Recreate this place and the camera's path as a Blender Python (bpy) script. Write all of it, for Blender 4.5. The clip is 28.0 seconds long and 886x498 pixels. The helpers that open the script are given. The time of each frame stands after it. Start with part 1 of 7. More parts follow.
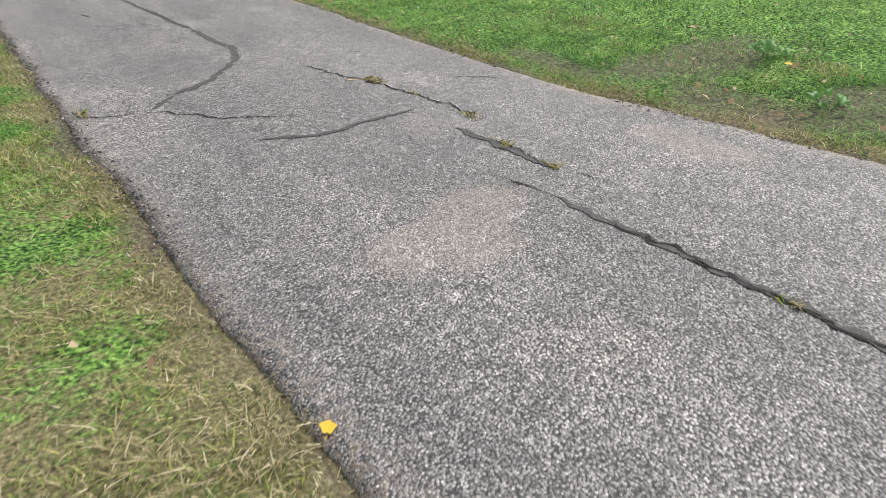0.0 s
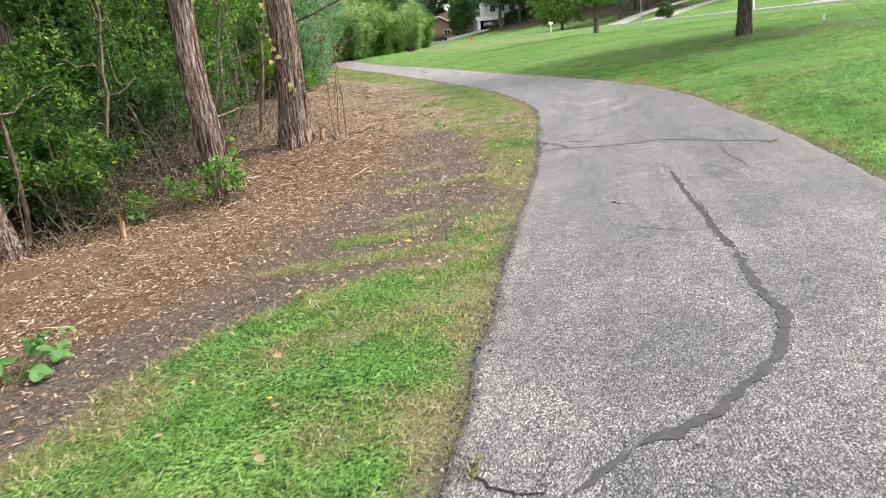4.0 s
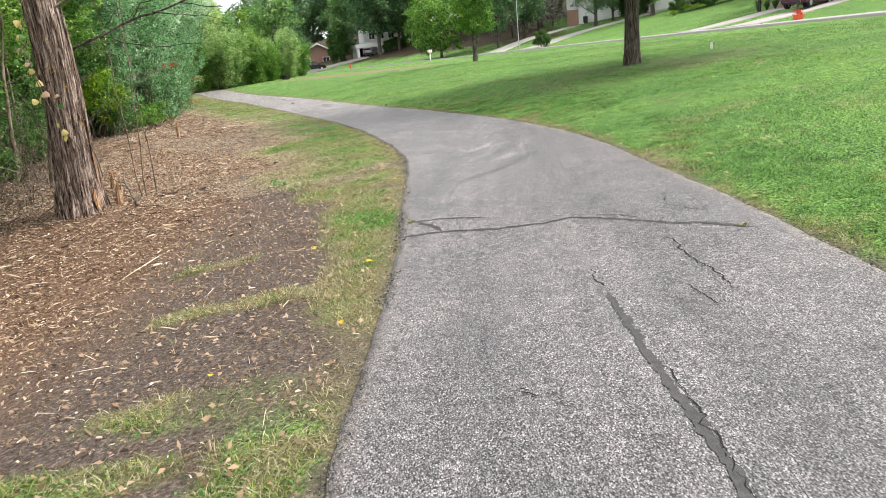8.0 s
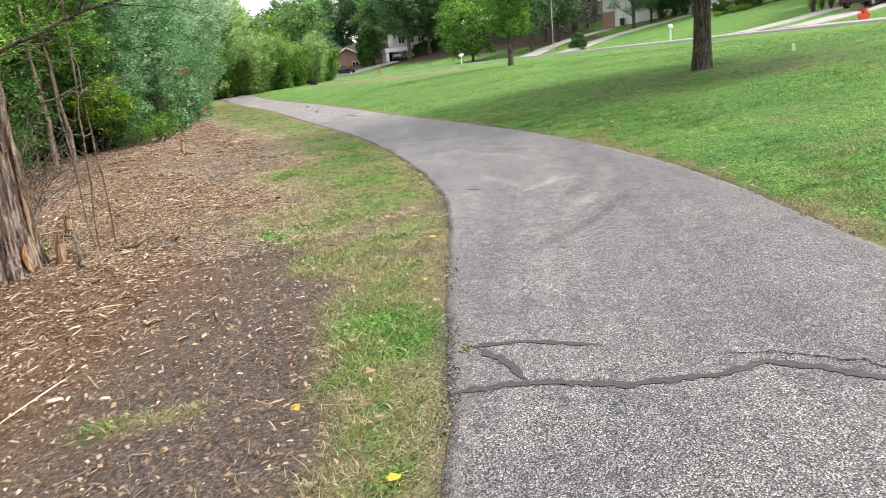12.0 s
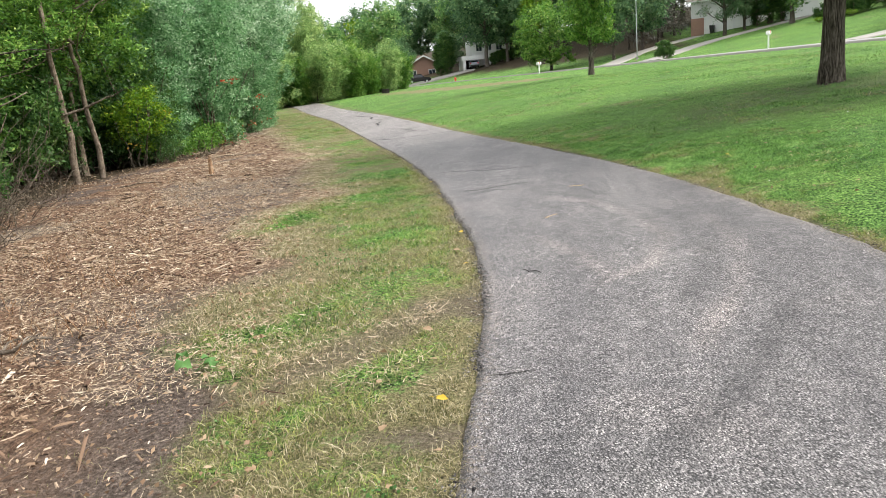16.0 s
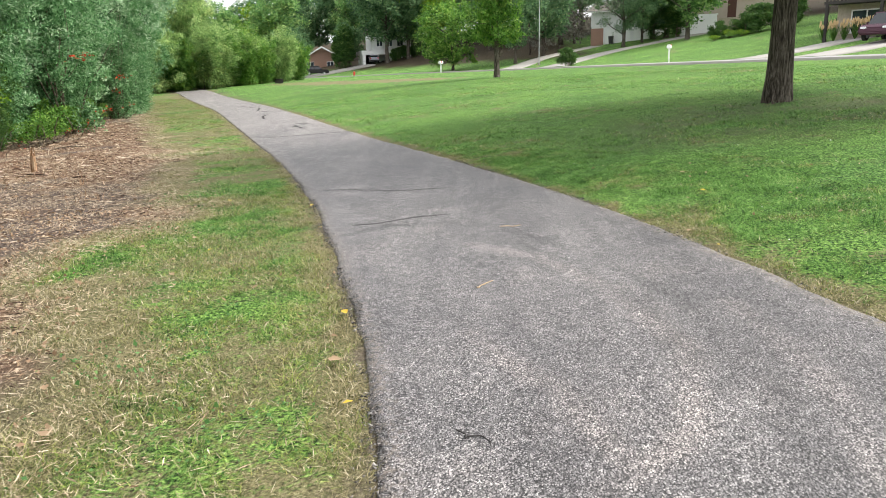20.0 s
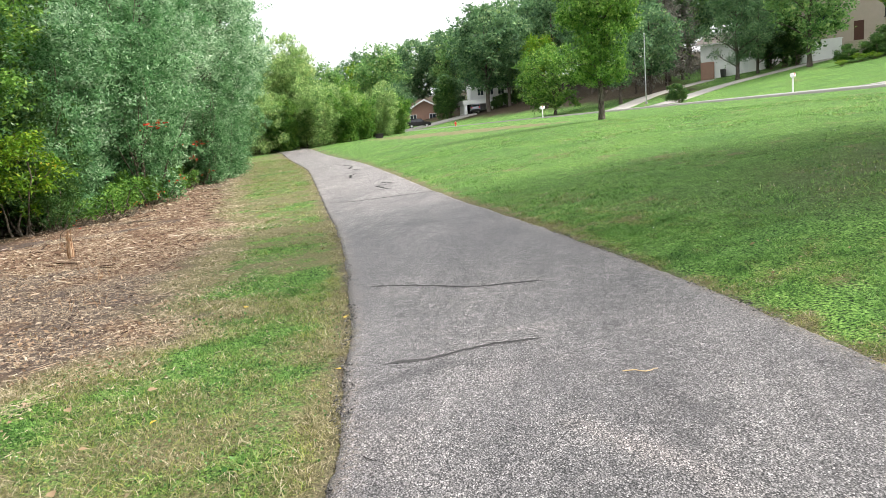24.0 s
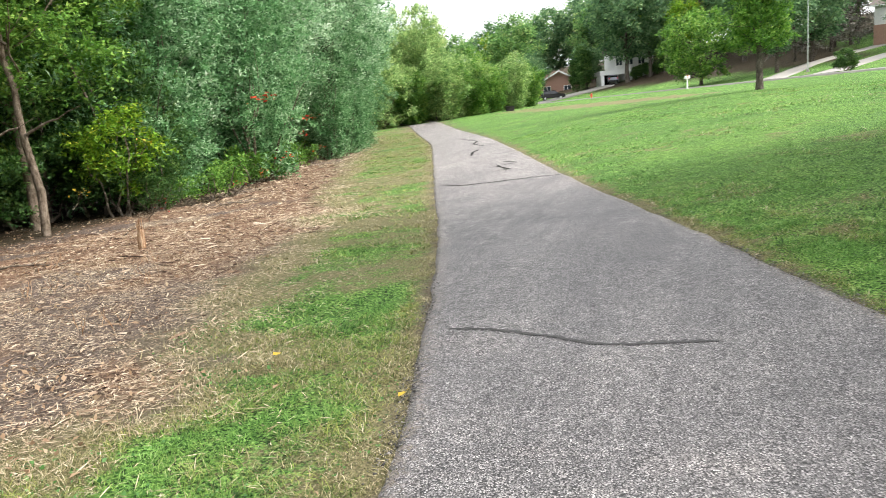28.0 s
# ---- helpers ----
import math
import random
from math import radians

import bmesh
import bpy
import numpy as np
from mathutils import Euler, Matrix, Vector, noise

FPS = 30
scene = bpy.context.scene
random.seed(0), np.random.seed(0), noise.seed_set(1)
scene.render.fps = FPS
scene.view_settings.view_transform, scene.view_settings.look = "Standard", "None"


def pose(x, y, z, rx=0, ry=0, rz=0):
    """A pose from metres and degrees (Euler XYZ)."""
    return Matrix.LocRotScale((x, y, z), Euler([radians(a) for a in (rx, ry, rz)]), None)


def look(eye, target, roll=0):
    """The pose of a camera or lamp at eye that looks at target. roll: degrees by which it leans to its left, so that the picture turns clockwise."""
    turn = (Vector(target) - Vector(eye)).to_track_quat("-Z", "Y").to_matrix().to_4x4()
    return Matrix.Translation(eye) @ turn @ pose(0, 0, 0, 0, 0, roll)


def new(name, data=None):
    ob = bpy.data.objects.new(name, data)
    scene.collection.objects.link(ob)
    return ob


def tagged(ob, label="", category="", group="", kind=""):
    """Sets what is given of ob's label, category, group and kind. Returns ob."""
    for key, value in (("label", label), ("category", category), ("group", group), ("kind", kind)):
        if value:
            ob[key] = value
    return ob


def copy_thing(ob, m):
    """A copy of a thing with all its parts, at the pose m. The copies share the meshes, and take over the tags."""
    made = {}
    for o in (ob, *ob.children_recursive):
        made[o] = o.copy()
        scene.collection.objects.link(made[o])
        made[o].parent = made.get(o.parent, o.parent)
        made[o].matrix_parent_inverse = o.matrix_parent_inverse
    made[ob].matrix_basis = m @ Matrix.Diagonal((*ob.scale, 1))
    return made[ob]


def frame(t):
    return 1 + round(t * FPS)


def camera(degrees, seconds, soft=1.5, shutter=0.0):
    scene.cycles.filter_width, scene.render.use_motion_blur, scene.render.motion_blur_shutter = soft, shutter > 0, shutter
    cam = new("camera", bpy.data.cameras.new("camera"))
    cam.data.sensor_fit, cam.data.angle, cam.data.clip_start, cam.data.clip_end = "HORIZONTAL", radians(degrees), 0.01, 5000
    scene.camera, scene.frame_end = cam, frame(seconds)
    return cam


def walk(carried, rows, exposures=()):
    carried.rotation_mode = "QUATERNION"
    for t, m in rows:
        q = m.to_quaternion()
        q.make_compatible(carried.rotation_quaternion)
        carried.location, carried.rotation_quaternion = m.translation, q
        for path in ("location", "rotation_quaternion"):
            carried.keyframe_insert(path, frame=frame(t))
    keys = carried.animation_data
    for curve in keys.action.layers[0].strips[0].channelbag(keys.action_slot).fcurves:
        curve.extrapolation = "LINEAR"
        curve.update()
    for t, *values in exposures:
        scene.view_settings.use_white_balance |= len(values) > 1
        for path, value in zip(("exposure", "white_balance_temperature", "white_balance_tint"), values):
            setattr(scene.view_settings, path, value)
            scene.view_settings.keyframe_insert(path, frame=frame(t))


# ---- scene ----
cam = camera(61.7, 28.0, soft=0.8, shutter=0.3)
PATH = [
    (0, (0.045, 0.126, 1.475), (1.005, 1.647, 0.600), -0.2),
    (0.5, (0.322, 0.420, 1.546), (1.240, 1.949, 0.642), 1.2),
    (1, (0.645, 0.629, 1.626), (1.171, 2.359, 0.772), 0.2),
    (1.5, (0.765, 0.810, 1.654), (1.003, 2.647, 0.898), -2.4),
    (2, (0.866, 1.162, 1.685), (1.067, 3.028, 0.995), -2.9),
    (2.5, (1.012, 1.484, 1.707), (1.072, 3.364, 1.028), -3.9),
    (3, (1.066, 1.814, 1.728), (0.666, 3.675, 1.113), -4.4),
    (3.5, (0.999, 2.211, 1.759), (0.577, 4.089, 1.217), -5.1),
    (5.5, (1.08, 3.997, 1.764), (0.76, 5.887, 1.192), -5.3),
    (6, (1.017, 4.33, 1.759), (0.662, 6.23, 1.245), -5.5),
    (6.5, (1.02, 4.829, 1.761), (0.958, 6.769, 1.28), -5.5),
    (7, (1.089, 5.273, 1.77), (0.873, 7.198, 1.271), -4.0),
    (7.5, (1.021, 5.597, 1.782), (0.815, 7.524, 1.289), -4.6),
    (8, (1.043, 6.034, 1.75), (0.94, 7.966, 1.244), -5.1),
    (8.5, (1.037, 6.432, 1.758), (0.809, 8.339, 1.2), -3.9),
    (9, (0.88, 6.793, 1.776), (0.672, 8.716, 1.267), -5.3),
    (9.5, (0.798, 7.154, 1.762), (0.603, 9.087, 1.289), -5.4),
    (10, (0.793, 7.504, 1.793), (0.38, 9.416, 1.378), -4.7),
    (10.5, (0.702, 7.868, 1.786), (0.371, 9.813, 1.454), -4.3),
    (11, (0.693, 8.272, 1.75), (0.531, 10.218, 1.314), -4.0),
    (11.5, (0.741, 8.676, 1.776), (0.509, 10.604, 1.298), -3.2),
    (12, (0.672, 9.043, 1.784), (0.494, 10.974, 1.294), -5.3),
    (12.5, (0.777, 9.412, 1.785), (0.728, 11.339, 1.253), -5.0),
    (13, (0.867, 9.758, 1.791), (0.708, 11.679, 1.26), -4.1),
    (13.5, (0.814, 10.154, 1.812), (0.699, 12.091, 1.328), -6.6),
    (15.5, (0.765, 11.861, 1.811), (0.558, 13.796, 1.348), -6.1),
    (16, (0.711, 12.240, 1.801), (0.338, 14.152, 1.348), -5.0),
    (16.5, (0.579, 12.580, 1.791), (0.366, 14.511, 1.319), -6.8),
    (17, (0.553, 12.937, 1.814), (0.281, 14.858, 1.330), -6.7),
    (17.5, (0.506, 13.360, 1.778), (0.101, 15.248, 1.259), -5.7),
    (18, (0.256, 13.821, 1.771), (0.088, 15.709, 1.131), -6.5),
    (18.5, (0.237, 14.194, 1.807), (-0.090, 16.047, 1.128), -3.4),
    (19, (0.391, 14.460, 1.769), (-0.002, 16.328, 1.172), -0.9),
    (19.5, (0.258, 14.782, 1.740), (0.153, 16.716, 1.242), -3.1),
    (20, (0.325, 15.135, 1.733), (0.234, 17.076, 1.257), -1.3),
    (20.5, (0.424, 15.404, 1.761), (0.298, 17.346, 1.302), -1.1),
    (22.5, (0.424, 16.942, 1.728), (0.331, 18.92, 1.447), -3.9),
    (23, (0.424, 17.277, 1.714), (0.354, 19.255, 1.431), -4.3),
    (23.5, (0.45, 17.613, 1.731), (0.109, 19.557, 1.411), -3.1),
    (24, (0.374, 17.932, 1.733), (-0.002, 19.867, 1.393), -4.7),
    (24.5, (0.335, 18.257, 1.709), (-0.015, 20.196, 1.362), -5.8),
    (25, (0.373, 18.558, 1.74), (-0.127, 20.465, 1.409), -4.3),
    (25.5, (0.346, 18.834, 1.73), (-0.136, 20.741, 1.366), -4.4),
    (26, (0.253, 19.157, 1.72), (-0.088, 21.086, 1.315), -5.2),
    (26.5, (0.251, 19.474, 1.706), (-0.253, 21.361, 1.278), -3.1),
    (27, (0.209, 19.723, 1.681), (-0.52, 21.539, 1.265), -2.9),
    (27.5, (0.079, 20.002, 1.708), (-0.55, 21.866, 1.345), -5.1),
    (28, (0.021, 20.273, 1.686), (-0.693, 22.102, 1.305), -5.0),
]
walk(cam, [(t, look(eye, target, roll)) for t, eye, target, roll in PATH],
     [(0, 0.9), (1, 1.08), (2, 0.98), (3, 1.21), (6, 1.43), (7, 1.29), (8, 1.31), (9, 1.36), (10, 1.36), (11, 1.21), (12, 1.29), (13, 1.19), (17, 1.21), (20, 1.24), (23, 1.33), (24, 1.38), (25, 1.36), (26, 1.33), (27, 1.43), (28, 1.51)])

# ---- sky and light ----
SUN_AZ, SUN_EL = radians(75), radians(48)
world = bpy.data.worlds.new("world")
scene.world = world
world.use_nodes = True
wn = world.node_tree
wn.nodes.clear()
sky = wn.nodes.new("ShaderNodeTexSky")
sky.sky_type, sky.sun_disc = "NISHITA", False
sky.sun_elevation, sky.sun_rotation = SUN_EL, SUN_AZ
sky.air_density, sky.dust_density, sky.ozone_density = 1.0, 4.0, 1.0
haze = wn.nodes.new("ShaderNodeHueSaturation")
haze.inputs["Saturation"].default_value = 0.25
# a bright even layer of cloud over most of the sky
cloud = wn.nodes.new("ShaderNodeMix")
cloud.data_type = "RGBA"
cloud.inputs[0].default_value = 0.65
cloud.inputs[7].default_value = (7.4, 7.5, 7.7, 1)
back = wn.nodes.new("ShaderNodeBackground")
back.inputs["Strength"].default_value = 0.12
wout = wn.nodes.new("ShaderNodeOutputWorld")
wn.links.new(sky.outputs[0], haze.inputs["Color"])
wn.links.new(haze.outputs[0], cloud.inputs[6])
wn.links.new(cloud.outputs[2], back.inputs["Color"])
wn.links.new(back.outputs[0], wout.inputs["Surface"])
sun = new("sun", bpy.data.lights.new("sun", "SUN"))
sun.data.energy, sun.data.angle, sun.data.color = 1.8, radians(14), (1.0, 0.96, 0.9)
sun_from = Vector((math.sin(SUN_AZ) * math.cos(SUN_EL), math.cos(SUN_AZ) * math.cos(SUN_EL), math.sin(SUN_EL)))
sun.matrix_world = look(sun_from * 60, (0, 0, 0))


# ---- materials ----
class Shader:
    """A small builder for node materials."""

    def __init__(self, name, rough=0.85, metal=0.0, spec=0.3):
        self.m = bpy.data.materials.new(name)
        self.m.use_nodes = True
        self.t = self.m.node_tree
        self.b = self.t.nodes["Principled BSDF"]
        self.b.inputs["Roughness"].default_value = rough
        self.b.inputs["Metallic"].default_value = metal
        self.b.inputs["Specular IOR Level"].default_value = spec
        self.pos = self.node("ShaderNodeTexCoord").outputs["Object"]

    def node(self, kind, **sets):
        n = self.t.nodes.new(kind)
        for k, v in sets.items():
            n.inputs[k].default_value = v
        return n

    def link(self, a, b):
        self.t.links.new(a, b)

    def noise(self, scale, detail=4, rough=0.6, stretch=None):
        n = self.node("ShaderNodeTexNoise", Scale=scale, Detail=detail, Roughness=rough)
        if stretch:
            mp = self.node("ShaderNodeMapping")
            mp.inputs["Scale"].default_value = stretch
            self.link(self.pos, mp.inputs["Vector"])
            self.link(mp.outputs[0], n.inputs["Vector"])
        else:
            self.link(self.pos, n.inputs["Vector"])
        return n.outputs["Fac"]

    def voronoi(self, scale, feature="F1"):
        n = self.node("ShaderNodeTexVoronoi", Scale=scale)
        n.feature = feature
        self.link(self.pos, n.inputs["Vector"])
        return n

    def ramp(self, fac, stops):
        n = self.node("ShaderNodeValToRGB")
        e = n.color_ramp.elements
        while len(e) < len(stops):
            e.new(0.5)
        for el, (p, c) in zip(e, stops):
            el.position, el.color = p, (*c, 1)
        self.link(fac, n.inputs[0])
        return n.outputs[0]

    def mix(self, fac, a, b, mode="MIX"):
        n = self.node("ShaderNodeMix")
        n.data_type, n.blend_type = "RGBA", mode
        for v, k in ((fac, 0), (a, 6), (b, 7)):
            if isinstance(v, (int, float)):
                n.inputs[k].default_value = v
            elif isinstance(v, tuple):
                n.inputs[k].default_value = (*v, 1)
            else:
                self.link(v, n.inputs[k])
        return n.outputs[2]

    def math(self, op, a, b=0.0):
        n = self.node("ShaderNodeMath")
        n.operation = op
        for v, k in ((a, 0), (b, 1)):
            if isinstance(v, (int, float)):
                n.inputs[k].default_value = v
            else:
                self.link(v, n.inputs[k])
        return n.outputs[0]

    def attr(self, name):
        n = self.node("ShaderNodeAttribute")
        n.attribute_name = name
        return n.outputs["Fac"]

    def island(self):
        return self.node("ShaderNodeNewGeometry").outputs["Random Per Island"]

    def each(self):
        return self.node("ShaderNodeObjectInfo").outputs["Random"]

    def colour(self, c):
        if isinstance(c, tuple):
            self.b.inputs["Base Color"].default_value = (*c, 1)
        else:
            self.link(c, self.b.inputs["Base Color"])
        return self

    def bump(self, h, strength=0.5, depth=0.01):
        n = self.node("ShaderNodeBump", Strength=strength, Distance=depth)
        self.link(h, n.inputs["Height"])
        self.link(n.outputs[0], self.b.inputs["Normal"])
        return self

    def thin(self, c, share=0.35):
        """Light passes through, as through a leaf."""
        tr = self.node("ShaderNodeBsdfTranslucent")
        mx = self.node("ShaderNodeMixShader", Fac=share)
        if isinstance(c, tuple):
            tr.inputs["Color"].default_value = (*c, 1)
        else:
            self.link(c, tr.inputs["Color"])
        self.link(self.b.outputs[0], mx.inputs[1])
        self.link(tr.outputs[0], mx.inputs[2])
        self.link(mx.outputs[0], self.t.nodes["Material Output"].inputs["Surface"])
        return self


def leaf_material(name, stops, rough=0.55, share=0.35, patch=0.6):
    s = Shader(name, rough, spec=0.25)
    big = s.noise(patch, 3)
    f = s.math("ADD", s.math("MULTIPLY", s.island(), 0.5), s.math("MULTIPLY", big, 0.6))
    f = s.math("ADD", f, s.math("MULTIPLY", s.attr("tone"), 0.5))
    c = s.ramp(f, stops)
    return s.colour(c).thin(c, share).m


def plain(name, c, rough=0.6, metal=0.0, var=0.12, scale=6.0, bump=0.0):
    s = Shader(name, rough, metal)
    lo, hi = tuple(v * (1 - var) for v in c), tuple(min(1, v * (1 + var)) for v in c)
    n = s.noise(scale, 5)
    s.colour(s.mix(0.5, s.ramp(n, [(0.3, lo), (0.7, hi)]), s.ramp(s.noise(scale * 14, 3), [(0.3, lo), (0.7, hi)])))
    if bump:
        s.bump(s.noise(scale * 14, 3), bump, 0.01)
    return s.m


def asphalt():
    s = Shader("asphalt", 0.62, spec=0.5)
    v = s.voronoi(122)
    stone = s.ramp(v.outputs["Color"], [(0.0, (0.055, 0.053, 0.054)), (0.35, (0.136, 0.131, 0.134)), (0.62, (0.245, 0.236, 0.240)), (0.86, (0.40, 0.39, 0.388)), (1.0, (0.62, 0.605, 0.595))])
    gap = s.ramp(v.outputs["Distance"], [(0.42, (0, 0, 0)), (0.68, (1, 1, 1))])
    c = s.mix(gap, stone, (0.018, 0.017, 0.018))
    fine = s.ramp(s.noise(330, 2), [(0.38, (0.35, 0.35, 0.35)), (0.62, (1.55, 1.53, 1.5))])
    c = s.mix(0.55, c, fine, "MULTIPLY")
    coarse = s.voronoi(38).outputs["Color"]
    c = s.mix(0.5, c, s.ramp(coarse, [(0.1, (0.62, 0.61, 0.61)), (0.5, (0.98, 0.98, 0.98)), (0.9, (1.42, 1.41, 1.4))]), "MULTIPLY")
    c = s.mix(0.6, c, s.ramp(s.noise(11, 4, 0.75), [(0.34, (0.66, 0.655, 0.66)), (0.5, (1.0, 0.995, 0.99)), (0.66, (1.42, 1.39, 1.36))]), "MULTIPLY")
    wear = s.noise(1.3, 6, 0.7)
    c = s.mix(0.9, c, s.ramp(wear, [(0.3, (0.76, 0.755, 0.77)), (0.5, (0.98, 0.97, 0.97)), (0.7, (1.2, 1.18, 1.16))]), "MULTIPLY")
    lane = s.noise(0.55, 4, 0.6, (2.2, 0.3, 1))
    c = s.mix(0.8, c, s.ramp(lane, [(0.35, (0.74, 0.73, 0.75)), (0.65, (1.2, 1.19, 1.18))]), "MULTIPLY")
    sand = s.ramp(s.noise(2.2, 6, 0.75), [(0.62, (0, 0, 0)), (0.8, (1, 1, 1))])
    c = s.mix(s.math("MULTIPLY", s.math("MULTIPLY", sand, 0.22), s.attr("edge")), c, (0.36, 0.29, 0.24))
    silt = s.math("MULTIPLY", s.attr("silt"), s.ramp(s.noise(34, 5, 0.7), [(0.36, (0.15, 0.15, 0.15)), (0.6, (0.75, 0.75, 0.75))]))
    c = s.mix(silt, c, s.ramp(s.noise(120, 3), [(0.3, (0.21, 0.165, 0.145)), (0.7, (0.40, 0.325, 0.285))]))
    # scuffed arcs, glancing sheen painted on the far stretch, crumbs of soil at the rim
    c = s.mix(s.math("MULTIPLY", s.attr("scuff_sheen"), 0.85), c, s.mix(1.0, c, (1.6, 1.53, 1.46), "MULTIPLY"))
    c = s.mix(s.math("MULTIPLY", s.attr("tyre"), 0.8), c, s.mix(1.0, c, (0.58, 0.58, 0.59), "MULTIPLY"))
    crumbs = s.ramp(s.noise(26, 5, 0.75), [(0.47, (0, 0, 0)), (0.58, (1, 1, 1))])
    rim = s.math("MULTIPLY", s.math("MULTIPLY", s.attr("rim"), crumbs), 0.8)
    c = s.mix(rim, c, s.ramp(s.noise(90, 3), [(0.35, (0.10, 0.082, 0.068)), (0.65, (0.33, 0.27, 0.215))]))
    h = s.math("ADD", s.math("MULTIPLY", v.outputs["Distance"], -1.0), s.math("MULTIPLY", s.noise(330, 2), 0.3))
    s.colour(c).bump(h, 0.75, 0.006)
    return s.m


def ground_material():
    s = Shader("ground", 0.95, spec=0.15)
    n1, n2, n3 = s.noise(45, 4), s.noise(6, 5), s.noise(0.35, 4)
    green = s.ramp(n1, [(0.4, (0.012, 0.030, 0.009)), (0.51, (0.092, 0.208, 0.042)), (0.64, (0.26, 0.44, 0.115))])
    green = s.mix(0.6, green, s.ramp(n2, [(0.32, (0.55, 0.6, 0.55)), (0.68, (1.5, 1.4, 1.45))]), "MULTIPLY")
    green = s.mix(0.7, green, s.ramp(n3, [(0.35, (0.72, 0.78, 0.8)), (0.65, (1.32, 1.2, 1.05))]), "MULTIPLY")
    straw = s.ramp(s.noise(60, 4), [(0.32, (0.055, 0.048, 0.025)), (0.55, (0.22, 0.185, 0.10)), (0.78, (0.46, 0.40, 0.25))])
    soil = s.ramp(s.noise(38, 5, 0.7), [(0.3, (0.026, 0.020, 0.017)), (0.5, (0.108, 0.085, 0.072)), (0.72, (0.29, 0.235, 0.20))])
    soil = s.mix(0.5, soil, s.ramp(n2, [(0.3, (0.75, 0.72, 0.7)), (0.7, (1.25, 1.2, 1.15))]), "MULTIPLY")
    chip = s.ramp(s.noise(24, 5, 0.7, (2.2, 1.0, 1)), [(0.28, (0.045, 0.029, 0.021)), (0.5, (0.165, 0.10, 0.064)), (0.68, (0.32, 0.205, 0.13)), (0.85, (0.50, 0.37, 0.26))])
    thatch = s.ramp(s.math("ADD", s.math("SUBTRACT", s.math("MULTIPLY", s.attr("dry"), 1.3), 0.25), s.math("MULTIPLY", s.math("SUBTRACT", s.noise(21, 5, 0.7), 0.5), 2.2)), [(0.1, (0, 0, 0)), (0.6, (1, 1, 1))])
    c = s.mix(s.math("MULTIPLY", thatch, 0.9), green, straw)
    c = s.mix(s.attr("dirt"), c, soil)
    c = s.mix(s.attr("mulch"), c, chip)
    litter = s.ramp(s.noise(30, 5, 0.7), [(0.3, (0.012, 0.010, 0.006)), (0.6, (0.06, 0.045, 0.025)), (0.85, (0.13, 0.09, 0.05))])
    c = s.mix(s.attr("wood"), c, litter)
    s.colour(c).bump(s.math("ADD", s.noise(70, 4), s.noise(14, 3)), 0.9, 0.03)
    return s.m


def blade_material():
    s = Shader("grass_blade", 0.6, spec=0.2)
    r = s.island()
    patch = s.noise(2.6, 5, 0.7)
    green = s.ramp(s.math("ADD", s.math("MULTIPLY", r, 0.5), s.math("SUBTRACT", s.math("MULTIPLY", patch, 1.0), 0.22)),
                   [(0.22, (0.014, 0.045, 0.014)), (0.45, (0.088, 0.212, 0.042)), (0.72, (0.235, 0.445, 0.10)), (0.95, (0.50, 0.62, 0.28))])
    dry = s.ramp(r, [(0.0, (0.07, 0.08, 0.028)), (0.35, (0.24, 0.22, 0.095)), (0.75, (0.47, 0.40, 0.24)), (1.0, (0.68, 0.60, 0.44))])
    pick = s.ramp(s.math("SUBTRACT", s.attr("dry"), s.math("MULTIPLY", s.math("FRACT", s.math("MULTIPLY", r, 7.3)), 0.9)), [(0.0, (0, 0, 0)), (0.12, (1, 1, 1))])
    olive = s.mix(1.0, green, (1.42, 0.9, 0.9), "MULTIPLY")
    green = s.mix(s.math("MINIMUM", s.math("MULTIPLY", s.attr("dry"), 2.3), 1.0), green, olive)
    c = s.mix(pick, green, dry)
    return s.colour(c).thin(c, 0.3).m


def bark(name, lo, mid, hi, stretch=(9, 9, 0.8), scale=4.0):
    s = Shader(name, 0.95, spec=0.1)
    n = s.noise(scale, 6, 0.7, stretch)
    c = s.ramp(n, [(0.38, lo), (0.5, mid), (0.63, hi)])
    c = s.mix(0.5, c, s.ramp(s.noise(1.6, 4), [(0.35, (0.7, 0.66, 0.62)), (0.65, (1.25, 1.2, 1.18))]), "MULTIPLY")
    return s.colour(c).bump(n, 1.0, 0.045).m


def siding(name, c, step=7.0):
    s = Shader(name, 0.6)
    w = s.node("ShaderNodeTexWave", Scale=step)
    w.bands_direction, w.wave_profile = "Z", "SAW"
    s.link(s.pos, w.inputs["Vector"])
    lo = tuple(v * 0.86 for v in c)
    s.colour(s.mix(0.4, s.ramp(s.noise(1.2, 5), [(0.3, lo), (0.7, c)]), c)).bump(w.outputs["Fac"], 0.6, 0.02)
    return s.m


def glass(name, c=(0.03, 0.04, 0.05)):
    s = Shader(name, 0.06, spec=0.6)
    return s.colour(s.ramp(s.noise(0.8, 2), [(0.3, c), (0.7, tuple(v * 1.8 for v in c))])).m


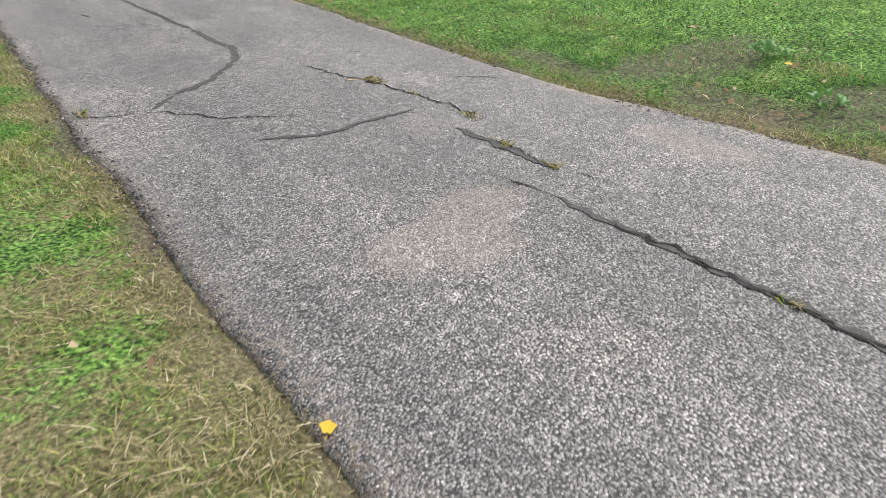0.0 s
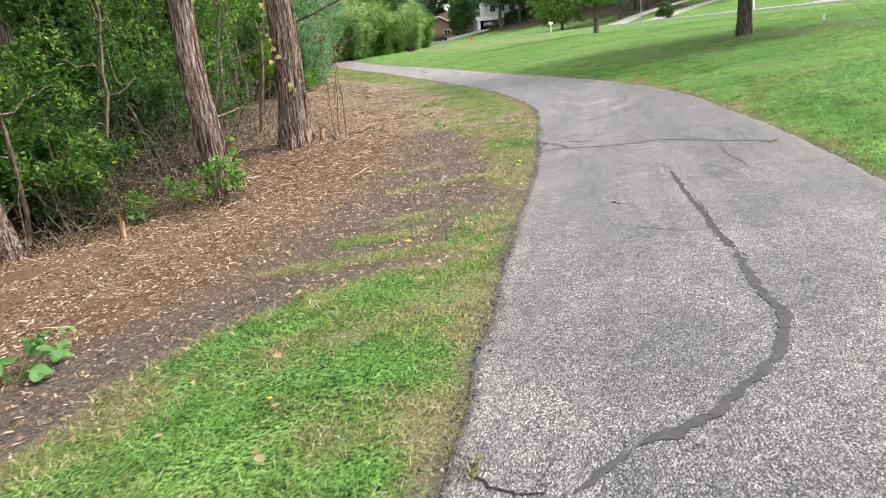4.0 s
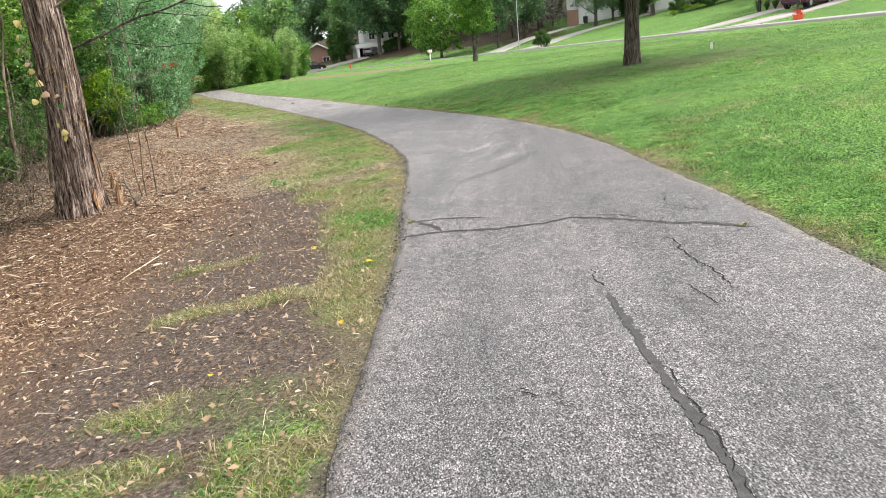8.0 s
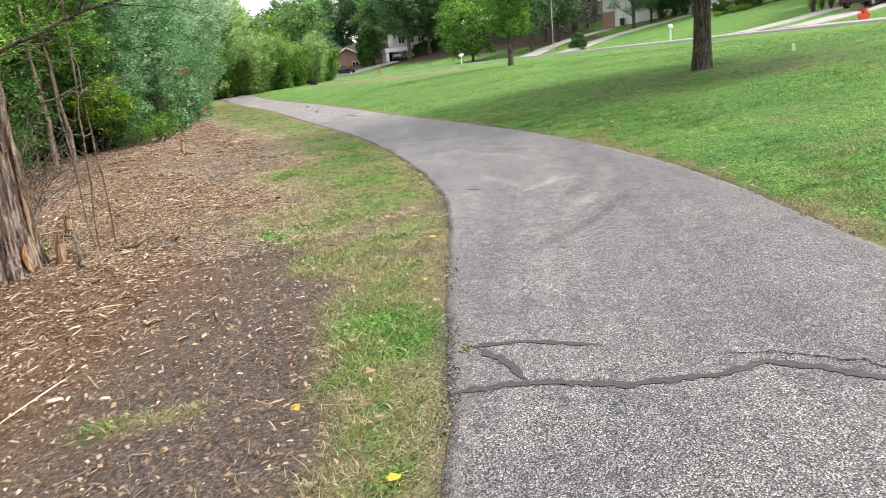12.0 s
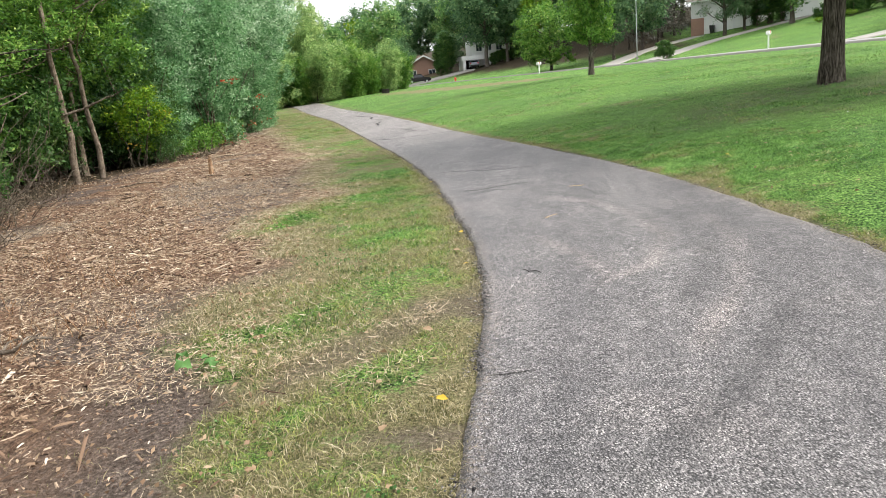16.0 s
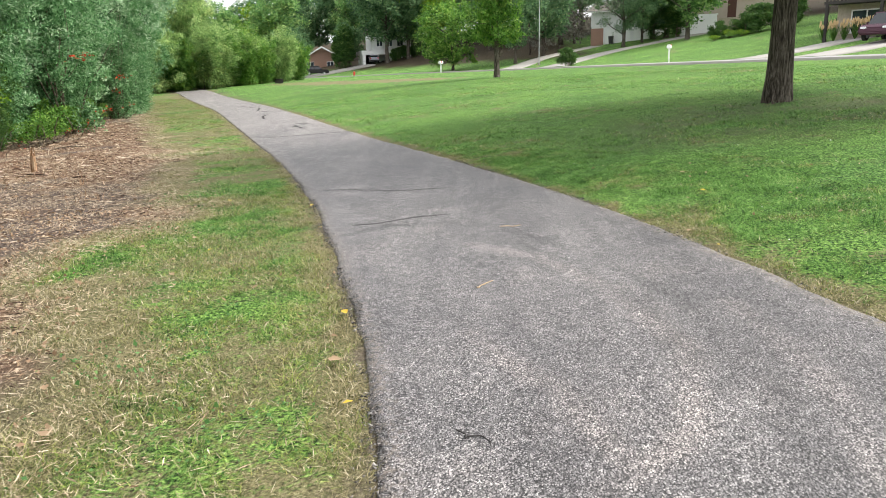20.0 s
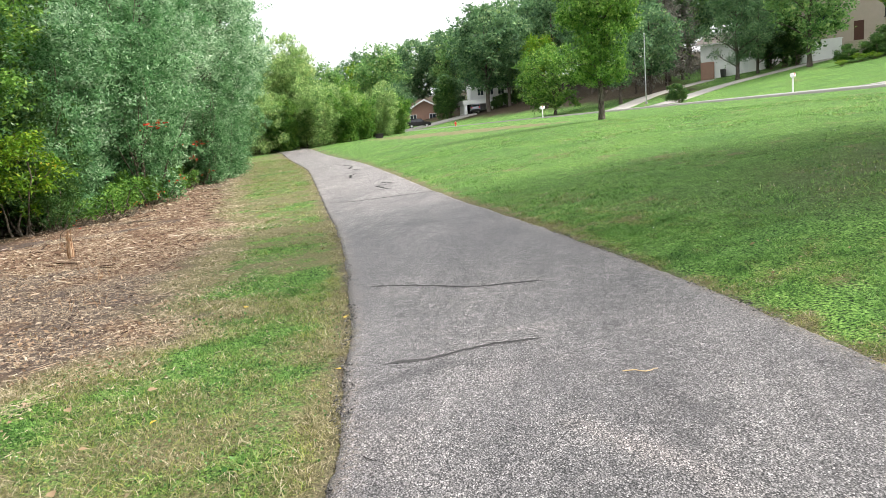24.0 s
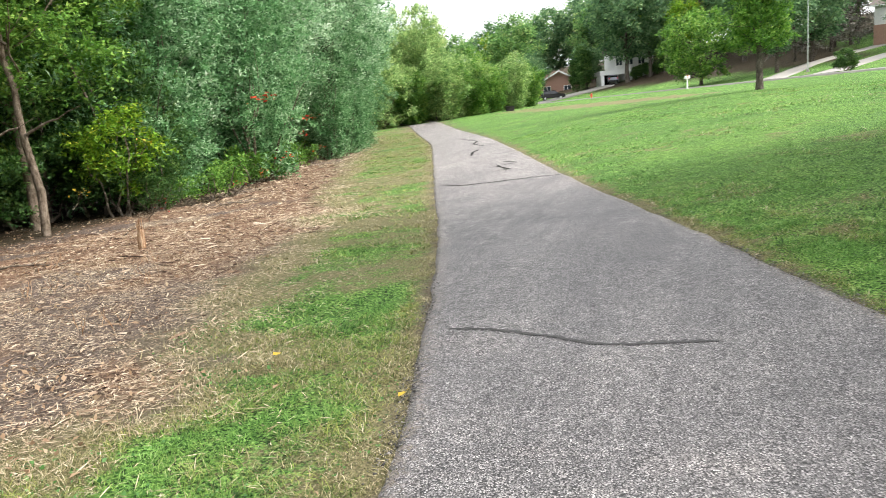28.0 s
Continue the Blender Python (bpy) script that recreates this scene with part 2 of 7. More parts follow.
M = {
    "asphalt": asphalt(), "ground": ground_material(), "blade": blade_material(),
    "crack": plain("crack_dark", (0.018, 0.016, 0.015), 0.95, var=0.4, scale=20, bump=0.5),
    "sealant": plain("crack_fill", (0.060, 0.057, 0.057), 0.8, var=0.5, scale=24, bump=0.4),
    "concrete": plain("concrete", (0.33, 0.31, 0.285), 0.9, var=0.15, scale=2, bump=0.2),
    "road": plain("road", (0.30, 0.29, 0.285), 0.9, var=0.15, scale=1.5, bump=0.3),
    "cedar": bark("cedar_bark", (0.022, 0.014, 0.011), (0.185, 0.13, 0.104), (0.58, 0.485, 0.42), (9, 9, 0.7)),
    "bark": bark("grey_bark", (0.022, 0.019, 0.016), (0.085, 0.072, 0.06), (0.215, 0.19, 0.165)),
    "smooth_bark": bark("smooth_bark", (0.09, 0.07, 0.05), (0.19, 0.15, 0.115), (0.29, 0.24, 0.19), (3, 3, 1.5)),
    "twig": bark("twig", (0.07, 0.055, 0.042), (0.17, 0.14, 0.11), (0.30, 0.26, 0.21), (3, 3, 3)),
    "split": bark("split_wood", (0.20, 0.10, 0.05), (0.38, 0.22, 0.12), (0.62, 0.46, 0.32), (8, 8, 0.7)),
    "chip": Shader("wood_chip", 0.9, spec=0.15),
    "green_leaf": leaf_material("green_leaf", [(0.2, (0.033, 0.094, 0.017)), (0.5, (0.088, 0.209, 0.033)), (0.8, (0.187, 0.341, 0.061)), (1.0, (0.374, 0.462, 0.099))], share=0.42),
    "dark_leaf": leaf_material("dark_leaf", [(0.2, (0.022, 0.062, 0.016)), (0.5, (0.062, 0.143, 0.034)), (0.8, (0.123, 0.235, 0.058)), (1.0, (0.246, 0.347, 0.090))], share=0.42),
    "silver_leaf": leaf_material("silver_leaf", [(0.2, (0.056, 0.146, 0.056)), (0.5, (0.218, 0.392, 0.196)), (0.8, (0.493, 0.661, 0.426)), (1.0, (0.739, 0.829, 0.672))], share=0.48, patch=0.4),
    "olive_leaf": leaf_material("olive_leaf", [(0.2, (0.041, 0.118, 0.041)), (0.5, (0.142, 0.313, 0.124)), (0.8, (0.319, 0.531, 0.266)), (1.0, (0.614, 0.779, 0.531))], share=0.46, patch=0.5),
    # two greens for far trees, paler and bluer: distance haze painted into the leaves
    "hazy_dark": leaf_material("hazy_dark_leaf", [(0.2, (0.045, 0.105, 0.05)), (0.5, (0.11, 0.22, 0.095)), (0.8, (0.205, 0.345, 0.155)), (1.0, (0.35, 0.47, 0.21))], share=0.42, patch=0.25),
    "hazy_leaf": leaf_material("hazy_leaf", [(0.2, (0.06, 0.15, 0.048)), (0.5, (0.16, 0.32, 0.095)), (0.8, (0.30, 0.48, 0.155)), (1.0, (0.50, 0.60, 0.23))], share=0.42, patch=0.25),
    "pale_leaf": leaf_material("pale_yellow_leaf", [(0.2, (0.48, 0.40, 0.12)), (0.6, (0.66, 0.56, 0.22)), (1.0, (0.74, 0.68, 0.38))], patch=5),
    "pear_leaf": leaf_material("pear_leaf", [(0.2, (0.04, 0.11, 0.02)), (0.5, (0.12, 0.27, 0.042)), (0.8, (0.24, 0.42, 0.075)), (1.0, (0.42, 0.54, 0.13))]),
    "lime_leaf": leaf_material("lime_leaf", [(0.2, (0.07, 0.16, 0.012)), (0.5, (0.15, 0.31, 0.022)), (0.8, (0.28, 0.43, 0.035)), (1.0, (0.50, 0.50, 0.05))]),
    "willow_leaf": leaf_material("willow_leaf", [(0.2, (0.07, 0.16, 0.05)), (0.5, (0.27, 0.435, 0.14)), (0.8, (0.52, 0.66, 0.26)), (1.0, (0.70, 0.74, 0.32))], share=0.45, patch=0.3),
    "needle": leaf_material("needle", [(0.2, (0.07, 0.075, 0.06)), (0.5, (0.16, 0.16, 0.13)), (0.8, (0.26, 0.245, 0.20)), (1.0, (0.38, 0.34, 0.28))], share=0.15),
    "red_leaf": leaf_material("red_leaf", [(0.1, (0.35, 0.02, 0.012)), (0.6, (0.62, 0.05, 0.03)), (1.0, (0.70, 0.16, 0.05))]),
    "weed_leaf": leaf_material("weed_leaf", [(0.2, (0.045, 0.125, 0.035)), (0.6, (0.115, 0.255, 0.07)), (1.0, (0.27, 0.44, 0.155))], rough=0.42, patch=4),
    "yellow_leaf": leaf_material("yellow_leaf", [(0.2, (0.50, 0.30, 0.03)), (0.6, (0.68, 0.46, 0.05)), (1.0, (0.72, 0.55, 0.12))], patch=5),
    "tan_leaf": leaf_material("tan_leaf", [(0.2, (0.22, 0.13, 0.08)), (0.6, (0.42, 0.29, 0.18)), (1.0, (0.62, 0.50, 0.36))], patch=5),
    "white": plain("white_paint", (0.82, 0.82, 0.81), 0.5, var=0.06, scale=1.5),
    "white_siding": siding("white_siding", (0.83, 0.83, 0.83)),
    "tan_siding": siding("tan_siding", (0.50, 0.41, 0.355)),
    "brick": plain("brick", (0.36, 0.22, 0.17), 0.9, var=0.3, scale=8, bump=0.3),
    "stone": plain("stone", (0.42, 0.36, 0.29), 0.9, var=0.3, scale=5, bump=0.3),
    "shingle": plain("shingle", (0.15, 0.13, 0.115), 0.95, var=0.25, scale=7, bump=0.3),
    "brown_roof": plain("brown_roof", (0.22, 0.15, 0.11), 0.95, var=0.25, scale=7, bump=0.3),
    "dark_wood": plain("dark_wood", (0.045, 0.04, 0.038), 0.8, var=0.3, scale=6),
    "door": plain("door_paint", (0.09, 0.04, 0.032), 0.5, var=0.1),
    "glass": glass("window_glass"), "car_glass": glass("car_glass", (0.012, 0.014, 0.016)),
    "black_paint": plain("black_car_paint", (0.02, 0.018, 0.02), 0.22, var=0.1),
    "maroon_paint": plain("maroon_car_paint", (0.075, 0.032, 0.048), 0.25, 0.2, var=0.08),
    "silver_paint": plain("grey_car_paint", (0.22, 0.23, 0.27), 0.3, 0.4, var=0.06),
    "rubber": plain("rubber", (0.02, 0.02, 0.02), 0.9),
    "metal": plain("bare_metal", (0.55, 0.56, 0.58), 0.35, 0.9),
    "red_paint": plain("red_paint", (0.55, 0.07, 0.04), 0.5, var=0.15),
    "orange": plain("orange_red_plastic", (0.70, 0.12, 0.05), 0.5, var=0.1),
    "rear_light": plain("rear_light", (0.45, 0.02, 0.02), 0.25),
    "head_light": plain("head_light", (0.75, 0.76, 0.78), 0.15),
    "mailbox_black": plain("black_metal", (0.03, 0.03, 0.03), 0.4),
    "plume": plain("dry_grass_plume", (0.62, 0.45, 0.24), 0.9, var=0.25, scale=9),
}
M["chip"].colour(M["chip"].ramp(M["chip"].island(), [(0.0, (0.035, 0.022, 0.016)), (0.35, (0.125, 0.075, 0.05)), (0.7, (0.29, 0.198, 0.132)), (0.9, (0.47, 0.36, 0.26)), (1.0, (0.68, 0.58, 0.45))]))
M["chip"] = M["chip"].m
for key, stops in (("straw", [(0.0, (0.27, 0.19, 0.125)), (0.5, (0.50, 0.39, 0.27)), (1.0, (0.72, 0.61, 0.46))]), ("crumb", [(0.0, (0.04, 0.038, 0.038)), (0.6, (0.16, 0.15, 0.15)), (1.0, (0.42, 0.39, 0.36))])):
    sh = Shader(key, 0.9, spec=0.15)
    M[key] = sh.colour(sh.ramp(sh.island(), stops)).m
lamp_on = Shader("lamp_glow", 0.4)
lamp_on.colour((0.9, 0.6, 0.3))
lamp_on.b.inputs["Emission Color"].default_value = (1.0, 0.55, 0.2, 1)
lamp_on.b.inputs["Emission Strength"].default_value = 5.0
M["lamp"] = lamp_on.m

# ---- geometry helpers ----
rng = np.random.default_rng(7)


def mesh_np(name, verts, faces, material, smooth=False, attrs=None):
    """A mesh from arrays; faces is (n, 3) or (n, 4), or a list of such arrays."""
    faces = faces if isinstance(faces, list) else [faces]
    me = bpy.data.meshes.new(name)
    verts = np.asarray(verts, np.float32)
    me.vertices.add(len(verts))
    me.vertices.foreach_set("co", verts.ravel())
    loops = np.concatenate([np.asarray(f, np.int32).ravel() for f in faces])
    sizes = np.concatenate([np.full(len(f), np.asarray(f).shape[1], np.int32) for f in faces])
    me.loops.add(len(loops))
    me.loops.foreach_set("vertex_index", loops)
    me.polygons.add(len(sizes))
    me.polygons.foreach_set("loop_start", np.concatenate([[0], np.cumsum(sizes)[:-1]]).astype(np.int32))
    if smooth:
        me.polygons.foreach_set("use_smooth", np.ones(len(sizes), bool))
    for k, v in (attrs or {}).items():
        me.attributes.new(k, "FLOAT", "POINT").data.foreach_set("value", np.asarray(v, np.float32))
    me.update(calc_edges=True)
    me.validate()
    if material:
        me.materials.append(M[material])
    return me


def put(name, me, parent=None, label=""):
    ob = new(name, me)
    ob.parent = parent
    if label:
        ob["label"] = label
    return ob


def part(name, bm, material, parent, label="", smooth=False):
    me = bpy.data.meshes.new(name)
    bm.to_mesh(me)
    bm.free()
    if smooth:
        me.polygons.foreach_set("use_smooth", np.ones(len(me.polygons), bool))
    me.materials.append(M[material])
    return put(name, me, parent, label)


def thing(name, m, label, category, group="", kind=""):
    ob = new(name)
    ob.matrix_basis = m
    return tagged(ob, label, category, group, kind)


def box(x0, x1, y0, y1, z0, z1, bevel=0.0, bm=None):
    bm = bm or bmesh.new()
    r = bmesh.ops.create_cube(bm, size=1, matrix=Matrix.Translation(((x0 + x1) / 2, (y0 + y1) / 2, (z0 + z1) / 2)) @ Matrix.Diagonal((x1 - x0, y1 - y0, z1 - z0, 1)))
    if bevel:
        es = list({e for v in r["verts"] for e in v.link_edges})
        bmesh.ops.bevel(bm, geom=es, offset=bevel, segments=2, affect="EDGES")
    return bm


def cyl(r0, r1, depth, m=None, segs=16, bm=None):
    bm = bm or bmesh.new()
    bmesh.ops.create_cone(bm, cap_ends=True, segments=segs, radius1=r0, radius2=r1, depth=depth, matrix=m or Matrix())
    return bm


def prism(outline, y0, y1, bm=None):
    """A shape drawn in x and z, drawn out along y."""
    bm = bm or bmesh.new()
    a = [bm.verts.new((x, y0, z)) for x, z in outline]
    b = [bm.verts.new((x, y1, z)) for x, z in outline]
    n = len(outline)
    bm.faces.new(a)
    bm.faces.new(b[::-1])
    for i in range(n):
        bm.faces.new((a[i], b[i], b[(i + 1) % n], a[(i + 1) % n]))
    bmesh.ops.recalc_face_normals(bm, faces=bm.faces)
    return bm


def tube(points, radii, segs=8, rough=0.0, ridges=0):
    """Rings along a bent line, as arrays; closed at the tip."""
    p = np.asarray(points, float)
    r = np.asarray(radii, float)
    d = np.gradient(p, axis=0)
    d /= np.linalg.norm(d, axis=1)[:, None] + 1e-9
    ref = np.where(np.abs(d[:, 2:3]) > 0.9, [[1.0, 0, 0]], [[0, 0, 1.0]])
    u = np.cross(ref, d)
    u /= np.linalg.norm(u, axis=1)[:, None] + 1e-9
    w = np.cross(d, u)
    a = np.linspace(0, 2 * np.pi, segs, endpoint=False)
    rr = r[:, None] * np.ones((1, segs))
    if rough:
        along = np.linspace(0, 1, len(p))[:, None]
        for k in range(5):
            f = (ridges or 5) * (0.6 + 0.35 * k)
            rr = rr * (1 + rough / (1 + 0.5 * k) * np.sin(np.round(f) * a[None] + 5 * np.sin(along * (3 + 2 * k) + k) + k * 1.7))
        rr = rr * (1 + rough * 0.6 * rng.normal(size=rr.shape))
    v = p[:, None] + rr[..., None] * (np.cos(a)[None, :, None] * u[:, None] + np.sin(a)[None, :, None] * w[:, None])
    n = len(p)
    i = np.arange(n - 1)[:, None] * segs
    j = np.arange(segs)[None]
    k = (j + 1) % segs
    f = np.stack([i + j, i + k, i + segs + k, i + segs + j], -1).reshape(-1, 4)
    return v.reshape(-1, 3), f


def joined(pieces):
    vs, fs, n = [], [], 0
    for v, f in pieces:
        vs.append(v)
        fs.append(f + n)
        n += len(v)
    return np.concatenate(vs), np.concatenate(fs)


def bend(a, b, n, wobble):
    """A line from a to b that wanders."""
    a, b = np.asarray(a, float), np.asarray(b, float)
    t = np.linspace(0, 1, n)[:, None]
    off = np.cumsum(rng.normal(size=(n, 3)), axis=0)
    off -= off[0] + (off[-1] - off[0]) * t
    return a + (b - a) * t + off * wobble / max(1, n ** 0.5)


def leaf_quads(c, length, width, lift=0.3, droop=0.0):
    """One four-cornered leaf at each centre, turned at random."""
    n = len(c)
    yaw = rng.uniform(0, 2 * np.pi, n)
    el = rng.normal(lift, 0.55, n) - droop
    d = np.stack([np.cos(yaw) * np.cos(el), np.sin(yaw) * np.cos(el), np.sin(el)], 1)
    s = np.cross(d, rng.normal(size=(n, 3)) * 0.6 + np.array([0, 0, 1.0]))
    s /= np.linalg.norm(s, axis=1)[:, None] + 1e-9
    L = (length * rng.uniform(0.65, 1.3, n))[:, None]
    W = (width * rng.uniform(0.65, 1.3, n))[:, None]
    up = np.cross(s, d) * W * 0.25
    v = np.stack([c, c + d * L * 0.45 + s * W * 0.5 + up, c + d * L, c + d * L * 0.45 - s * W * 0.5 + up], 1).reshape(-1, 3)
    f = np.arange(n * 4).reshape(-1, 4)
    return v, f


def clumped(n, clumps, radii, power=0.5):
    """n points spread over clumps of the given centres and radii (x, y, z)."""
    k = rng.integers(0, len(clumps), n)
    d = rng.normal(size=(n, 3))
    d /= np.linalg.norm(d, axis=1)[:, None]
    return clumps[k] + d * rng.uniform(0, 1, n)[:, None] ** power * radii[k]


def foliage(name, n, clumps, radii, material, leaf, narrow, lift, droop=0.0, power=0.5, each=9):
    """Leaves gathered along short sprays, with gaps between the sprays; every spray has its own tone."""
    m = max(4, n // each)
    c = clumped(m, clumps, radii, power)
    yaw, el = rng.uniform(0, 2 * np.pi, m), rng.normal(0.15, 0.6, m) - droop
    d = np.stack([np.cos(yaw) * np.cos(el), np.sin(yaw) * np.cos(el), np.sin(el)], 1)
    tone = rng.uniform(-0.5, 0.5, m)
    k = np.repeat(np.arange(m), each)
    p = c[k] + d[k] * (rng.uniform(-1.6, 1.6, len(k)) * leaf)[:, None] + rng.normal(size=(len(k), 3)) * leaf * 0.42
    v, f = leaf_quads(p, leaf * 1.12, leaf * narrow * 1.12, lift, droop)
    return mesh_np(name, v, f, material, attrs={"tone": np.repeat(tone[k], 4)})


def grain(x, y, size, seed=0):
    """Smooth noise from 0 to 1 over the plan, in patches of the given size."""
    def corner(i, j):
        return np.modf(np.abs(np.sin(i * 127.1 + j * 311.7 + seed * 74.7) * 43758.5453))[0]
    out, amp, tot = 0, 1.0, 0
    for o in range(4):
        u, v = x / size * 2 ** o + 17.3 * o, y / size * 2 ** o - 9.1 * o
        i, j = np.floor(u), np.floor(v)
        fu, fv = u - i, v - j
        fu, fv = fu * fu * (3 - 2 * fu), fv * fv * (3 - 2 * fv)
        a = corner(i, j) * (1 - fu) + corner(i + 1, j) * fu
        b = corner(i, j + 1) * (1 - fu) + corner(i + 1, j + 1) * fu
        out, tot, amp = out + amp * (a * (1 - fv) + b * fv), tot + amp, amp * 0.5
    return out / tot


# ---- the plan ----
# The path runs north (y) and swings left; x of its middle, of the mulch's edge, of the wood's edge and of the street's near kerb by y.
MIDDLE = [(-300, 9.0), (-30, 3.2), (0, 2.16), (2, 2.01), (3.5, 1.865), (5, 1.855), (6.5, 1.85), (8, 1.885), (12, 1.85), (14.6, 1.67), (17.3, 1.4), (18.8, 1.12), (20.8, 0.73), (22.5, 0.325), (23.5, 0.025), (24.6, -0.335), (26.6, -1.035), (30, -2.38), (33.4, -3.75), (39, -5.9), (57, -12.9), (68, -18.0), (92, -29.0), (110, -42), (140, -72), (300, -240)]
MULCH = [(-60, -2.2), (0, -2.0), (5.0, -1.67), (5.9, -1.67), (6.5, -1.43), (7.35, -0.8), (7.8, -0.1), (8.4, 0.1), (9.4, 0.15), (10.2, 0.2), (11, -0.1), (12.0, -0.36), (12.8, -0.4), (13.7, -0.65), (15.0, -1.1), (16.2, -1.4), (17.0, -2.0), (18.0, -2.0), (18.8, -2.15), (19.6, -2.5), (21, -3.35), (22.3, -3.45), (23.6, -3.3), (25.3, -4.1), (26.4, -4.45), (28.4, -5.2), (30.9, -6.2), (36.3, -9.1), (56, -18.3), (72, -25.0), (300, -245)]
WOOD = [(-60, -5.5), (0, -6.0), (6, -6.9), (10.0, -6.9), (12.4, -6.1), (14.0, -5.6), (15.7, -5.1), (18, -5.4), (20, -6.6), (23, -8.6), (26, -10.2), (31, -12.0), (33, -11.6), (38, -12.8), (52, -18.6), (66, -25.4), (87, -33), (300, -250)]
STREET = [(-300, 40), (0, 26), (30, 22), (54, 16.3), (77, 8.5), (112, -8), (148, -33), (178, -58), (220, -98), (400, -300)]

HOLLOW = [(-20, 0.3), (3, 0.55), (8, 0.66), (12, 1.0), (13, 0.9), (14.5, 0.55), (16.2, 0.13), (18, 0.0)]


def along(line, y):
    return np.interp(y, [a for a, b in line], [b for a, b in line])


def smooth_along(line, y):
    w = 1 + np.clip((np.asarray(y, float) - 40) / 5, 0, 5)
    return sum(along(line, y + k * w) for k in (-1.2, -0.6, 0, 0.6, 1.2)) / 5


BOW = [(15, 0.0), (16.5, 0.05), (17.5, 0.08), (18.5, 0.09), (19.5, 0.07), (20.8, 0.02), (22.6, -0.06), (24.5, -0.065), (26, -0.09), (28, -0.055), (36, -0.05), (44, 0.0)]


def middle(y):
    return smooth_along(MIDDLE, y) + along(BOW, y)


def slant(y):
    """How far the path leans from north: the cosine of its heading."""
    s = (middle(y + 0.5) - middle(y - 0.5))
    return 1 / np.sqrt(1 + s * s)


WIDTH = [(-5, 1.54), (1.2, 1.5), (2.4, 1.45), (3.4, 1.38), (5, 1.42), (6.5, 1.44), (8, 1.485), (12, 1.48), (18, 1.45), (19.5, 1.44), (20.8, 1.465), (22.6, 1.435), (24.5, 1.40), (26, 1.36), (28, 1.325), (31, 1.28), (36, 1.3), (42, 1.36), (60, 1.45)]


def half(y):
    return along(WIDTH, y)



def height(x, y):
    x, y = np.asarray(x, float), np.asarray(y, float)
    d = (x - middle(y)) * slant(y) - half(y) - 0.05
    rise = 0.00055 * np.clip(np.minimum(y, 95) - 55, 0, None) ** 2 + 0.03 * np.clip(np.minimum(y, 160) - 95, 0, None)
    dd = np.clip(d, 0, None)
    xx = np.clip(x, -40, 40)
    z = 0.21 + 0.03 * xx + rise * np.exp(-dd / 8) + 1.05 * (1 - np.exp(-dd / 9))
    e = np.clip((x - along(STREET, y)) * 0.88 - 6.0, 0, 85)
    # a hollow on the wood's side
    z = z - 0.105 * np.clip(-0.1 - np.clip(x, -6.2, 40), 0, None) ** 1.08 * along(HOLLOW, y)
    return z + 0.125 * e * e / (e + 2.5)


def on(x, y, lift=0.0):
    return (x, y, float(height(x, y)) + lift)


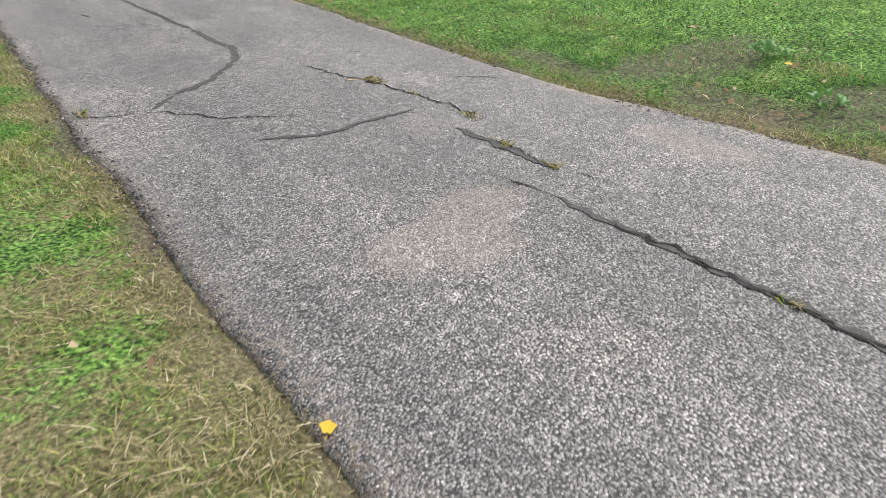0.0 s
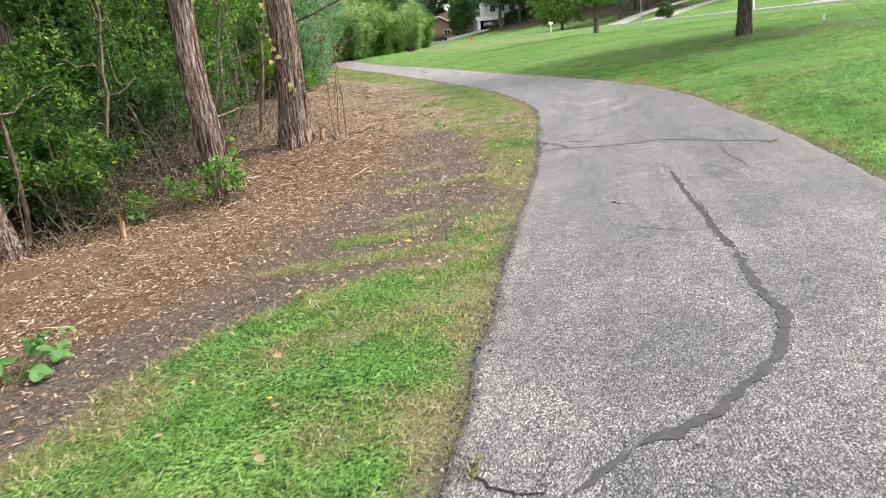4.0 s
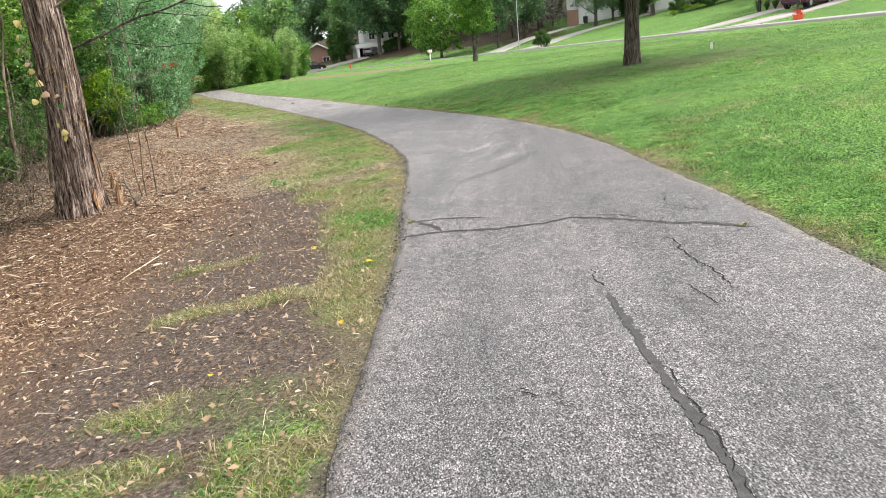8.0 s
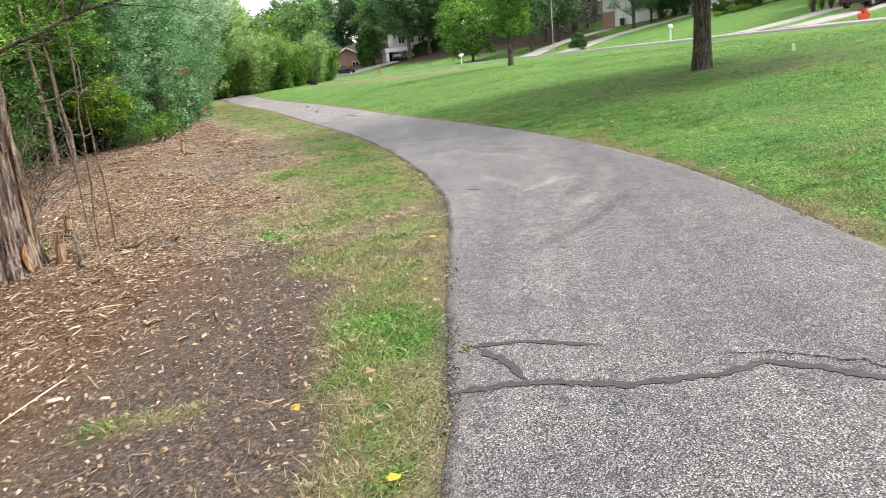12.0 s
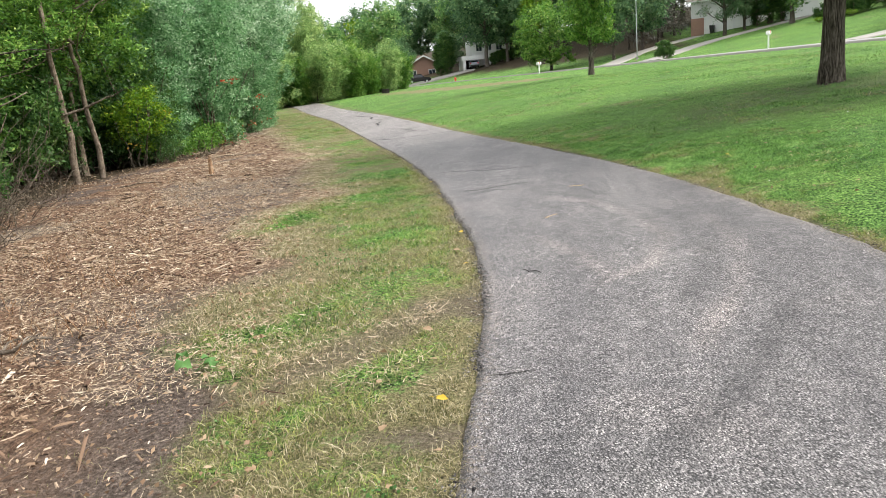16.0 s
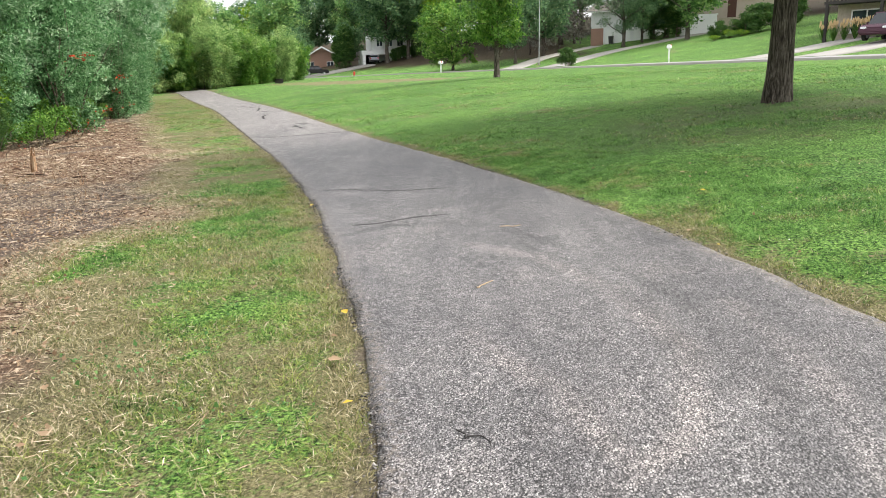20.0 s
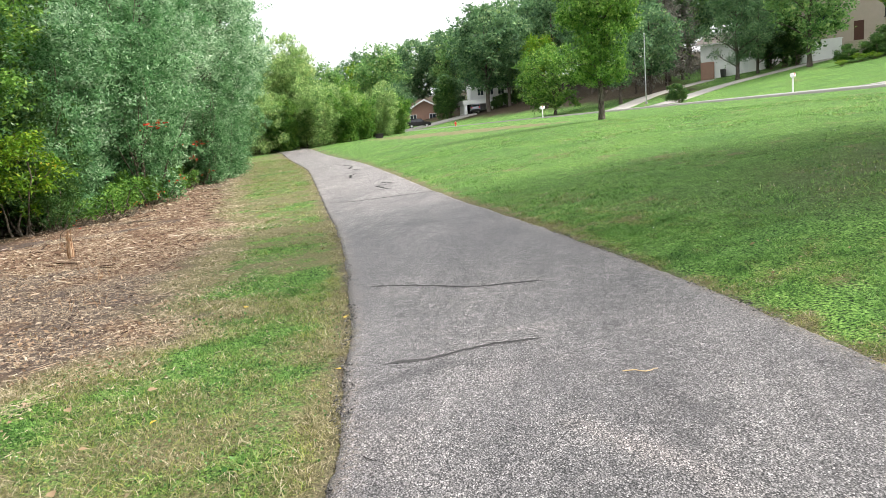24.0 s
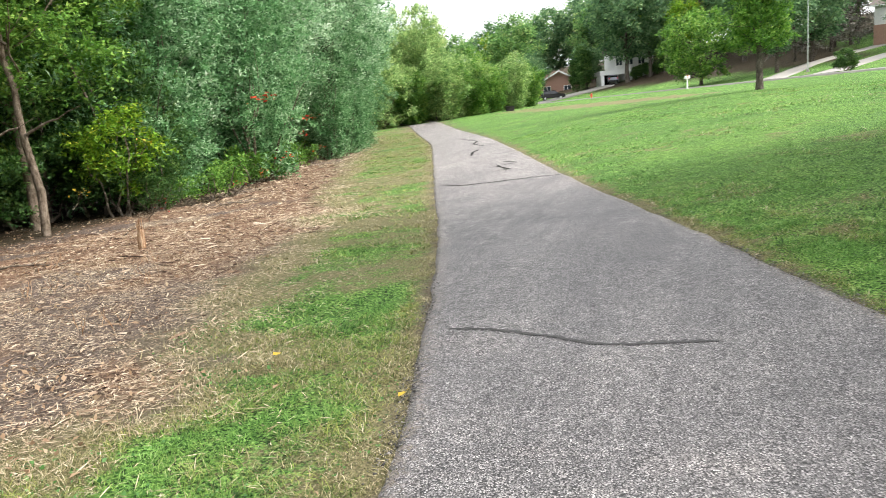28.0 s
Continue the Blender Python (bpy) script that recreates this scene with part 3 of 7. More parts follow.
def masks(x, y):
    """Shares of mulch, bare soil, dry grass and forest litter at places of the plan."""
    n1, n2, n3 = grain(x, y, 1.1, 1), grain(x, y, 0.45, 2), grain(x, y, 2.6, 3)
    d = (x - middle(y)) * slant(y)
    edge = along(MULCH, y) + (n1 - 0.5) * np.interp(y, [3, 6, 12, 20], [1.2, 0.6, 0.6, 1.6]) + (n2 - 0.5) * 0.6
    into = edge - x
    bare = np.clip(into / np.where(y > 17, 0.8, 0.25) + np.where(y > 17, 0.15, 0.5), 0, 1)
    deep = np.clip((into - np.interp(y, [9, 14, 20], [0.9, 0.3, -0.45]) + (n3 - 0.5) * 1.6) / 0.9, 0, 1)
    deep = deep * np.where(y > 16.5, np.clip((grain(x, y, 1.5, 91) - 0.34) / 0.16, 0.05, 1), 1)
    deep = np.where((y < 16.3 + (n1 - 0.5)) & (x > -3.6), deep * np.clip((-1.2 - x) / 1.6, 0.0, 1), deep)
    # tufts of grass left standing on the bare soil beside the path
    for gx, gy, rx, ry in ((-1.22, 8.02, 0.7, 0.14), (-0.31, 8.1, 0.5, 0.14), (-0.43, 9.4, 0.6, 0.2), (0.22, 8.55, 0.36, 0.42), (-0.6, 11.07, 0.75, 0.22), (-0.76, 8.72, 0.4, 0.16), (0.15, 11.2, 0.4, 0.62), (-1.26, 12.6, 0.4, 0.14)):
        q = ((x - gx) / rx) ** 2 + ((y - gy) / ry) ** 2 + (n2 - 0.5) * 2.6 + (n1 - 0.5) * 1.2
        bare = bare * np.clip((q - 0.8) / 0.4, 0, 1)
    # worn spots beside the asphalt
    for gx, gy, rx, ry in ((0.36, 4.45, 0.13, 0.26), (-0.35, 17.25, 0.46, 0.34), (-0.1, 15.3, 0.5, 0.2), (-3.4, 23.7, 0.55, 0.6), (0.0, 9.7, 0.6, 0.6), (4.15, 3.55, 0.6, 0.5), (3.75, 2.75, 0.24, 0.6), (4.05, 2.2, 0.36, 0.34), (3.6, 4.3, 0.12, 0.7)):
        q = ((x - gx) / rx) ** 2 + ((y - gy) / ry) ** 2 + (n2 - 0.5) * 2.4 + (n1 - 0.5) * 1.2
        bare = np.maximum(bare, np.clip((1.1 - q) / 0.9, 0, 0.68))
    # thin brownish turf in the shade of the big tree
    q = ((x - 5.6) / 4.6) ** 2 + ((y - 27.8) / 3.0) ** 2
    bare = np.maximum(bare, np.clip(1.1 - q, 0, 1) * np.clip(0.15 + 1.3 * (n1 - 0.3), 0, 0.5) * (d > 0))
    brim = np.clip(1 - (np.abs(d) - half(y) + (n2 - 0.5) * 0.3) / 0.07, 0, 1)
    bare = np.maximum(bare, brim * np.clip(0.75 - 2.2 * (n1 - 0.5), 0.25, 0.8))
    side = np.abs(d) - half(y)
    dry = np.clip(0.9 - side / np.where(d > 0, 0.42, 0.36), 0, 1) * np.where(d > 0, 0.8, 0.55) + np.where(d < 0, np.interp(y, [0, 2.5, 4.5, 12, 16], [0.55, 0.46, 0.27, 0.30, 0.38]), 0.04) + (n1 - 0.5) * np.where(y > 17, 0.6, 0.85) + (n3 - 0.5) * 0.3 + (n2 - 0.5) * 1.0 + (grain(x, y, 0.16, 9) - 0.5) * 0.8 + np.where((d < 0) & (y > 17), 0.02, 0) + np.where(d < 0, (0.5 + 0.3 * (y > 17)) * np.clip(1 - (x - edge) / np.where(y > 17, 0.85, 0.5), 0, 1), 0)
    # a band of matted straw across the grass
    band = np.abs((y - 17.52) - x * 1.42 - (n2 - 0.5) * 0.4) / 0.26
    band = np.clip(1.7 - band, 0, 1) * (x > -1.15) * (d < 0) * (y < 17.75)
    dry = dry + 1.2 * band
    bare = np.maximum(bare, 0.5 * band)
    dry = dry + np.where(d < 0, np.clip((y - 24) / 25, 0, 0.06), 0)
    dry = dry + np.where((d > 0) & (y > 45), 1.1 * np.clip(1.2 - (((x + 10) * 0.6 - (y - 78) * 0.8) / 17) ** 2 - (((x + 10) * 0.8 + (y - 78) * 0.6) / 2.6) ** 2, 0, 1), 0)
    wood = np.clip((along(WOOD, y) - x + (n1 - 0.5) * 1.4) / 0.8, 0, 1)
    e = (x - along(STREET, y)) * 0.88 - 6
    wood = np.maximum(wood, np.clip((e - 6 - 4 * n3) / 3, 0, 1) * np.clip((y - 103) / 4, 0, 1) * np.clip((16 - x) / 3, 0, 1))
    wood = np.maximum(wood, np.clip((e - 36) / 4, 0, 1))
    return deep * bare, bare, np.clip(dry, 0, 1), wood


def ground():
    def axis(a, b, step, far):
        core = np.arange(a, b + step / 2, step)
        grow, s = [], step
        while sum(grow) < far:
            s *= 1.06
            grow.append(s)
        g = np.cumsum(grow)
        return np.concatenate([a - g[::-1], core, b + g])
    xs, ys = axis(-10, 8, 0.11, 2600), axis(-1.5, 33, 0.12, 2600)
    x, y = [a.ravel() for a in np.meshgrid(xs, ys)]
    z = height(x, y)
    mulch, bare, dry, wood = masks(x, y)
    d = np.abs((x - middle(y)) * slant(y))
    far = np.hypot(x, y - 15) < 45
    z = z + far * ((grain(x, y, 0.5, 5) - 0.5) * 0.05 + (grain(x, y, 2.5, 6) - 0.5) * 0.08 * (d > half(y) + 0.2))
    z = z + far * mulch * (grain(x, y, 0.35, 8) - 0.4) * 0.13
    out = d - half(y)
    bed = height(x, y) + np.interp(out, [-0.5, -0.2, -0.08, 0.03, 0.35, 0.6], [-0.07, -0.06, -0.016, 0.001, 0.014, 0.06])
    z = np.where(out < 0.6, np.minimum(z, bed), z)
    wide = along(STREET, y)
    z = np.where((x > wide - 0.6) & (x < wide + 7.4), z - 0.05, z)
    nx, ny = len(xs), len(ys)
    i = (np.arange(ny - 1)[:, None] * nx + np.arange(nx - 1)[None]).ravel()
    f = np.stack([i, i + 1, i + nx + 1, i + nx], 1)
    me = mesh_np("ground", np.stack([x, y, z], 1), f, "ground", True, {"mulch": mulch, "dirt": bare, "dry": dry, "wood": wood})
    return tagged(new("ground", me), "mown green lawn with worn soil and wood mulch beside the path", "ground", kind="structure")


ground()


def ribbon(name, ys, wide, material, lift, cross=9, ragged=0.0):
    mid, cs = middle(ys), slant(ys)
    slope = np.gradient(mid, ys)
    across = np.linspace(-1, 1, cross)
    vx, vy, ed, rim = [], [], [], []
    left = wide + ragged * (grain(ys, ys * 0 + 3, 0.5, 11) - 0.5) + 0.022 * (grain(ys, ys * 0 + 5, 0.05, 13) - 0.5)
    right = wide + ragged * (grain(ys, ys * 0 + 9, 0.5, 12) - 0.5) + 0.022 * (grain(ys, ys * 0 + 7, 0.05, 14) - 0.5)
    for a in across:
        o = a * np.where(a < 0, left, right)
        vx.append(mid + o * cs)
        vy.append(ys - o * cs * slope)
        ed.append(np.full(len(ys), abs(a) ** 2 * 0.7 + 0.3))
        rim.append(np.full(len(ys), max(0, (abs(a) - 0.9) / 0.1)))
    x, y = np.array(vx), np.array(vy)
    z = height(mid[None] + (x - mid[None]), y) + lift
    z[0] -= 0.006
    z[-1] -= 0.006
    # faint arcs where a mower has turned
    scuff_sheen = 0 * x
    tyre = 0 * x

    def trail(line, wide_m):
        best = np.full(x.shape, 9.0)
        for (ax, ay), (bx, by) in zip(line, line[1:]):
            u = np.clip(((x - ax) * (bx - ax) + (y - ay) * (by - ay)) / ((bx - ax) ** 2 + (by - ay) ** 2), 0, 1)
            best = np.minimum(best, np.hypot(x - ax - u * (bx - ax), y - ay - u * (by - ay)))
        return np.clip(1.3 - best / wide_m, 0, 1) * np.clip(grain(x, y, 0.6, 71) * 2.2 - 0.35, 0, 1)
    for line in ([(-1.0, 22.0), (-0.5, 22.4), (0, 22.43), (0.55, 22.05), (0.95, 21.4), (1.35, 20.5), (1.62, 19.6), (1.72, 18.8), (1.7, 18.2), (1.4, 17.1)], [(0.2, 21.9), (0.7, 21.35), (1.1, 20.5), (1.38, 19.5), (1.42, 18.7)], [(1.9, 16.8), (1.5, 15.8), (0.9, 14.9)]):
        tyre = np.maximum(tyre, trail(line, 0.09))
    for line in ([(0.3, 21.4), (0.8, 20.9), (1.16, 20.1), (1.44, 18.9), (1.2, 17.95), (0.78, 17.5)], [(0.3, 19.2), (0.44, 18.83), (0.71, 18.4), (0.78, 18.06), (0.9, 17.7)], [(1.9, 19.6), (1.95, 18.4), (1.7, 17.2), (1.3, 16.2)]):
        scuff_sheen = np.maximum(scuff_sheen, trail(line, 0.09))
    # pale dust washed over the left rim
    side = (x - mid[None]) / wide[None]
    scuff_sheen = np.maximum(scuff_sheen, np.clip((-side - 0.72) / 0.2, 0, 1) * np.clip(1 - np.abs(y - 28.5) / 3.5, 0, 1) * 1.2 * (0.3 + grain(x, y, 0.4, 73)))
    spots = np.clip((grain(x, y, 0.7, 72) - 0.63) / 0.1, 0, 1) * 0.3
    # beyond y 24 the sky's glancing sheen is put into the colour
    scuff_sheen = np.maximum(scuff_sheen, np.maximum(spots, 0.95 * np.clip((y - 24) / 16, 0, 1)))
    # pinkish silt left by puddles
    silt = 0 * x
    for gx, gy, rx, ry in ((3.05, 2.5, 0.2, 0.34), (1.4, 2.25, 0.26, 0.2), (1.75, 2.5, 0.2, 0.14), (3.3, 3.4, 0.16, 0.4)):
        q = ((x - gx) / rx) ** 2 + ((y - gy) / ry) ** 2 + (grain(x, y, 0.22, 75) - 0.5) * 2.4
        silt = np.maximum(silt, np.clip((1.3 - q) / 1.5, 0, 0.5))
    # the broken edge goes down into the soil
    x = np.concatenate([x[:1] - 0.015, x, x[-1:] + 0.015])
    y = np.concatenate([y[:1], y, y[-1:]])
    z = np.concatenate([z[:1] - 0.09, z, z[-1:] - 0.09])
    ed, rim, scuff_sheen, tyre, silt = [np.concatenate([np.array(q)[:1], np.array(q), np.array(q)[-1:]]) for q in (ed, rim, scuff_sheen, tyre, silt)]
    m, n = x.shape
    i = (np.arange(m - 1)[:, None] * n + np.arange(n - 1)[None]).ravel()
    f = np.stack([i, i + n, i + n + 1, i + 1], 1)
    return mesh_np(name, np.stack([x.ravel(), y.ravel(), z.ravel()], 1), f, material, False, {"edge": ed.ravel(), "rim": rim.ravel(), "scuff_sheen": scuff_sheen.ravel(), "tyre": tyre.ravel(), "silt": silt.ravel()})


PATH_LIFT = 0.012
path_ys = np.concatenate([np.arange(-40, -2, 1.0), np.arange(-2, 40, 0.035), np.arange(40, 125, 0.3)])
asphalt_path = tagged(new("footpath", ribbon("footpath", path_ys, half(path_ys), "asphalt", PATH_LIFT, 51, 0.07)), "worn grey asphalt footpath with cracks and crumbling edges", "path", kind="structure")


def crack(line, width, material, seed):
    """A jagged strip that follows a line of the plan over the asphalt, wider and narrower by turns."""
    r = np.random.default_rng(seed)
    p = np.array(line, float)
    seg = np.concatenate([[0], np.cumsum(np.linalg.norm(np.diff(p, axis=0), axis=1))])
    n = max(12, int(seg[-1] / 0.022))
    t = np.linspace(0, seg[-1], n)
    q = np.stack([np.interp(t, seg, p[:, 0]), np.interp(t, seg, p[:, 1])], 1)
    q += (0.014 if material == "crack" else 0.009) * np.stack([np.convolve(r.normal(size=n), np.ones(3) / 2, "same"), np.convolve(r.normal(size=n), np.ones(3) / 2, "same")], 1)
    d = np.gradient(q, axis=0)
    d /= np.linalg.norm(d, axis=1)[:, None] + 1e-9
    s = np.stack([d[:, 1], -d[:, 0]], 1)
    slow = np.convolve(r.uniform(0.2, 1.8, n), np.ones(9) / 9, "same")
    w = width * 0.5 * (0.35 + slow * 0.75) * (1 + 0.2 * r.normal(size=n))
    w = np.clip(w, 0.3 * width, None) * np.clip(np.minimum(t, seg[-1] - t) / 0.12, 0.1, 1)
    a, b = q + s * w[:, None], q - s * (w * r.uniform(0.6, 1.3, n))[:, None]
    xy = np.concatenate([a, b])
    z = height(xy[:, 0], xy[:, 1]) + PATH_LIFT + 0.004
    v = np.concatenate([xy, z[:, None]], 1)
    i = np.arange(n - 1)
    f = np.stack([i, i + 1, i + 1 + n, i + n], 1)
    return mesh_np("crack", v, f, material)


CRACKS = [
    ([(1.76, 10.9), (1.78, 10.34)], 0.012, "crack"),
    ([(1.78, 10.34), (1.8, 9.7), (1.81, 9.19), (1.85, 8.5), (1.85, 8.04), (1.9, 7.5)], 0.05, "sealant"),
    ([(1.84, 9.3), (1.87, 8.8), (1.86, 8.2), (1.91, 7.5), (1.99, 7.3)], 0.009, "crack"),
    ([(1.9, 7.5), (1.885, 6.89), (1.93, 6.45), (1.92, 6.3), (1.82, 5.96), (1.62, 5.65), (1.43, 5.38), (1.27, 5.27), (1.12, 5.15)], 0.055, "sealant"),
    ([(1.12, 5.15), (1.02, 5.0), (0.89, 4.86)], 0.04, "sealant"),
    ([(0.88, 4.86), (0.74, 4.87), (0.63, 4.91), (0.5, 5.05)], 0.014, "crack"),
    ([(0.86, 4.86), (0.98, 4.76), (1.12, 4.57), (1.25, 4.42), (1.42, 4.32), (1.6, 4.2)], 0.016, "crack"),
    ([(1.3, 8.3), (1.55, 8.1), (1.8, 8.05)], 0.009, "crack"),
    ([(2.2, 10.5), (2.35, 9.9)], 0.01, "crack"),
    ([(0.33, 12.32), (0.74, 12.37), (1.19, 12.27), (1.59, 12.29), (1.85, 12.4), (2.16, 12.2), (2.51, 11.9), (2.82, 11.72), (3.1, 11.45)], 0.06, "sealant"),
    ([(1.65, 12.52), (1.95, 12.5), (2.25, 12.32), (2.4, 12.1)], 0.014, "crack"),
    ([(0.36, 12.88), (0.62, 12.92), (0.85, 12.87), (1.12, 12.76)], 0.045, "sealant"),
    ([(0.44, 12.88), (0.6, 12.68), (0.66, 12.52), (0.73, 12.38)], 0.05, "sealant"),
    ([(2.75, 12.9), (2.7, 12.5), (2.95, 12.1)], 0.009, "crack"),
    ([(2.44, 11.5), (2.43, 10.95), (2.48, 10.58), (2.49, 10.2)], 0.012, "crack"),
    ([(2.1, 5.5), (2.16, 5.29), (2.23, 4.95), (2.32, 4.69), (2.35, 4.38), (2.39, 4.18), (2.41, 4.01), (2.46, 3.84), (2.42, 3.68), (2.4, 3.52)], 0.016, "crack"),
    ([(2.21, 3.45), (2.23, 3.25), (2.24, 3.08), (2.24, 2.89), (2.25, 2.61)], 0.05, "sealant"),
    ([(2.24, 3.4), (2.26, 3.1), (2.27, 2.8), (2.26, 2.58)], 0.012, "crack"),
    ([(2.26, 2.6), (2.3, 2.45), (2.29, 2.3)], 0.008, "crack"),
    ([(1.98, 2.72), (2.0, 2.61), (2.03, 2.4)], 0.013, "crack"),
    ([(2.03, 2.4), (2.03, 2.31), (2.04, 2.07), (2.06, 1.83), (2.06, 1.61), (2.07, 1.41), (2.08, 1.21), (2.07, 1.07), (2.06, 0.6)], 0.036, "sealant"),
    ([(2.03, 2.1), (2.055, 1.8), (2.055, 1.55), (2.065, 1.3), (2.07, 1.0), (2.05, 0.3)], 0.02, "crack"),
    ([(1.25, 3.88), (1.4, 3.85), (1.55, 3.79), (1.71, 3.8), (1.86, 3.84), (2.03, 3.87), (2.23, 3.89)], 0.04, "sealant"),
    ([(2.76, 4.45), (2.97, 4.28), (3.14, 4.15)], 0.018, "crack"),
    ([(2.45, 5.75), (2.62, 5.62), (2.75, 5.55)], 0.009, "crack"),
    ([(-0.98, 22.4), (-0.85, 22.46), (-0.69, 22.5), (-0.5, 22.6), (-0.28, 22.76), (-0.1, 22.79), (0.07, 22.83)], 0.042, "sealant"),
    ([(-1.8, 24.85), (-1.5, 24.84), (-1.2, 24.75), (-0.94, 24.65), (-0.68, 24.54), (-0.4, 24.57), (0.02, 24.62)], 0.045, "sealant"),
    ([(-1.9, 26.3), (-1.64, 26.34)], 0.012, "crack"),
    ([(-5.5, 34.6), (-4.9, 34.15), (-4.36, 34.33), (-3.62, 34.68), (-2.9, 34.9)], 0.075, "crack"),
    ([(-5.02, 36.7), (-4.7, 37.0), (-5.35, 38.2), (-4.95, 38.8), (-5.6, 39.6)], 0.07, "crack"),
    ([(-7.6, 43.0), (-8.2, 45.0), (-8.3, 46.2)], 0.08, "crack"),
    ([(-8.9, 48.5), (-10.0, 50.5), (-10.6, 53.0), (-12.8, 57)], 0.09, "crack"),
    ([(-0.75, 21.1), (-0.55, 21.0)], 0.012, "crack"),
    ([(0.12, 15.9), (0.5, 15.95)], 0.01, "crack"),
]
for k, (line, w, mat) in enumerate(CRACKS):
    w = w * (0.85 if mat == "sealant" else 0.7 if w < 0.02 else 1.0)
    put("crack", crack(line, w, mat, k), asphalt_path)


# ---- street and driveways ----
def strip(name, line, width, material, lift, label, category):
    p = np.array(line, float)
    seg = np.concatenate([[0], np.cumsum(np.linalg.norm(np.diff(p, axis=0), axis=1))])
    t = np.linspace(0, seg[-1], int(seg[-1] / 1.2) + 2)
    q = np.stack([np.interp(t, seg, p[:, 0]), np.interp(t, seg, p[:, 1])], 1)
    k = np.ones(5) / 5
    pad = np.pad(q, ((2, 2), (0, 0)), "edge")
    q = np.stack([np.convolve(pad[:, 0], k, "valid"), np.convolve(pad[:, 1], k, "valid")], 1)
    d = np.gradient(q, axis=0)
    d /= np.linalg.norm(d, axis=1)[:, None]
    s = np.stack([d[:, 1], -d[:, 0]], 1)
    rows = [q + s * width * a for a in (-0.502, -0.5, -0.25, 0, 0.25, 0.5, 0.502)]
    xy = np.concatenate(rows)
    z = height(xy[:, 0], xy[:, 1]) + lift
    n = len(q)
    z[:n] -= 0.25
    z[-n:] -= 0.25
    i = (np.arange(6)[:, None] * n + np.arange(n - 1)[None]).ravel()
    f = np.stack([i, i + n, i + n + 1, i + 1], 1)
    me = mesh_np(name, np.concatenate([xy, z[:, None]], 1), f, material, True)
    return tagged(new(name, me), label, category, kind="structure")


street_line = [(along(STREET, y) + 3.4, y) for y in range(-120, 240, 6)]
strip("road", street_line, 6.0, "road", 0.03, "pale grey residential street along the top of the lawn", "road")
kerb_line = [(along(STREET, y) + 0.15, y) for y in range(-120, 240, 6)]
strip("kerb", kerb_line, 0.35, "concrete", 0.10, "low pale concrete kerb beside the lawn", "kerb")
for line, w in (([(3.2, 97.5), (8.2, 113.5), (12, 117.5), (17.5, 119.8)], 3.2), ([(7.4, 92.5), (10.6, 98), (16, 105.5), (25.5, 110.5), (29.5, 111.8)], 3.3),
                ([(17.6, 67.6), (23, 70), (29, 73)], 2.8), ([(19.6, 62.2), (25, 64.4), (31, 67.4)], 3.4), ([(-36, 153.5), (-31, 155.5), (-27, 158.5), (-19.5, 163)], 6.0)):
    strip("driveway", line, w, "concrete", 0.05 if line[0][1] < 120 else 0.22, "pale concrete driveway sloping up from the street", "driveway")


# ---- grass, mulch and litter ----
def blades(n, x0, x1, y0, y1, keep, tall, wide, seed):
    """Grass blades over a rectangle of the plan, where keep() and the lawn allow them."""
    r = np.random.default_rng(seed)
    x, y = r.uniform(x0, x1, n), r.uniform(y0, y1, n)
    ok = keep(x, y)
    x, y = x[ok], y[ok]
    mulch, bare, dry, wood = masks(x, y)
    d = np.abs((x - middle(y)) * slant(y)) - half(y)
    tuft = grain(x, y, 0.16, 31)
    ok = (r.uniform(size=len(x)) > np.clip(bare * 1.25, 0, 0.985)) & (d > -0.02 - 0.14 * r.uniform(size=len(x)) ** 3) & (r.uniform(size=len(x)) > wood) & (r.uniform(size=len(x)) < 0.05 + 1.75 * tuft)
    x, y, dry, d, tuft = x[ok], y[ok], dry[ok], d[ok], tuft[ok]
    k = len(x)
    z = height(x, y) - 0.012
    hh = tall * r.uniform(0.4, 1.3, k) * (0.25 + 1.5 * tuft) * np.clip(0.6 + d * 1.2, 0.6, 1)
    yaw = r.uniform(0, 2 * np.pi, k)
    lean = np.abs(r.normal(1.5, 0.8, k)) * hh
    w = wide * r.uniform(0.6, 1.3, k) * 0.5
    ux, uy = np.cos(yaw), np.sin(yaw)
    turn = yaw + r.uniform(0.8, 2.3, k)
    sx, sy = np.cos(turn) * w, np.sin(turn) * w
    base = np.stack([x, y, z], 1)
    side = np.stack([sx, sy, 0 * sx], 1)
    tip = base + np.stack([ux * lean, uy * lean, hh], 1)
    if wide > 0.006:
        v = np.stack([base - side, base + side, tip], 1).reshape(-1, 3)
        return v, np.arange(k * 3).reshape(-1, 3), np.repeat(dry, 3)
    mid = base + np.stack([ux * lean * 0.3, uy * lean * 0.3, hh * 0.62], 1)
    v = np.stack([base, mid + side, tip, mid - side], 1).reshape(-1, 3)
    return v, np.arange(k * 4).reshape(-1, 4), np.repeat(dry, 4)


def grass(name, sets, label):
    vs, fs, ds, n = [], [], [], 0
    for a in sets:
        v, f, d = blades(*a)
        vs.append(v)
        fs.append(f + n)
        ds.append(d)
        n += len(v)
    me = mesh_np(name, np.concatenate(vs), fs, "blade", False, {"dry": np.concatenate(ds)})
    return tagged(new(name, me), label, "grass", kind="stuff")


def reach(x, y):
    """Distance from the line that is walked."""
    return np.abs(x - np.interp(y, [0, 10, 20], [0.7, 0.7, 0.2])) + np.clip(-1 - y, 0, None) + np.clip(y - 24, 0, None) * 0.8


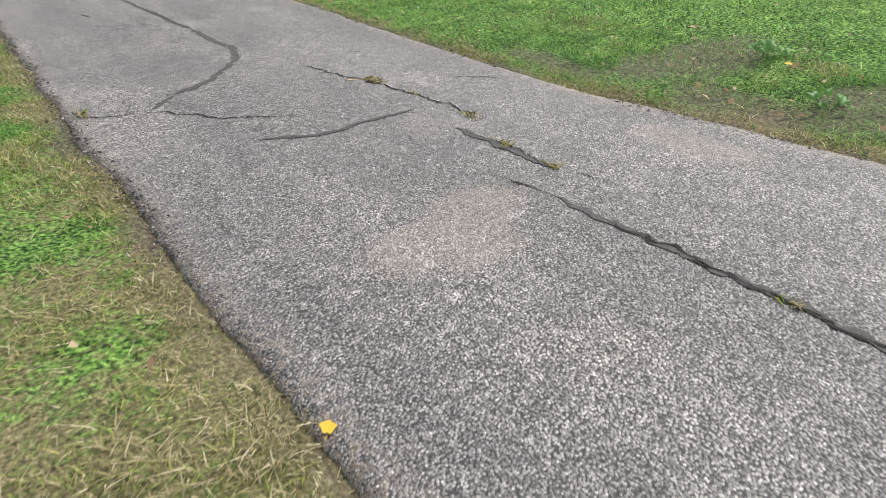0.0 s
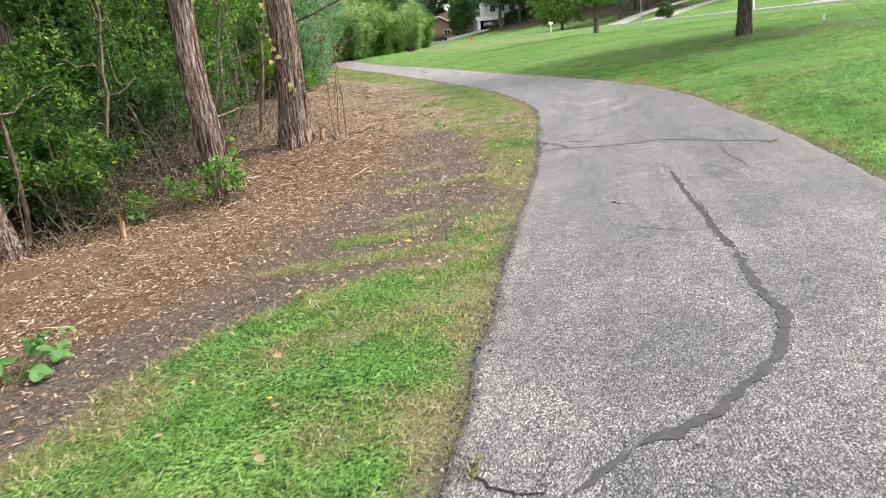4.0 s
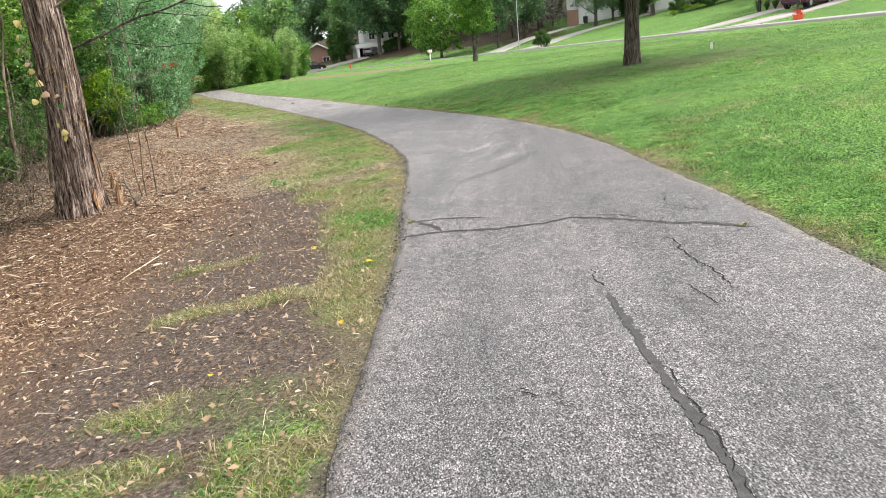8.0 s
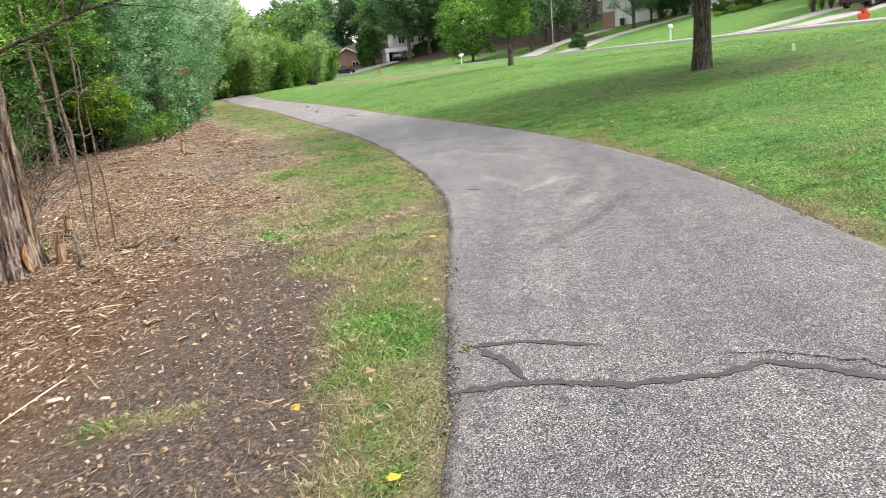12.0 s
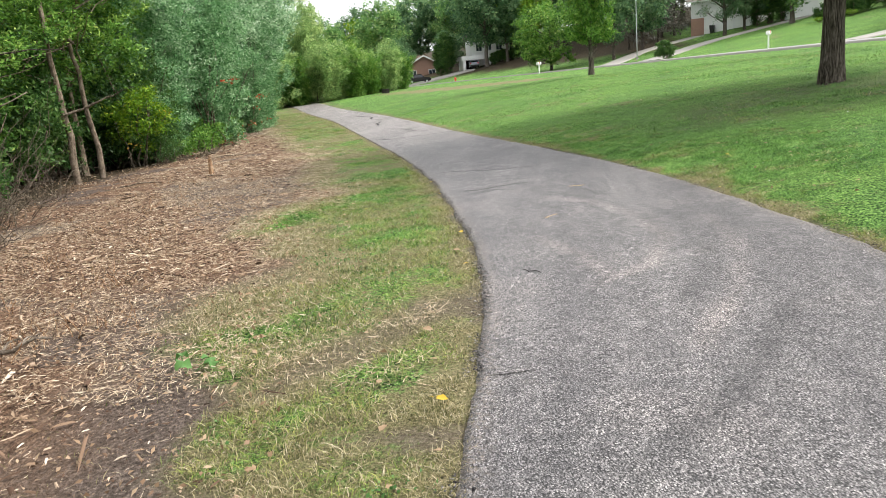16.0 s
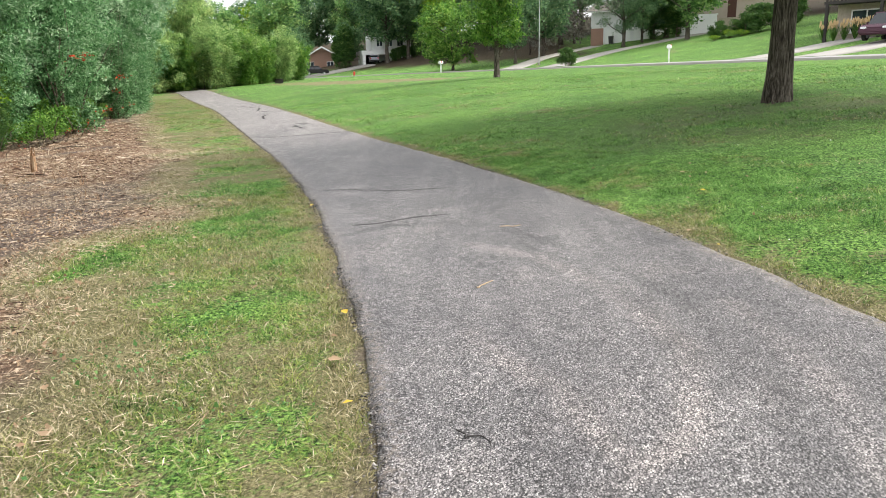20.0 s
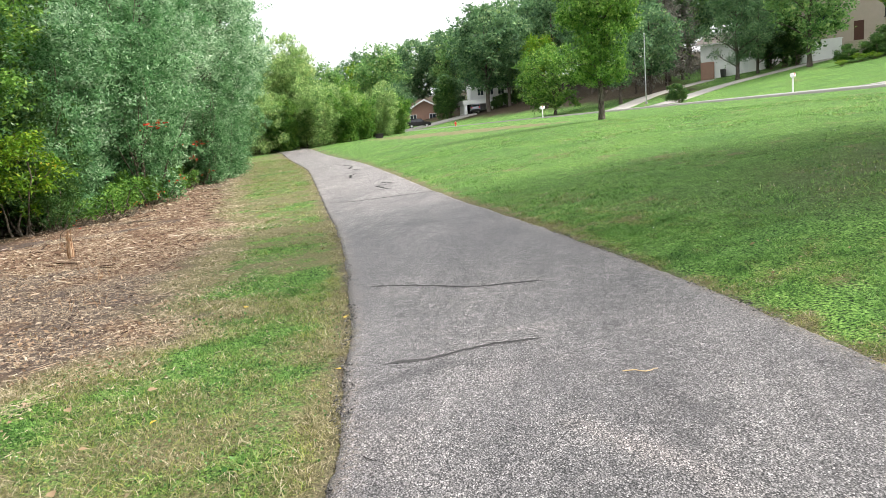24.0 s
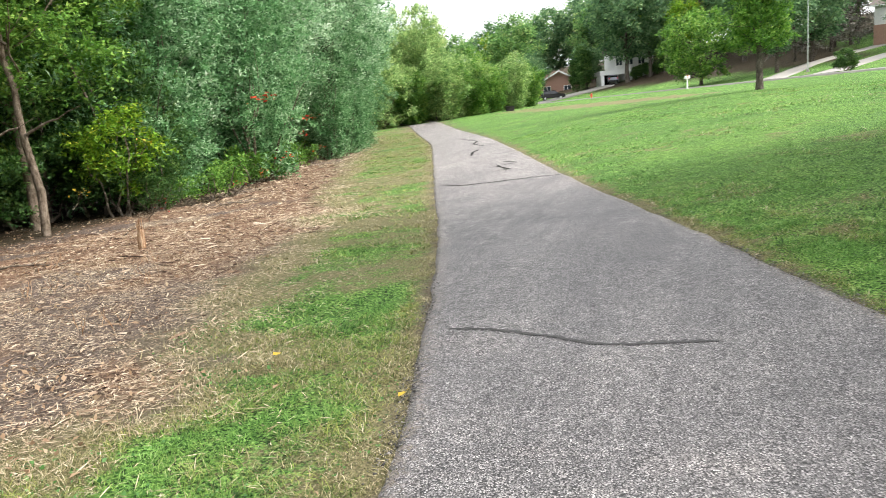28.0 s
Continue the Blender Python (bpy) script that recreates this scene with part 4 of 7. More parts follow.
grass("grass", [
    (1900000, -4.5, 6.0, -0.6, 29.5, lambda x, y: reach(x, y) < 3.9, 0.034, 0.0040, 1),
    (1150000, -4.0, 5.0, -0.6, 29.5, lambda x, y: np.abs(np.abs((x - middle(y)) * slant(y)) - half(y) - 0.06) < 0.14, 0.042, 0.004, 4),
    (560000, -9, 11, 0.5, 36, lambda x, y: (reach(x, y) >= 3.9) & (reach(x, y) < 9.5), 0.036, 0.010, 2),
    (330000, -16, 20, 3, 62, lambda x, y: (reach(x, y) >= 9.5) & (reach(x, y) < 30), 0.04, 0.02, 3),
    (420000, -26, -2, 27, 75, lambda x, y: (x < middle(y) - half(y)) & (x > middle(y) - half(y) - 5), 0.045, 0.02, 5),
], "short mown grass, green on the lawn and yellowed beside the asphalt")


def weeds(n, x0, x1, y0, y1, size, seed, want):
    """Small round leaves of clover and plantain in patches of the lawn."""
    r = np.random.default_rng(seed)
    x, y = r.uniform(x0, x1, n), r.uniform(y0, y1, n)
    mulch, bare, dry, wood = masks(x, y)
    d = np.abs((x - middle(y)) * slant(y)) - half(y)
    ok = (grain(x, y, 0.7, 41) > want) & (bare < 0.5) & (d > 0.05) & (wood < 0.3)
    x, y = x[ok], y[ok]
    c = np.stack([x, y, height(x, y) + r.uniform(0.015, 0.05, len(x))], 1)
    return leaf_quads(c, size, size * 0.85, 0.1)


v, f = joined([weeds(60000, -4, 6, 0.5, 26, 0.017, 5, 0.53), weeds(60000, 3.4, 13, 3, 36, 0.026, 6, 0.6), weeds(3000, -3.5, 0.6, 8, 24, 0.03, 8, 0.62)])
tagged(new("clover", mesh_np("clover", v, f, "weed_leaf")), "small round clover leaves in patches among the grass", "clover", kind="stuff")


def chips(n, x0, x1, y0, y1, length, width, seed, floor):
    """Flat splinters that lie about at random angles."""
    r = np.random.default_rng(seed)
    x, y = r.uniform(x0, x1, n), r.uniform(y0, y1, n)
    mulch, bare, dry, wood = masks(x, y)
    d = np.abs((x - middle(y)) * slant(y)) - half(y)
    ok = (r.uniform(size=n) < np.maximum(mulch, bare * floor) * (1 - 0.6 * wood)) & (d > 0.1) & (x < along(MULCH, y) + 0.35)
    x, y, mulch = x[ok], y[ok], mulch[ok]
    k = len(x)
    z = height(x, y) + 0.008 + r.uniform(0, 0.05, k) * mulch
    yaw = r.uniform(0, 2 * np.pi, k)
    el = r.normal(0, 0.16, k)
    L = length * r.lognormal(0, 0.5, k)
    W = width * r.uniform(0.4, 1.5, k)
    d = np.stack([np.cos(yaw), np.sin(yaw), el], 1) * L[:, None] * 0.5
    s = np.stack([-np.sin(yaw), np.cos(yaw), r.normal(0, 0.3, k)], 1) * W[:, None] * 0.5
    c = np.stack([x, y, z], 1)
    up = np.array([0, 0, 1.0]) * W[:, None] * 0.45
    v = np.stack([c - d - s, c - d * 0.8 + s, c + d + s * 0.7, c + d * 0.85 - s, c + up - d * 0.5, c + up + d * 0.5], 1).reshape(-1, 3)
    i = np.arange(k)[:, None] * 6
    q = np.concatenate([i + np.array([0, 4, 5, 3]), i + np.array([4, 1, 2, 5])])
    return v, q


v, f = joined([chips(120000, -9, 0.6, 2, 24, 0.034, 0.011, 11, 0.2), chips(45000, -4, 0.6, 5, 19, 0.016, 0.004, 16, 0.75), chips(85000, -15, -2.5, 14, 42, 0.055, 0.011, 12, 0.4), chips(7000, -12, -1.5, 13, 32, 0.12, 0.022, 17, 0.15),
               chips(8000, -10, 0, 3, 30, 0.13, 0.007, 13, 0.25), chips(16000, -34, -7, 34, 90, 0.16, 0.035, 14, 0.1), chips(2200, -13, -2, 10, 32, 0.18, 0.010, 15, 0.02)])
tagged(new("wood_mulch", mesh_np("wood_mulch", v, f, "chip")), "brown shredded wood mulch and pale straw strewn beside the trees", "mulch", kind="stuff")


def strewn(n, x0, x1, y0, y1, length, width, seed):
    """Pale straw and shreds of bark over the rim of the mulch."""
    r = np.random.default_rng(seed)
    x, y = r.uniform(x0, x1, n), r.uniform(y0, y1, n)
    into = along(MULCH, y) - x + (grain(x, y, 0.8, 61) - 0.5) * 1.4
    band = (np.abs(y - 17.52 - 1.42 * x) < 0.5 * r.uniform(size=n)) & (x > -1.2) & (y < 17.8)
    ok = (band | (into > -0.3 - 1.2 * r.uniform(size=n) ** 3)) & (into < 4.6) & (r.uniform(size=n) < np.clip(grain(x, y, 0.5, 62) * 2.4 - 0.5, 0, 1)) & (x < middle(y) - half(y) - 0.25)
    x, y = x[ok], y[ok]
    k = len(x)
    yaw = r.uniform(0, 2 * np.pi, k)
    L, W = length * r.lognormal(0, 0.45, k), width * r.uniform(0.5, 1.4, k)
    d = np.stack([np.cos(yaw), np.sin(yaw), r.normal(0, 0.12, k)], 1) * L[:, None] * 0.5
    s = np.stack([-np.sin(yaw), np.cos(yaw), r.normal(0, 0.3, k)], 1) * W[:, None] * 0.5
    c = np.stack([x, y, height(x, y) + r.uniform(0.012, 0.05, k)], 1)
    v = np.stack([c - d, c + s + d * 0.1, c + d, c - s - d * 0.1], 1).reshape(-1, 3)
    return v, np.arange(k * 4).reshape(-1, 4)


v, f = joined([strewn(270000, -10.5, 1, 15.8, 32, 0.06, 0.0042, 71), strewn(60000, -20, -3, 30, 60, 0.15, 0.014, 72)])
tagged(new("straw", mesh_np("straw", v, f, "straw")), "pale dry straw strewn between grass and mulch", "straw", kind="stuff")


def crumbs(n, seed):
    """Loose bits of broken asphalt along the rims of the path."""
    r = np.random.default_rng(seed)
    y = r.uniform(-0.5, 27, n)
    sd = np.where(r.uniform(size=n) < 0.6, -1, 1)
    off = half(y) + r.normal(0.0, 0.035, n)
    cs = slant(y)
    slope = middle(y + 0.5) - middle(y - 0.5)
    x, yy = middle(y) + sd * off * cs, y - sd * off * cs * slope
    ok = grain(x, yy, 0.6, 63) > 0.45
    x, yy = x[ok], yy[ok]
    k = len(x)
    c = np.stack([x, yy, height(x, yy) + 0.012], 1)
    a = r.normal(size=(k, 4, 3)) * (0.003 + 0.006 * r.uniform(size=(k, 1, 1)) ** 2)
    a[:, :, 2] = np.abs(a[:, :, 2]) * 0.8
    v = (c[:, None] + a).reshape(-1, 3)
    i = np.arange(k)[:, None] * 4
    return v, np.concatenate([i + np.array(q) for q in ((0, 1, 2), (0, 2, 3), (0, 3, 1), (1, 3, 2))])


v, f = crumbs(16000, 74)
tagged(new("asphalt_crumbs", mesh_np("asphalt_crumbs", v, f, "crumb")), "loose grey crumbs of broken asphalt along the path's rims", "gravel", kind="stuff")


def litter(n, x0, x1, y0, y1, size, seed, want):
    r = np.random.default_rng(seed)
    x, y = r.uniform(x0, x1, n), r.uniform(y0, y1, n)
    d = np.abs((x - middle(y)) * slant(y)) - half(y)
    ok = (d > 0.03) & want(x, y)
    x, y = x[ok], y[ok]
    return leaf_quads(np.stack([x, y, height(x, y) + 0.02 + r.uniform(0, 0.03, len(x))], 1), size, size * 0.6, 0.05)


v, f = joined([litter(11000, -7, 0.4, 1, 24, 0.04, 21, lambda x, y: x < along(MULCH, y) + 0.4), litter(1400, -14, -3, 18, 40, 0.06, 22, lambda x, y: x < along(MULCH, y)), litter(420, -3, 6, 1, 26, 0.045, 23, lambda x, y: x > -90), litter(50, 3.4, 4.9, 1.6, 4.3, 0.05, 26, lambda x, y: x > 3), litter(200, -0.9, 4.6, 1, 26, 0.04, 27, lambda x, y: np.abs((x - middle(y)) * slant(y)) - half(y) < 0.3)])
tagged(new("leaf_litter", mesh_np("leaf_litter", v, f, "tan_leaf")), "small dry tan leaves scattered over soil and grass", "leaf litter", kind="stuff")


v, f = joined([litter(240, 3.5, 14, 3, 36, 0.022, 24, lambda x, y: grain(x, y, 2.0, 64) > 0.5), litter(60, -3, 4.5, 14, 30, 0.02, 25, lambda x, y: x > middle(y) + half(y))])
tagged(new("clover_blossoms", mesh_np("clover_blossoms", v, f, "white")), "tiny white clover blossoms dotted over the lawn", "flowers", kind="stuff")


def fallen_leaf(x, y, size, material, label, yaw, on_path=False):
    """A single leaf that lies curled: a lobed outline with a raised middle rib and a stalk."""
    n = 14
    a = np.linspace(-np.pi, np.pi, n, endpoint=False)
    r = size * 0.5 * (0.75 + 0.25 * np.cos(a) + 0.12 * np.cos(5 * a))
    px, py = r * np.cos(a), 0.72 * r * np.sin(a)
    pz = 0.25 * size * (py / (0.4 * size)) ** 2 * 0.6 + 0.003
    verts = np.concatenate([np.stack([px, py, pz], 1), [[0, 0, 0.004]], [[-size * 0.45, 0.002, 0.004], [-size * 0.45, -0.002, 0.004], [-size * 0.75, 0, 0.006]]])
    i = np.arange(n)
    f = [np.stack([i, (i + 1) % n, np.full(n, n)], 1), np.array([[n + 1, n + 2, n + 3]])]
    ob = new("fallen_leaf", mesh_np("fallen_leaf", verts, f, material, True))
    ob.matrix_basis = pose(*on(x, y, 0.016 if on_path else 0.035), 8, 5, yaw)
    return tagged(ob, label, "leaf", "fallen leaves")


fallen_leaf(0.59, 1.54, 0.075, "yellow_leaf", "bright yellow fallen leaf at the edge of the asphalt", 60, True)
for k in range(104):
    y = 1 + 24 * ((k * 0.618) % 1)
    side = -1 if k % 3 else 1
    off = half(y) + (0.08 + 1.9 * ((k * 0.377) % 1) ** 1.5)
    yellow = k % 4 == 0
    fallen_leaf(float(middle(y)) + side * off, y, 0.045 + 0.045 * ((k * 0.21) % 1), "yellow_leaf" if yellow else "tan_leaf",
                "yellow fallen leaf lying on the grass" if yellow else "curled tan fallen leaf lying on the grass", 77 * k)


def crack_tuft(x, y, n, tall, seed):
    """A small tuft of yellowed blades growing out of a crack."""
    q = np.random.default_rng(seed)
    a, L, w = q.uniform(0, 2 * np.pi, n), tall * q.uniform(0.5, 1.2, n), q.uniform(0.0015, 0.003, n)
    base = np.stack([q.normal(0, 0.012, n), q.normal(0, 0.03, n), np.zeros(n)], 1)
    d = np.stack([np.cos(a), np.sin(a), np.full(n, 0.55)], 1) * L[:, None]
    sd = np.stack([-np.sin(a), np.cos(a), 0 * a], 1) * w[:, None]
    v = np.stack([base - sd, base + sd, base + d * 0.6 + sd + [0, 0, 0.008], base + d, base + d * 0.6 - sd + [0, 0, 0.008]], 1).reshape(-1, 3)
    ob = new("grass_tuft", mesh_np("grass_tuft", v, np.arange(n * 5).reshape(-1, 5), "blade", False, {"dry": np.full(n * 5, 0.75)}))
    ob.matrix_basis = pose(*on(x, y, PATH_LIFT))
    return tagged(ob, "small yellowed grass tuft growing out of a crack", "grass tuft", "tufts in the cracks")


for k, (x, y, n, h) in enumerate(((2.33, 4.66, 40, 0.05), (2.35, 4.6, 30, 0.045), (2.39, 4.18, 10, 0.03), (2.41, 3.56, 22, 0.045), (2.26, 3.05, 20, 0.04), (2.25, 2.66, 18, 0.04), (0.55, 5.02, 26, 0.045), (2.06, 1.25, 12, 0.035), (0.4, 12.86, 26, 0.05), (3.02, 11.55, 16, 0.04))):
    crack_tuft(x, y, n, h, k)


# ---- trees and shrubs ----
def crown_clumps(n, rx, ry, rz, zc, size, hollow=0.55, seed=0, flat=0.0):
    r = np.random.default_rng(seed)
    d = r.normal(size=(n, 3))
    d /= np.linalg.norm(d, axis=1)[:, None]
    rad = hollow + (1 - hollow) * r.uniform(size=n) ** 0.6
    p = d * rad[:, None] * np.array([rx, ry, rz])
    p[:, :2] *= (1 + flat * p[:, 2:3] / rz)
    p[:, 2] += zc
    s = size * r.uniform(0.6, 1.35, n)
    return p, np.stack([s, s, s * 0.72], 1)


def tree(name, label, material, bark_name, height_m, trunk_r, fork, rx, rz, n_clumps, clump, n_leaves, leaf, seed, lean=(0, 0), flat=0.0, lift=0.3, droop=0.0, narrow=0.6, hollow=0.55, category="tree", limbs=9, skirt=None, sway=1.0):
    """A tapered trunk, limbs that reach the clumps, and a crown of many leaves."""
    root = tagged(new(name), label, category)
    zc = height_m - rz
    cl, rad = crown_clumps(n_clumps, rx, rx, rz, zc, clump, hollow, seed, flat)
    if skirt:
        a = rng.uniform(0, 2 * np.pi, skirt[0])
        q = rng.uniform(skirt[1], skirt[2], skirt[0])
        low = np.stack([np.cos(a) * q, np.sin(a) * q, skirt[3] + rng.uniform(0, 0.9, skirt[0])], 1)
        cl, rad = np.concatenate([cl, low]), np.concatenate([rad, np.full((skirt[0], 3), 0.6)])
    top = np.array([lean[0], lean[1], max(fork + 0.5, height_m * 0.82)])
    line = bend((0, 0, -0.25), top, 14, 0.72 * trunk_r * sway)
    t = np.linspace(0, 1, 14)
    rr = trunk_r * (1 - 0.85 * t) * (1 + 0.3 * np.exp(-t * 22))
    v, f = tube(line, rr, 14, 0.035, 7)
    put("trunk", mesh_np("trunk", v, f, bark_name, True), root)
    pieces = []
    order = np.argsort(cl[:, 2])
    for k in order[:: max(1, len(order) // limbs)][:limbs]:
        z0 = np.clip(cl[k, 2] - 0.45 * abs(np.hypot(cl[k, 0], cl[k, 1])) - 0.3, fork, top[2] * 0.95)
        q = (z0 + 0.25) / (top[2] + 0.25)
        start = line[min(13, int(q * 13))]
        pieces.append(tube(bend(start, cl[k], 7, 0.25), np.linspace(trunk_r * (1 - 0.8 * q) * 0.5, 0.012, 7), 6))
        for m in range(2):
            e = cl[k] + rng.normal(size=3) * rad[k] * 0.8
            pieces.append(tube(bend(cl[k] * 0.7 + start * 0.3, e, 5, 0.15), np.linspace(trunk_r * 0.14, 0.006, 5), 4))
    if height_m > 14:
        pieces = [joined(pieces)]
    for v, f in pieces:
        put("limb", mesh_np("limb", v, f, bark_name, True), root)
    put("crown", foliage("crown", n_leaves, cl, rad, material, leaf, narrow, lift, droop), root)
    return root


def shrub(name, label, material, rx, rz, n_clumps, clump, n_leaves, leaf, seed, narrow=0.5, stems=7, droop=0.0, low=0.05, category="shrub", lift=0.35):
    """Several stems from the ground and a leafy mass that reaches nearly down to it."""
    root = tagged(new(name), label, category)
    cl, rad = crown_clumps(n_clumps, rx, rx, rz * 0.5, rz * (0.5 + low), clump, 0.35, seed)
    wild = np.random.default_rng(seed + 500)
    push = wild.uniform(0.72, 1.12, len(cl)) + 0.35 * (wild.uniform(size=len(cl)) < 0.14)
    cl[:, :2] *= push[:, None]
    cl[:, 2] = np.where(cl[:, 2] > rz * 0.5, cl[:, 2] * (0.88 + 0.28 * wild.uniform(size=len(cl))), cl[:, 2])
    for k in range(stems):
        g = rng.normal(size=2) * 0.25 * rx * 0.5
        e = cl[(k * 7) % len(cl)]
        v, f = tube(bend((g[0], g[1], -0.15), e, 8, 0.2), np.linspace(0.022 * rz ** 0.5, 0.006, 8), 5)
        put("stem", mesh_np("stem", v, f, "twig", True), root)
    put("foliage", foliage("foliage", n_leaves, cl, rad, material, leaf, narrow, lift, droop, 0.6), root)
    return root


def stand(root, x, y, yaw=0.0, s=1.0, sink=0.0):
    root.matrix_basis = pose(*on(x, y, -sink), 0, 0, yaw) @ Matrix.Diagonal((s, s, s, 1))
    return root


def again(root, x, y, yaw, s, sz=None, sink=0.0, label=""):
    c = copy_thing(root, Matrix())
    c.matrix_basis = pose(*on(x, y, -sink), 0, 0, yaw) @ Matrix.Diagonal((s, s, sz or s, 1))
    if label:
        c["label"] = label
    return c


# the two trees on the lawn
big = stand(tree("shade_tree", "broad green shade tree with a thick grey trunk on the lawn", "green_leaf", "bark", 11.2, 0.25, 2.7, 5.0, 4.4, 210, 0.85, 78000, 0.105, 3, lift=0.0, droop=0.25, limbs=34, hollow=0.45, flat=-0.3, skirt=(100, 1.8, 4.9, 2.95), sway=0.12), 6.15, 30.0, 20)
stand(tree("ornamental_tree", "young tree with a dense upright oval green crown on the lawn", "pear_leaf", "bark", 10.8, 0.17, 1.6, 2.1, 4.7, 190, 0.6, 44000, 0.13, 4, lift=0.6, limbs=22, hollow=0.25, flat=0.12, sway=0.2), 1.65, 60.9, 0)


def cedar(x, y, lean, r, tall, seed, label, scars):
    """A leaning trunk with deep shaggy bark: long strips that peel off, flared roots, broken snags."""
    root = tagged(new("cedar_tree"), label, "tree")
    rr = np.random.default_rng(seed)
    n = 46
    t = np.linspace(0, 1, n)
    line = np.stack([lean[0] * t * tall + 0.06 * np.sin(t * 7 + seed), lean[1] * t * tall + 0.05 * np.cos(t * 6 + seed), -0.2 + t * tall], 1)
    rad = r * (1 - 0.45 * t) * (1 + 0.45 * np.exp(-t * tall * 2.2))
    v, f = tube(line, rad, 72, 0.05, 17)
    put("trunk", mesh_np("trunk", v, f, "cedar", True), root)
    for k in range(110):
        i = rr.integers(2, n - 8)
        a = rr.uniform(0, 2 * np.pi)
        m = rr.integers(4, 9)
        j = np.arange(i, min(n, i + m))
        out = np.linspace(0.004, rr.uniform(0.01, 0.05), len(j))
        aa = a + np.linspace(0, rr.normal(0, 0.12), len(j))
        c = line[j] + np.stack([np.cos(aa), np.sin(aa), 0 * aa], 1) * (rad[j] * 1.02 + out)[:, None]
        sd = np.stack([-np.sin(aa), np.cos(aa), 0 * aa], 1) * rr.uniform(0.008, 0.022)
        q = np.stack([c - sd, c + sd], 1).reshape(-1, 3)
        b = np.arange(len(j) - 1) * 2
        put("bark_strip", mesh_np("bark_strip", q, np.stack([b, b + 1, b + 3, b + 2], 1), "cedar"), root)
    for (z, a, h, w) in scars:
        k = np.linspace(-1, 1, 9)
        j = np.clip(((z + k * h * 0.5 + 0.2) / tall * (n - 1)).astype(int), 0, n - 1)
        th = np.linspace(-w, w, 5)[None] * np.sqrt(np.clip(1 - k * k, 0.05, 1))[:, None] + a
        cx, cy = np.interp(z + k * h * 0.5, line[:, 2], line[:, 0]), np.interp(z + k * h * 0.5, line[:, 2], line[:, 1])
        rz = np.interp(z + k * h * 0.5, line[:, 2], rad) * 1.045
        q = np.stack([cx[:, None] + rz[:, None] * np.cos(th), cy[:, None] + rz[:, None] * np.sin(th), np.repeat((z + k * h * 0.5)[:, None], 5, 1)], -1).reshape(-1, 3)
        i = (np.arange(8)[:, None] * 5 + np.arange(4)[None]).ravel()
        put("bark_scar", mesh_np("bark_scar", q, np.stack([i, i + 1, i + 6, i + 5], 1), "split", True), root, "raw orange patch where the bark is torn")
    for k in range(5):
        a = rr.uniform(0, 2 * np.pi)
        z = rr.uniform(1.2, tall * 0.9)
        p0 = np.array([np.interp(z, line[:, 2], line[:, 0]), np.interp(z, line[:, 2], line[:, 1]), z])
        L = rr.uniform(0.4, 1.6)
        e = p0 + np.array([np.cos(a) * L, np.sin(a) * L, rr.normal(0.1, 0.3)])
        v, f = tube(bend(p0, e, 7, 0.15), np.linspace(0.025, 0.005, 7), 6)
        put("dead_branch", mesh_np("dead_branch", v, f, "twig", True), root)
    root.matrix_basis = pose(*on(x, y), 0, 0, 0)
    return root


cedar(-4.87, 13.65, (-0.05, 0.0), 0.215, 6.5, 2, "leaning cedar trunk with shaggy reddish bark and a torn orange patch", [(1.75, -1.1, 0.55, 0.5)])
cedar(-4.5, 16.2, (-0.03, 0.0), 0.27, 6.5, 5, "thick cedar trunk with peeling reddish bark and split base", [(0.85, 0.0, 1.2, 0.07), (0.2, -0.35, 0.3, 0.22)])
cedar(-6.9, 11.3, (-0.17, 0.04), 0.14, 6.0, 9, "slim leaning brown trunk at the wood's edge", [])


def vine(x, y, lean, r, z0, z1, n, seed, material, label):
    """A creeper: a thin stem that winds up a trunk, with broad leaves that stand off it."""
    root = tagged(new("vine"), label, "vine", "vines on the trunks")
    q = np.random.default_rng(seed)
    t = np.linspace(0, 1, 26)
    a = -0.9 + 1.5 * np.sin(3.2 * t + seed) * 0.7
    z = z0 + (z1 - z0) * t
    line = np.stack([lean[0] * z + np.cos(a) * (r + 0.02), lean[1] * z + np.sin(a) * (r + 0.02), z], 1)
    v, f = tube(line, np.linspace(0.008, 0.004, 26), 5)
    put("stem", mesh_np("stem", v, f, "twig", True), root)
    for k in range(n):
        i = q.integers(2, 26)
        m, size = 9, q.uniform(0.03, 0.055)
        th = np.linspace(0, 2 * np.pi, m, endpoint=False)
        rr = size * (1 + 0.22 * np.cos(3 * th))
        p = np.stack([rr * np.cos(th), rr * np.sin(th), -0.3 * np.abs(np.sin(th)) * size], 1)
        p = np.concatenate([p, [[0, 0, 0.004]]])
        out = np.array([math.cos(a[i]), math.sin(a[i]), 0]) * q.uniform(0.02, 0.09)
        mt = np.array(pose(*(line[i] + out + q.normal(0, 0.05, 3)), q.uniform(40, 110), q.uniform(-40, 40), q.uniform(-60, 60)))
        p = p @ mt[:3, :3].T + mt[:3, 3]
        j = np.arange(m)
        put("leaf", mesh_np("leaf", p, np.stack([j, (j + 1) % m, np.full(m, m)], 1), material if k % 4 else "weed_leaf", True), root)
    root.matrix_basis = pose(*on(x, y))
    return root


vine(-4.5, 16.2, (-0.03, 0.0), 0.29, 0.9, 3.4, 15, 3, "pale_leaf", "yellowing creeper with broad leaves climbing a cedar trunk")
vine(-4.5, 16.2, (-0.03, 0.0), 0.31, 0.5, 2.4, 14, 8, "tan_leaf", "withered brown creeper hanging beside a cedar trunk")
vine(-4.87, 13.65, (-0.05, 0.0), 0.24, 0.1, 0.9, 16, 5, "pear_leaf", "light green creeper at the foot of a cedar trunk")

